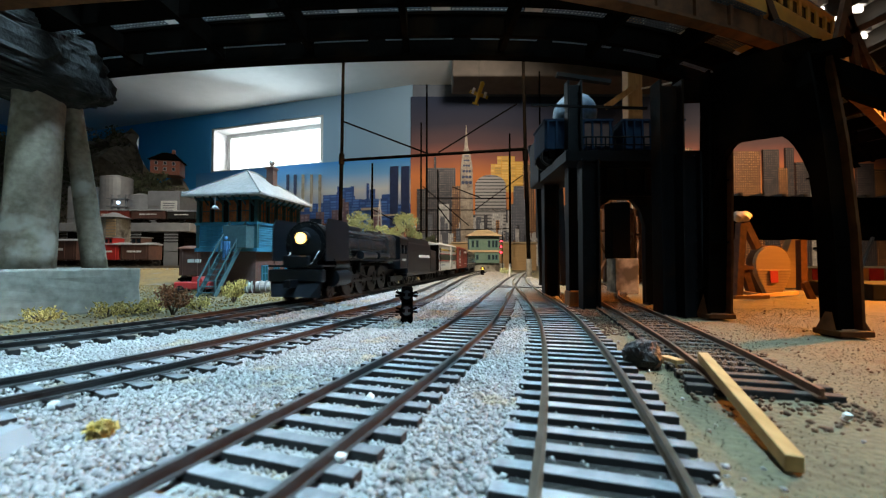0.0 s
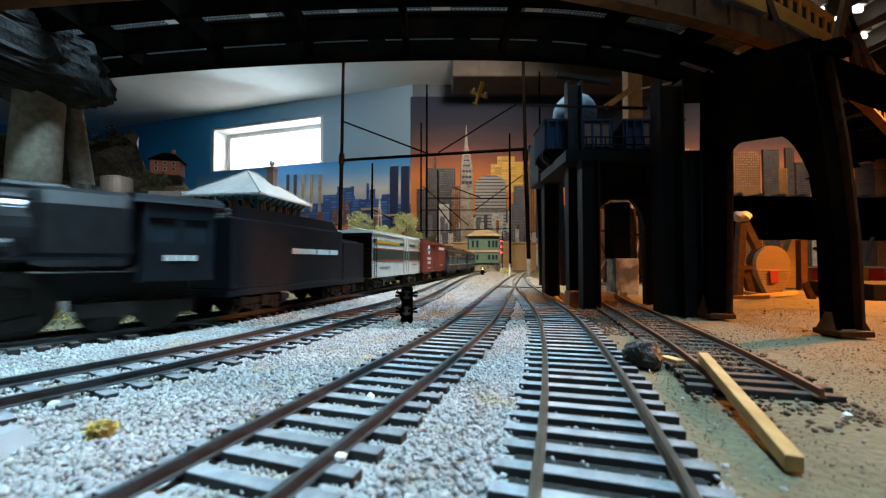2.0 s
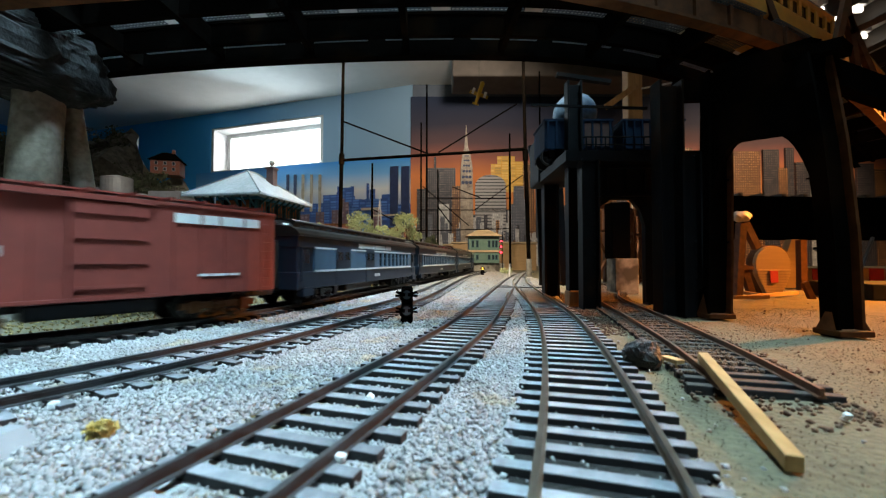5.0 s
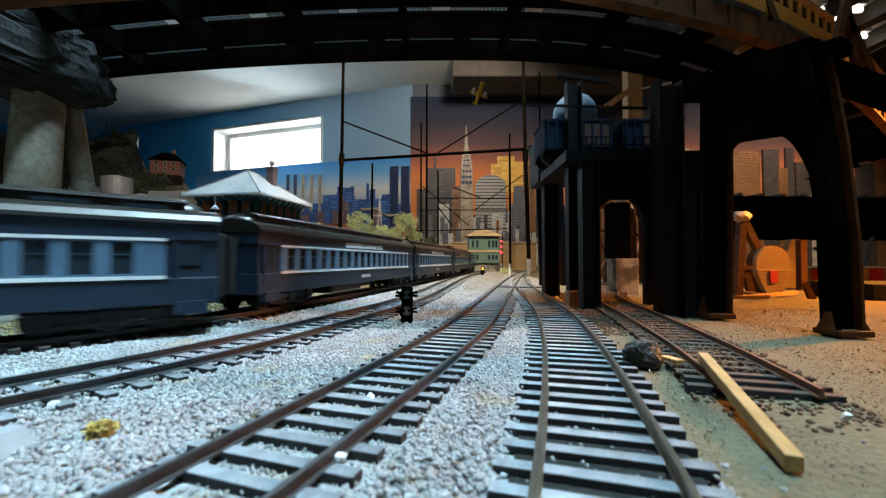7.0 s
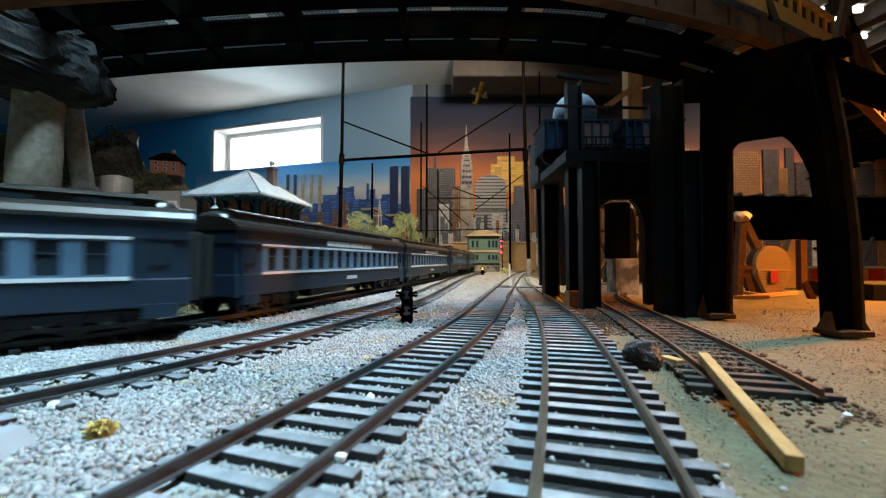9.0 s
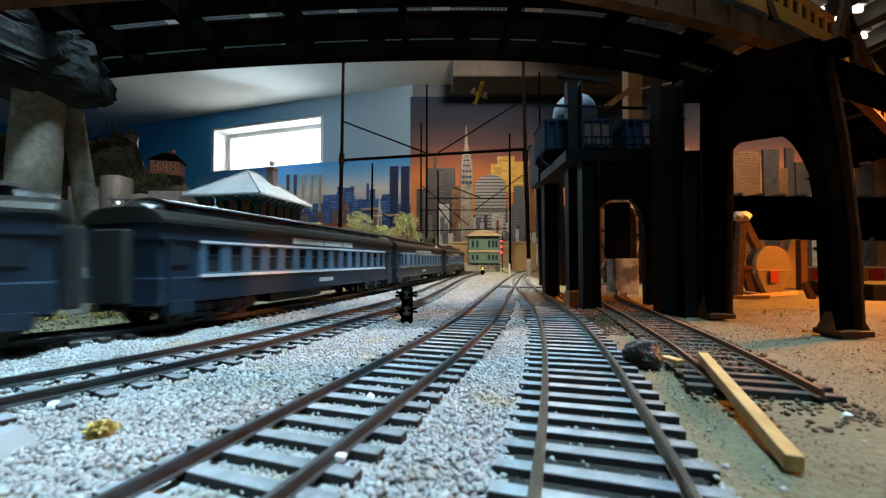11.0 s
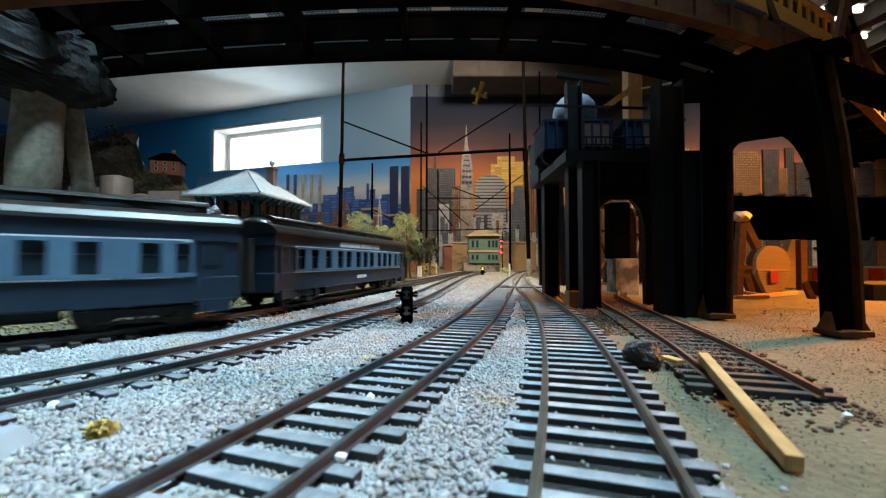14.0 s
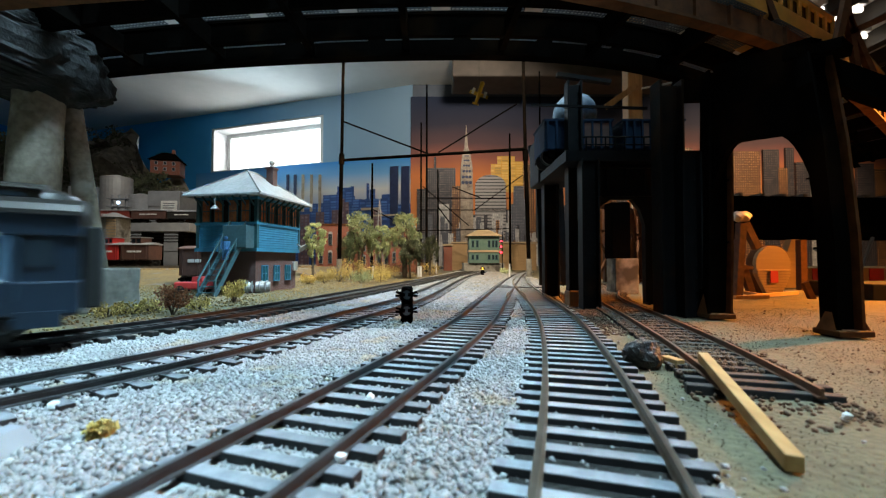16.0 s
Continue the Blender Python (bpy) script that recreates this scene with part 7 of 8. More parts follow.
# the tall spire with stepped crown arches
bm = B()
d = YB
sx = lambda px: (px - 784) / 720 * d
sz = lambda py: 0.0265 + (462 - py) / 720 * d
prism(bm, [(sx(815), sz(475)), (sx(815), sz(300)), (sx(818), sz(275)), (sx(822), sz(262)), (sx(825), sz(222)), (sx(828), sz(262)), (sx(832), sz(275)), (sx(836), sz(300)), (sx(838), sz(475))], YB - 0.0360, YB - 0.0062)
part("printed_spire", bm, "spire_print", post2, "silver spire with stepped arches")
bm = B()
for k, py in enumerate((325, 315, 305, 295, 286, 278)):
    w = 10.5 - k * 1.2
    for q in range(-1, 2):
        cyl(bm, (sx(825.5 + q * w * 0.62), YB - 0.0368, sz(py)), (sx(825.5 + q * w * 0.62), YB - 0.0358, sz(py)), w * 0.30 / 720 * d, n=10)
part("printed_arches", bm, "navy_print", post2)

# daytime plant poster on the slanting wall
post1 = thing("factory_poster", "printed blue steelworks panorama under the window", "poster")
pm = Matrix.Translation((*WR, 0)) @ Matrix.Rotation(radians(wrot), 4, "Z")


def on_wall(px):
    """The distance along the slanting wall, from its near end, seen in that direction."""
    k = (px - 784) / 720
    y = (WR.y - along.y / along.x * WR.x) / (1 - k * along.y / along.x)
    return -(Vector((k * y, y)) - WR).length, y


def wall_box(px0, px1, y0, y1, off, mt, name):
    (a, ya), (b, yb) = on_wall(px0), on_wall(px1)
    ym = (ya + yb) / 2
    z0, z1 = 0.0265 + (462 - y1) / 720 * ym, 0.0265 + (462 - y0) / 720 * ym
    bm = B()
    box(bm, ((a + b) / 2, -off / 2, (z0 + z1) / 2), (b - a, off, z1 - z0))
    bm.transform(pm)
    part(name, bm, mt, post1)


wall_box(345, 728, 292, 470, 0.003, "daytime_sky_print", "sky_sheet")
for i, (a, b, c) in enumerate(((450, 520, 378), (505, 560, 366), (545, 585, 360), (572, 600, 345), (596, 612, 340), (612, 640, 362), (606, 622, 332), (640, 692, 352), (655, 664, 335), (676, 690, 344), (690, 728, 362), (350, 460, 384), (520, 535, 352))):
    wall_box(a, b, c, 470, 0.0045 + i * 0.0004, "plant_blue", "printed_plant")
for i, (a, b, c) in enumerate(((588, 606, 372), (606, 618, 350), (658, 676, 372), (700, 724, 380), (530, 548, 380), (560, 574, 376), (470, 500, 388))):
    wall_box(a, b, c, 470, 0.0100 + i * 0.0002, "plant_brick", "printed_brick_block")
for i, (a, b, c, d2) in enumerate(((598, 604, 330, 345), (604, 611, 335, 352), (611, 619, 341, 358), (619, 628, 347, 364), (628, 640, 353, 370), (640, 672, 368, 372), (660, 700, 380, 383), (622, 626, 330, 352), (650, 653, 325, 360))):
    wall_box(a, b, c, d2, 0.0118 + i * 0.0002, "cream_print" if i in (5, 6) else "plant_blue", "printed_conveyor")
for i, px in enumerate((509, 522, 536, 551, 566)):
    wall_box(px - 2, px + 2, 309, 375, 0.010, "cream_print" if i > 1 else "navy_print", "printed_chimney")
for px in (698, 718):
    wall_box(px - 7, px + 7, 294, 400, 0.011, "navy_print", "printed_chimney")

# ---- the hanging toy plane ----
def plane():
    c = Vector((0.1169, 1.3000, 0.5688))
    t = thing("toy_airplane", "yellow toy airplane hanging on a thread", "toy airplane", Matrix.Translation(c) @ Matrix.Rotation(radians(20), 4, "Y") @ Matrix.Rotation(radians(20), 4, "X"))
    bm = B()
    cyl(bm, (0, 0, -0.036), (0, 0, 0.030), 0.0045, 0.0075, 12)
    ball(bm, (0, 0, 0.030), 0.0075, 2)
    part("fuselage", bm, "yellow", t)
    bm = B()
    box(bm, (0, 0.004, -0.004), (0.062, 0.0025, 0.011), bevel=0.001)
    box(bm, (0, 0.004, -0.034), (0.022, 0.002, 0.006), bevel=0.0006)
    part("wings", bm, "yellow", t)
    for s in (-1, 1):
        bm = B()
        cyl(bm, (s * 0.020, 0.002, -0.008), (s * 0.020, 0.002, 0.010), 0.0042, 0.0046, 10)
        part("engine", bm, "white", t)
    bm = B()
    cyl(bm, c, (c.x, c.y, CEIL), 0.0005, n=5)
    bm.transform(t.matrix_basis.inverted())
    part("thread", bm, "dark", t)


plane()


# ---- yard, bluff and industry on the far side ----
def terrace():
    bm = B()
    lo = [bm.verts.new(v) for v in ((-2.2, 0.44, -0.004), (-0.20, 0.44, -0.004), (-0.16, 0.80, -0.004), (-0.16, 1.3, -0.004), (-2.2, 1.3, -0.004))]
    hi = [bm.verts.new(v) for v in ((-2.2, 0.56, 0.0145), (-0.27, 0.56, 0.0145), (-0.22, 0.84, 0.0145), (-0.22, 1.28, 0.0145), (-2.2, 1.28, 0.0145))]
    bm.faces.new(hi)
    for i in range(5):
        j = (i + 1) % 5
        bm.faces.new((lo[i], lo[j], hi[j], hi[i]))
    solid("yard_terrace", bm, "ground_straw", "raised straw-coloured yard terrace", "ground", kind="structure")


M["ground_straw"] = mat("straw_ground_cover", (0.20, 0.15, 0.06), (0.10, 0.085, 0.05), 0.004, 0.95, bump=0.6, depth=0.001, wear=(0.16, 0.15, 0.13), coarse=0.03)
terrace()
for k, (y, label) in enumerate(((0.60, "silvery yard track along the straw bank"), (0.655, "silvery yard track under the freight cars"), (0.71, "silvery yard track below the shelf line"))):
    t = thing("background_track", label, "railway track", group="yard tracks")
    for o in (-GAUGE / 2, GAUGE / 2):
        bm = B()
        box(bm, (-1.05, y + o, 0.0170), (1.5 + 0.05 * k, 0.0010, 0.0022))
        part("rail", bm, "rail", t)
    bm = B()
    for i in range(100):
        box(bm, (-0.33 - i * 0.0145, y, 0.0150), (0.004, 0.03, 0.0016))
    tagged(part("ties", bm, "tie", t), kind="stuff")


def freight(px0, px1, d, z, h, body, label, cupola=False, roof=True):
    x0, x1 = (px0 - 784) / 720 * d, (px1 - 784) / 720 * d
    L = x1 - x0
    t = thing("caboose" if cupola else "freight_car", label, "freight car", Matrix.Translation(((x0 + x1) / 2, d, z)), group="parked freight cars")
    bm = B()
    box(bm, (0, 0, 0.010 + h / 2), (L, 0.031, h), bevel=0.0006)
    part("body", bm, body, t)
    bm = B()
    roof_prism(bm, L + 0.004, 0.016, 0.010 + h, [(0.017, 0), (0.016, 0.0012), (0, 0.004)])
    part("roof", bm, "grey" if roof else body, t)
    for k in range(max(3, int(L / 0.012))):
        bm = B()
        box(bm, (-L / 2 + 0.004 + k * (L - 0.008) / max(2, int(L / 0.012) - 1), -0.0158, 0.010 + h / 2), (0.0010, 0.0008, h * 0.96))
        part("side_rib", bm, body, t)
    bars(t, "lettering", 0, -1, 0.010 + h * 0.55, L * 0.5, h * 0.12, (3, 2, 3), y=0.0163)
    if cupola:
        bm = B()
        box(bm, (0, 0, 0.0155 + h), (L * 0.34, 0.024, 0.011), bevel=0.0006)
        cp = part("cupola", bm, body, t)
        bm = B()
        box(bm, (0, 0, 0.0217 + h), (L * 0.40, 0.028, 0.0012))
        part("cupola_roof", bm, "grey", cp)
        bm = B()
        for sx in (-1, 1):
            box(bm, (sx * L * 0.09, -0.0122, 0.0160 + h), (L * 0.1, 0.0008, 0.006))
        part("panes", bm, "glass", cp)
    truck(t, L / 2 - 0.010, 2, "steel", 0.014)
    truck(t, -L / 2 + 0.010, 2, "steel", 0.014)


freight(183, 222, 0.655, 0.0181, 0.024, "red", "bright red caboose on the yard track", True)
freight(226, 275, 0.655, 0.0181, 0.024, "brown_car", "weathered maroon caboose on the yard track", True)
freight(60, 150, 0.655, 0.0181, 0.030, "brown_car", "maroon boxcar with a white band")
freight(100, 180, 0.71, 0.0181, 0.030, "boxcar", "red freight car on the third track")
freight(332, 395, 0.47, 0.0, 0.030, "brown_car", "maroon slatted stock car behind the tower", roof=False)


def shelf():
    d = 0.86
    x0, x1 = -1.25, -0.5184
    zt, zb = 0.1043, 0.0863
    t = thing("elevated_shelf_line", "dark grey steel trestle line along the bluff", "viaduct")
    bm = B()
    box(bm, ((x0 + x1) / 2, d, (zt + zb) / 2), (x1 - x0, 0.06, zt - zb), bevel=0.001)
    part("deck", bm, "grey", t)
    for k in range(4):
        bm = B()
        box(bm, ((x0 + x1) / 2, d - 0.031, zb - 0.003 - k * 0.006), (x1 - x0, 0.003, 0.0022))
        part("girder_line", bm, "steel", t)
    for k in range(10):
        bm = B()
        x = x0 + 0.03 + (x1 - x0 - 0.05) * k / 9
        box(bm, (x, d, zb / 2 + 0.007), (0.012, 0.05, zb - 0.0145))
        part("trestle_leg", bm, "steel", t)
    return d, zt


sd, szt = shelf()
freight(240, 300, sd, szt, 0.017, "brown_car", "maroon boxcar on the shelf line")
freight(303, 352, sd, szt, 0.015, "dark", "black gondola on the shelf line")
freight(150, 236, sd, szt, 0.017, "boxcar", "red boxcar on the shelf line")


def industry():
    for px0, px1, y0, d, shape, mt, label in ((168, 216, 312, 0.98, "round", "silver", "tall pale grey storage silo"), (214, 262, 346, 0.98, "round", "grey", "short grey storage tank"), (262, 318, 338, 0.97, "box", "grey", "grey sheet-metal factory with a sign"), (120, 166, 330, 0.99, "box", "grey", "plain grey corrugated warehouse beside the silo")):
        x0, x1 = (px0 - 784) / 720 * d, (px1 - 784) / 720 * d
        z1 = 0.0265 + (462 - y0) / 720 * d
        t = thing("factory_building" if shape == "box" else "storage_silo", label, "building" if shape == "box" else "silo", Matrix.Translation(((x0 + x1) / 2, d, 0.0145)))
        w, h = x1 - x0, z1 - 0.0145
        bm = B()
        if shape == "box":
            box(bm, (0, 0.03, h / 2), (w, 0.07, h), bevel=0.001)
        else:
            cyl(bm, (0, 0.02, 0), (0, 0.02, h), w / 2, n=28)
            cyl(bm, (0, 0.02, h), (0, 0.02, h + w * 0.12), w / 2, w * 0.08, n=28)
        part("shell", bm, mt, t)
        for k in range(4):
            bm = B()
            if shape == "box":
                box(bm, (0, -0.0058, h * (0.2 + 0.2 * k)), (w, 0.0016, 0.0012))
            else:
                cyl(bm, (0, 0.02, h * (0.2 + 0.2 * k)), (0, 0.02, h * (0.2 + 0.2 * k) + 0.0015), w / 2 + 0.0008, n=28)
            part("seam_band", bm, mt, t)
        if shape == "box":
            bm = B()
            box(bm, (w * 0.18, -0.0060, h * 0.8), (w * 0.5, 0.002, h * 0.13))
            part("sign", bm, "white", t, "pale sign panel")
            for k in range(3):
                bm = B()
                box(bm, (w * 0.18, -0.0073, h * (0.77 + 0.03 * k)), (w * 0.36, 0.0008, h * 0.012))
                part("lettering", bm, "grey", t)
    # pipework tower
    d = 0.93
    t = thing("process_tower", "grey pipework tower with a blue-white lamp", "tower")
    for px in (196, 208, 222):
        x = (px - 784) / 720 * d
        bm = B()
        cyl(bm, (x, d, 0.0145), (x, d, 0.1782), 0.0028, n=10)
        part("pipe", bm, "grey", t)
    for py in (352, 366, 380):
        bm = B()
        z = 0.0265 + (462 - py) / 720 * d
        box(bm, (-0.7427, d, z), (0.044, 0.02, 0.0022))
        part("platform", bm, "grey", t)
    bm = B()
    ball(bm, (-0.7359, 0.9180, 0.1583), 0.0034, 2)
    part("lamp_globe", bm, "bulb_blue", t)
    # slatted hut
    x, y, z = (-0.6149, 0.7600, 0.1069)
    t = thing("water_tower_hut", "grey slatted yard hut with a low pointed roof", "hut", Matrix.Translation((x, y, 0.0145)))
    w, h = 0.034, z - 0.0145
    bm = B()
    box(bm, (0, 0, h / 2), (w, w, h))
    part("wall", bm, "concrete", t)
    for k in range(12):
        bm = B()
        box(bm, (w * 0.22, -w / 2 - 0.0006, 0.030 + k * 0.0052), (w * 0.5, 0.0014, 0.0036))
        part("slat", bm, "roof_tan", t)
    bm = B()
    bmesh.ops.create_cone(bm, cap_ends=True, segments=8, radius1=w * 0.78, radius2=0.004, depth=0.010, matrix=Matrix.Translation((0, 0, h + 0.005)))
    part("roof", bm, "grey", t)


industry()


def bluff():
    random.seed(31)
    bm = B()
    nx, nz = 60, 26
    g = []
    for j in range(nz + 1):
        row = []
        for i in range(nx + 1):
            u, v = i / nx, j / nz
            x = -2.35 + 1.32 * u
            ztop = (0.53 + 0.04 * math.sin(9 * u) + 0.06 * noise.noise((u * 9, 0, 0))) * min(1, (1 - u) * 4.5 + 0.2)
            z = ztop * v
            y = 1.30 + 0.34 * v + 0.08 * noise.noise((u * 12, v * 7, 2)) + 0.035 * noise.noise((u * 40, v * 24, 5))
            row.append(bm.verts.new((x, y, z - 0.004)))
        g.append(row)
    for j in range(nz):
        for i in range(nx):
            bm.faces.new((g[j][i], g[j][i + 1], g[j + 1][i + 1], g[j + 1][i]))
    back = [bm.verts.new((v.co.x - 0.03, v.co.y + 0.02, -0.004)) for v in g[-1]]
    for i in range(nx):
        bm.faces.new((g[-1][i], g[-1][i + 1], back[i + 1], back[i]))
    solid("rock_bluff", bm, "rock", "dark craggy plaster bluff with shrubs", "cliff")
    cr = B()
    for k in range(260):
        u = random.random()
        v = random.random() ** 0.6
        x = -2.3 + 1.24 * u
        ztop = 0.53 * min(1, (1 - u) * 4.5 + 0.2)
        leaves(cr, (x, 1.28 + 0.34 * v, ztop * v + 0.008), random.uniform(0.02, 0.045), 45, 0.0058)
    tagged(solid("bluff_shrubs", cr, "leaf_dark", "dark olive shrubs covering the bluff", "shrubs"), kind="stuff")
    x, y, z = (-0.8163, 1.2000, 0.2812)
    t = thing("hill_house", "dark red brick house with a gable roof on the bluff", "house", Matrix.Translation((x, y, z)) @ Matrix.Rotation(radians(18), 4, "Z"))
    bm = B()
    box(bm, (0, 0, 0.018), (0.074, 0.055, 0.044))
    part("wall", bm, "brick_far", t)
    bm = B()
    v = [bm.verts.new(c) for c in ((-0.042, -0.034, 0.038), (0.042, -0.034, 0.038), (0.042, 0.034, 0.038), (-0.042, 0.034, 0.038), (-0.016, 0, 0.066), (0.016, 0, 0.066))]
    for f in ((0, 1, 5, 4), (1, 2, 5), (2, 3, 4, 5), (3, 0, 4), (0, 3, 2, 1)):
        bm.faces.new([v[i] for i in f])
    part("roof", bm, "steel", t, "dark gable roof")
    bm = B()
    box(bm, (0.014, 0.0, 0.066), (0.008, 0.008, 0.018))
    part("chimney", bm, "brick_far", t)
    for xx in (-0.022, 0.0, 0.022):
        for zz in (0.012, 0.029):
            bm = B()
            box(bm, (xx, -0.0280, zz), (0.008, 0.0014, 0.010))
            wd = part("window", bm, "grey", t)
            bm = B()
            box(bm, (xx, -0.0290, zz), (0.0056, 0.0010, 0.0076))
            part("pane", bm, "glass", wd)
    # ledge that carries the house
    bm = B()
    g2 = ball(bm, (0, 0, 0), 1.0, 3)
    for vv in g2:
        vv.co = Vector((vv.co.x * 0.062, vv.co.y * 0.055 + 0.02, vv.co.z * (z / 2 + 0.004)))
        vv.co *= 1 + 0.14 * noise.noise(vv.co * 22)
    solid("rock_ledge", bm, "rock", "rocky shrub-covered ledge under the hill house", "rock", Matrix.Translation((x - 0.01, y + 0.03, z / 2 - 0.004)))
    cr = B()
    for k in range(60):
        leaves(cr, (x + random.uniform(-0.07, 0.065), y - 0.05 + random.uniform(-0.02, 0.02), z * random.uniform(0.45, 0.95)), random.uniform(0.014, 0.026), 50, 0.0040)
    tagged(solid("ledge_shrubs", cr, "leaf_dark", "dark shrubs hanging on the ledge", "shrubs"), kind="stuff")


bluff()


# ---- things on the warm-lit side ----
def fascia():
    t = thing("plate_girder_bridge", "long black plate girder bridge on rusty posts", "bridge")
    p, q = Vector((0.3936, 0.56, 0)), Vector((1.35, 0.64, 0))
    zt, zb = 0.1139, 0.0576
    for z0, z1, w, nm in ((zb, zt, 0.004, "girder"), (zt, zt + 0.002, 0.010, "top_flange"), (zb - 0.002, zb, 0.010, "bottom_flange")):
        bm = B()
        beam(bm, p + Vector((0, 0, (z0 + z1) / 2)), q + Vector((0, 0, (z0 + z1) / 2)), w, z1 - z0)
        part(nm, bm, "steel", t)
    for k in range(24):
        c = p.lerp(q, (k + 0.5) / 24)
        bm = B()
        box(bm, (c.x, c.y - 0.003, (zt + zb) / 2), (0.002, 0.004, zt - zb))
        part("stiffener", bm, "steel", t)
    for k in range(30):
        c = p.lerp(q, (k + 0.5) / 30)
        bm = B()
        box(bm, (c.x, c.y + 0.02, zt + 0.004), (0.006, 0.05, 0.004))
        part("tie", bm, "tie_brown", t)
    for k in (0.0, 0.22, 0.55, 1.0):
        c = p.lerp(q, k)
        bm = B()
        box(bm, (c.x, c.y + 0.03, zb / 2 - 0.003), (0.010, 0.012, zb))
        part("support", bm, "rust_and_lit_steel", t)


fascia()


def cutout(x, y, w, h, label, red=True):
    """A round-headed wooden building front with clapboard lines."""
    t = thing("cutout_building_front", label, "building front", Matrix.Translation((x, y, -0.001)), group="building fronts")
    pts = []
    for k in range(13):
        a = math.pi * k / 12
        pts.append((w / 2 * math.cos(a), h - w / 2 + w / 2 * math.sin(a)))
    pts += [(-w * 0.5, h * 0.42), (-w * 0.22, 0.0), (w * 0.22, 0.0), (w * 0.5, h * 0.42)]
    bm = B()
    prism(bm, pts, -0.002, 0.002)
    part("front", bm, "ply", t, "pale plywood front")
    bm = B()
    prism(bm, [(p[0] * 1.06 + 0.003, p[1] * 1.02) for p in pts], 0.0025, 0.012)
    part("backing", bm, "rust_and_lit_steel", t)
    for k in range(9):
        z = h * (0.05 + 0.055 * k)
        ww = w * min(0.96, 0.44 + 1.25 * z / h)
        bm = B()
        box(bm, (0, -0.0024, z), (ww, 0.0010, h * 0.038))
        part("clapboard", bm, "orange_box", t)
    if red:
        bm = B()
        box(bm, (-w * 0.02, -0.0032, h * 0.36), (w * 0.22, 0.0008, h * 0.24))
        part("door", bm, "red", t, "red door patch")


cutout(0.2744, 0.34, 0.0285, 0.0400, "round-headed plywood building front with tan clapboards")


def shed(px0, px1, y0, y1, d, label):
    x0, x1 = (px0 - 784) / 720 * d, (px1 - 784) / 720 * d
    z0, z1 = 0.0265 + (462 - y1) / 720 * d, 0.0265 + (462 - y0) / 720 * d
    t = thing("clapboard_shed", label, "shed", group="clapboard sheds")
    bm = B()
    box(bm, ((x0 + x1) / 2, d + 0.02, z1 / 2 - 0.001), (x1 - x0, 0.04, z1 + 0.001))
    part("wall", bm, "orange_box", t)
    for k in range(10):
        bm = B()
        box(bm, ((x0 + x1) / 2, d - 0.0005, z1 * (0.06 + 0.095 * k)), (x1 - x0, 0.0014, z1 * 0.07))
        part("clapboard", bm, "orange_box", t)
    bm = B()
    box(bm, (x0 + (x1 - x0) * 0.4, d - 0.0016, z1 * 0.66), ((x1 - x0) * 0.28, 0.0012, z1 * 0.6))
    part("door", bm, "red", t, "red door")


shed(1424, 1466, 474, 500, 0.42, "low tan clapboard shed with a red door")
shed(1512, 1600, 474, 500, 0.40, "long tan clapboard shed with a red door")
bm = B()
box(bm, (0.3400, 0.31, 0.0045), (0.0792, 0.05, 0.0115), bevel=0.0008)
solid("black_plinth", bm, "dark", "low black plinth on the tan ground", "plinth")
t = thing("trestle_stand", "amber-lit wooden A-frame with dark edges", "stand")
for p, q, w in (((0.2352, 0.3200, 0.0563), (0.2304, 0.3200, -0.0045), 0.006), ((0.2379, 0.3200, 0.0563), (0.2472, 0.3200, 0.0363), 0.005), ((0.2354, 0.3200, 0.0229), (0.2437, 0.3200, -0.0045), 0.004), ((0.2345, 0.3200, 0.0212), (0.2424, 0.3200, 0.0212), 0.003)):
    bm = B()
    beam(bm, p, q, 0.005, w)
    part("timber", bm, "rust_and_lit_steel", t)
bm = B()
g = ball(bm, (0.2353, 0.3200, 0.0612), 0.0060, 3, (1.2, 0.9, 0.7))
c0 = Vector((0.2353, 0.3200, 0.0612))
for v in g:
    v.co = c0 + (v.co - c0) * (1 + 0.35 * noise.noise(v.co * 300))
part("wrapped_cap", bm, "cream_print", t, "crumpled pale paper cap")
bm = B()
prism(bm, [(0.3356, 0), (0.3533, 0), (0.3511, 0.0476), (0.3433, 0.0476), (0.3389, 0.0359)], 0.400, 0.408)
solid("plywood_offcut", bm, "ply", "leaning plywood offcut in warm light", "plywood")
timber((0.3438, 0.3900, 0.0466), (0.3434, 0.3900, -0.0102), 0.006, 0.006, "rust_and_lit_steel", "dark brown timber strut")
timber((0.2661, 0.3000, 0.0107), (0.2724, 0.3000, -0.0038), 0.003, 0.004, "rust_and_lit_steel", "short rusty strut on the ground")
timber((0.2955, 0.4200, 0.0510), (0.2910, 0.4200, 0.0015), 0.004, 0.004, "cream_print", "pale upright strip of wood", "wood_strip", "wood")
timber((0.7417, 0.75, -0.002), (0.7396, 0.75, 0.2681), 0.013, 0.013, "cream_print", "pale upright timber in warm light", "wood_strip", "wood")
for i, (p, q) in enumerate((((0.2193, 0.2901), (0.2766, 0.3190)), ((0.2424, 0.3418), (0.2324, 0.2992)), ((0.2012, 0.2816), (0.2246, 0.2816)))):
    timber((*p, 0.0012), (*q, 0.0016), 0.0028, 0.0024, "pine_v", "loose strip of pale wood on the ground", "wood_strip", "wood")
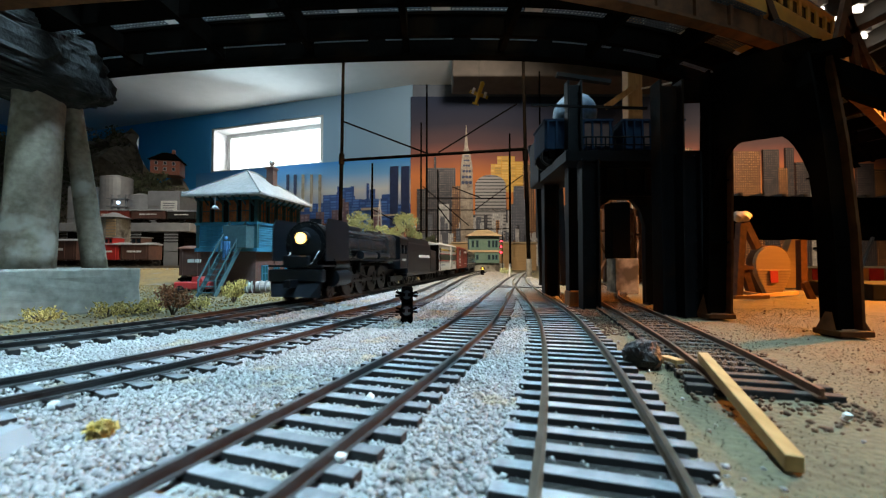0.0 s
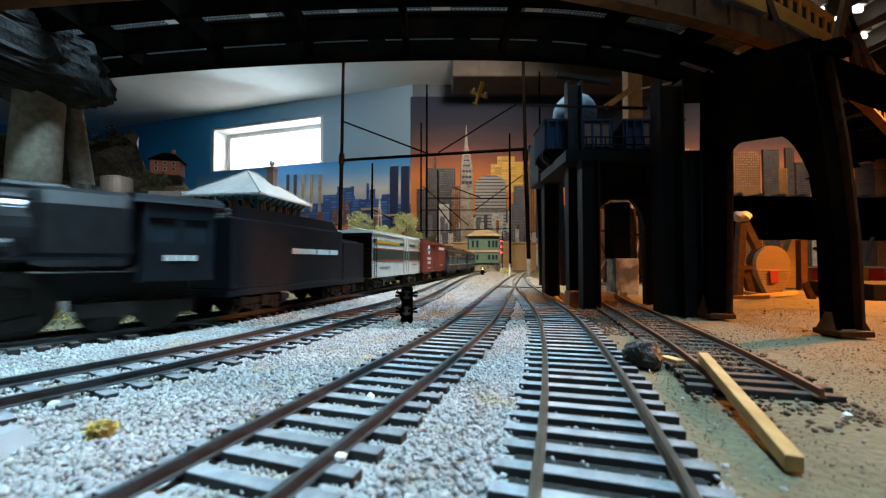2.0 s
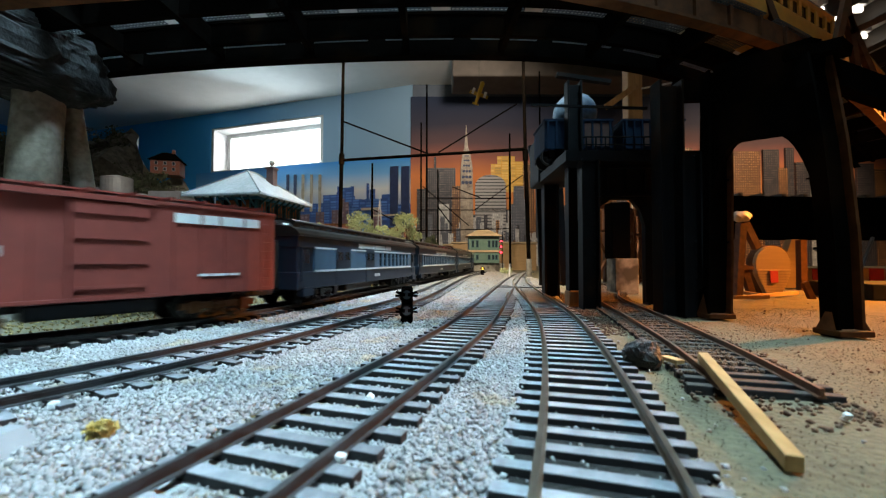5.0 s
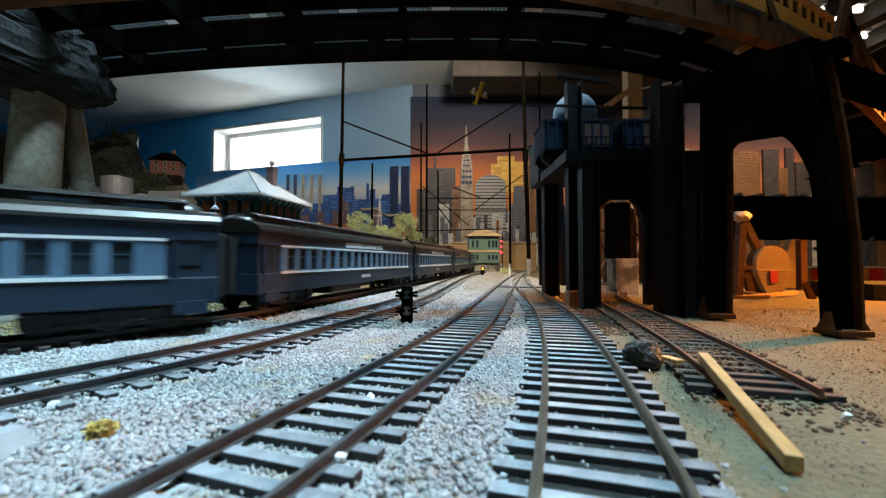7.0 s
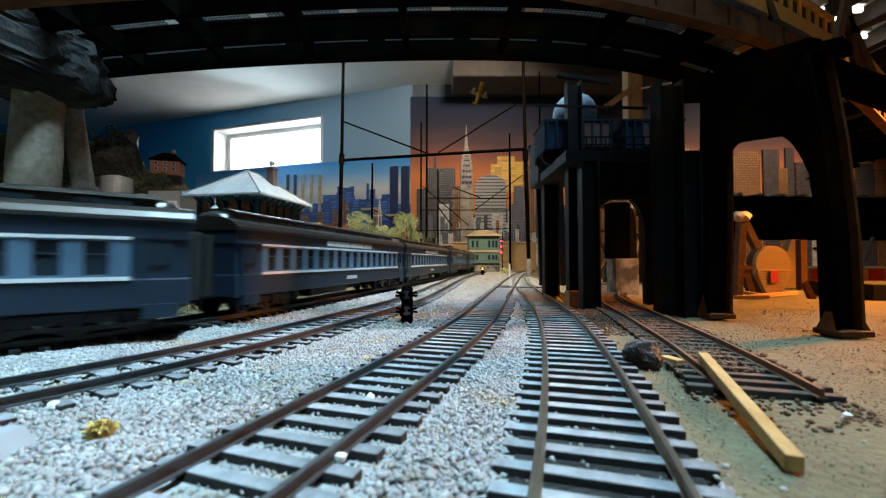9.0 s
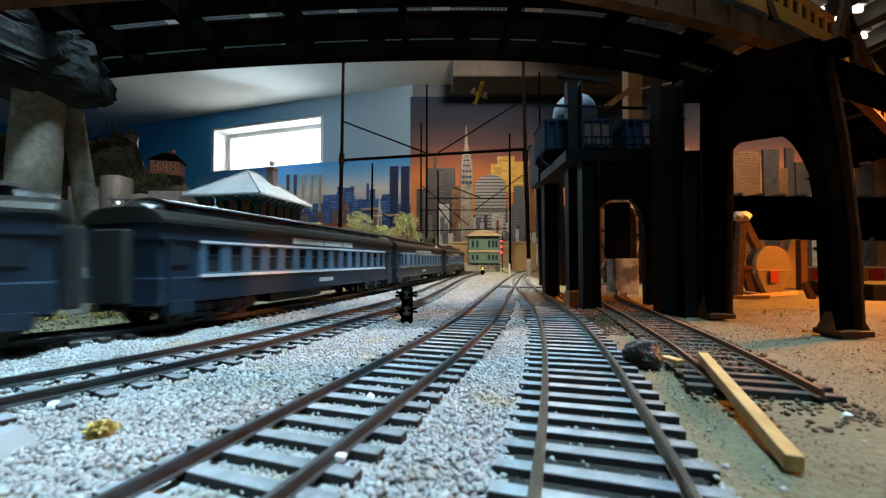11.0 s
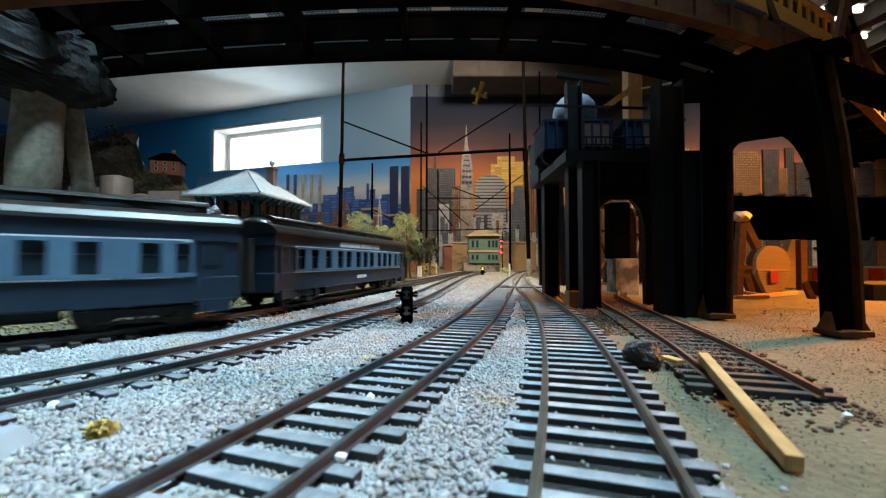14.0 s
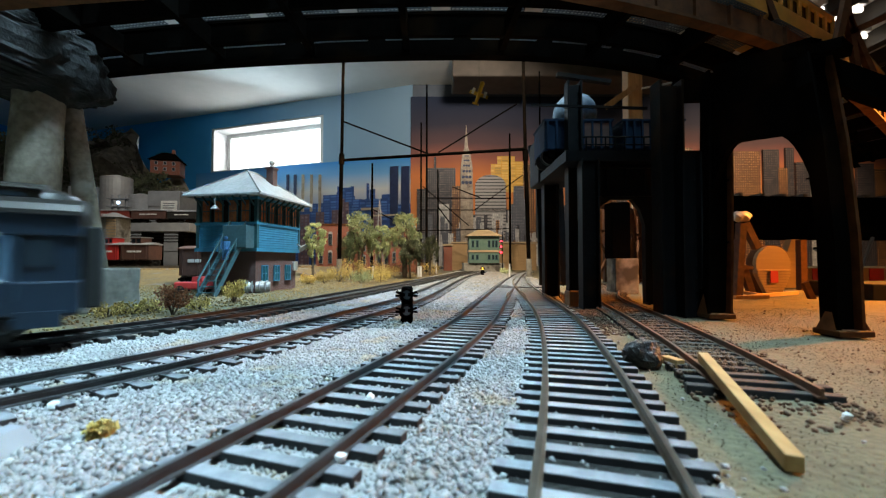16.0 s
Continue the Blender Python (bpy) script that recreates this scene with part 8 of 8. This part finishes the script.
for p, q in (((0.4558, 0.5000, 0.0418), (0.5454, 0.5000, 0.0210)), ((0.5291, 0.5000, 0.0557), (0.5066, 0.5000, 0.0002)), ((0.4630, 0.5000, 0.0522), (0.4824, 0.5000, 0.0002))):
    timber(p, (q[0], q[1], -0.002), 0.0025, 0.0025, "grey", "thin grey wire strut leaning on the bench", "wire_strut", "strut")
for k, (px, d) in enumerate(((1075, 0.55), (1062, 0.62), (1130, 0.6))):
    post((px - 784) / 720 * d, d, -0.002, 0.11, 0.010, "rust_and_lit_steel", "rusty steel yard column", 4)
def yard_trestle():
    """Rusty columns, caps and braces crowded behind the portal."""
    t = thing("yard_trestle", "dark rusty steel trestle with braces in the yard", "trestle")
    cols = ((0.168, 0.45), (0.205, 0.47), (0.232, 0.50), (0.262, 0.54), (0.300, 0.52), (0.330, 0.56))
    for k, (x, y) in enumerate(cols):
        bm = B()
        box(bm, (x, y, 0.044), (0.007 + 0.002 * (k % 2), 0.0014, 0.092))
        for sx in (-1, 1):
            box(bm, (x + sx * 0.0038, y, 0.044), (0.0012, 0.008, 0.092))
        part("column", bm, "rust_and_lit_steel", t)
        bm = B()
        box(bm, (x, y, 0.0005), (0.014, 0.014, 0.003), bevel=0.0004)
        part("base_plate", bm, "rust_and_lit_steel", t)
    for (xa, ya), (xb, yb) in zip(cols, cols[1:]):
        for za, zb, w in ((0.088, 0.088, 0.006), (0.060, 0.060, 0.003), (0.004, 0.058, 0.002), (0.058, 0.004, 0.002)):
            bm = B()
            beam(bm, (xa, ya, za), (xb, yb, zb), 0.003, w)
            part("brace", bm, "rust_and_lit_steel", t)


yard_trestle()
bm = B()
box(bm, (0.3708, 0.75, 0.012), (0.06, 0.03, 0.028), bevel=0.001)
solid("pale_carton", bm, "cream_print", "small pale carton in the yard", "carton")


# ---- lamps of the room and added fill lamps ----
def tube_fitting(x, y, rz, label, L=0.62):
    t = thing("fluorescent_light", label, "ceiling light", Matrix.Translation((x, y, CEIL)) @ Matrix.Rotation(radians(rz), 4, "Z"), group="fluorescent lights")
    bm = B()
    box(bm, (0, 0, -0.014), (L, 0.10, 0.028), bevel=0.003)
    part("housing", bm, "white", t)
    for s in (-1, 1):
        bm = B()
        cyl(bm, (-L * 0.47, s * 0.025, -0.038), (L * 0.47, s * 0.025, -0.038), 0.010, n=12)
        part("tube", bm, "tube", t)


tube_fitting(1.726, 1.723, 0, "short lit fluorescent fitting on the ceiling", 0.14)
tube_fitting(1.51, 1.54, 0, "short lit fluorescent fitting on the ceiling", 0.16)
tube_fitting(0.12, 0.02, 0, "lit fluorescent fitting over the aisle")


def clip_lamp(eye, target, label):
    t = thing("clip_lamp", label, "lamp", look(eye, target), group="clip lamps")
    bm = B()
    cyl(bm, (0, 0, 0.012), (0, 0, 0.055), 0.045, 0.016, 24)
    part("shade", bm, "white", t)
    bm = B()
    cyl(bm, (0, 0, 0.055), (0, 0, 0.085), 0.014, n=14)
    part("socket", bm, "dark", t)
    m = t.matrix_basis
    bm = B()
    top = m @ Vector((0, 0, 0.08))
    cyl(bm, top, (top.x, top.y, CEIL), 0.003, n=6)
    bm.transform(m.inverted())
    part("cord", bm, "dark", t)


# housing for the added yard fill, out of view
clip_lamp((-0.42, 0.55, 0.62), (-0.55, 0.95, 0.05), "added white clip lamp brightening the freight yard, unseen")
clip_lamp((0.54, 0.28, 0.22), (0.33, 0.25, 0.0), "white clip lamp hanging low over the yard")
clip_lamp((0.06, 0.46, 0.60), (-0.02, 0.74, 0), "white clip lamp over the main line")
# housing for the added skyline spot
clip_lamp((0.15, 1.3, 0.93), (0.0, 2.28, 0.24), "added white clip lamp brightening the skyline, unseen")
# made-up housing for the second poster spot
clip_lamp((1.75, 1.35, 0.93), (1.6, 2.28, 0.28), "added white clip lamp brightening the sunset poster, unseen")


# ---- joists, duct and a spot lamp under the ceiling ----
for k in range(9):
    bm = B()
    box(bm, (0.86 + k * 0.2, 0.6, CEIL - 0.035), (0.045, 3.2, 0.07), bevel=0.003)
    solid("ceiling_joist", bm, "joist", "dark stained wooden ceiling joist", "joist", group="ceiling joists")
bm = B()
box(bm, (0.62, 2.02, CEIL - 0.055), (1.15, 0.22, 0.11), bevel=0.008)
solid("ceiling_duct", bm, "soffit", "boxed grey-brown duct along the ceiling", "duct")
timber((0.3558, 0.8800, 0.3624), (0.4231, 0.8800, 0.4099), 0.010, 0.012, "pine_v", "diagonal timber brace nailed to the house post")
p = Vector((0.5063, 0.8600, 0.3816))
t = thing("spot_lamp", "small white spot lamp on a bent arm", "lamp")
bm = B()
cyl(bm, p + Vector((-0.010, 0, 0.006)), p + Vector((0.014, -0.008, -0.002)), 0.0075, 0.0105, 14)
part("head", bm, "white", t)
bm = B()
cyl(bm, p + Vector((0.0, 0, 0.004)), p + Vector((0.004, 0.0, 0.030)), 0.0022, n=8)
cyl(bm, p + Vector((0.004, 0.0, 0.030)), Vector((0.4300, 0.9, p.z + 0.028)), 0.0022, n=8)
part("arm", bm, "white", t)


# ---- what moves ----
def motions():
    """The train along the main line, and the driving gear of its engine."""
    def rail_pose(a, b):
        pa, _ = MAIN.at(a)
        pb, _ = MAIN.at(b)
        m = (pa + pb) / 2
        d = pa - pb
        return Matrix.Translation((m[0], m[1], 0.003)) @ Matrix.Rotation(math.atan2(d[1], d[0]), 4, "Z")

    for car, s0, s1 in TRAIN:
        q = 0.16 * (s1 - s0)
        rows = []
        for k in range(65):
            t = k * 0.25
            go = ZERO - gone(t)
            rows.append((t, rail_pose(max(s0 + q + go, 0.01), max(s1 - q + go, 0.011))))
        walk(car, rows)
    r = 0.0098
    for w, x in DRIVERS:
        walk(w, [(k * 0.1, Matrix.Translation((x, 0, r)) @ Matrix.Rotation(gone(k * 0.1) / r, 4, "Y")) for k in range(161)])
    for w, x, r2 in MOVING:
        walk(w, [(k / FPS, Matrix.Translation((x, 0, r2)) @ Matrix.Rotation(gone(k / FPS) / r2, 4, "Y")) for k in range(481)])
    for rod, sy in RODS:
        rows = []
        for k in range(321):
            a = gone(k * 0.05) / r
            rows.append((k * 0.05, Matrix.Translation((0.0045 * math.cos(a), 0, r - 0.0045 * math.sin(a)))))
        walk(rod, rows)


# dark strip under the turnout puts the shade of its tie gaps in colour
part("cinder_bed", ribbon(TRACKS_WAY["turnout_track"], 0, 0.0235, -0.0014, -0.0008, 0.0, 0.42, 0.01), "cinder_bed", TRACKS["turnout_track"], "dark bed with tie-gap shade painted in")
part("cinder_bed", ribbon(TRACKS_WAY["siding_track"], 0, 0.0255, -0.0014, -0.0009, 0.006, 0.6, 0.01), "cinder_bed", TRACKS["siding_track"], "brown cinder bed")
frog()
lay_ties()
motions()
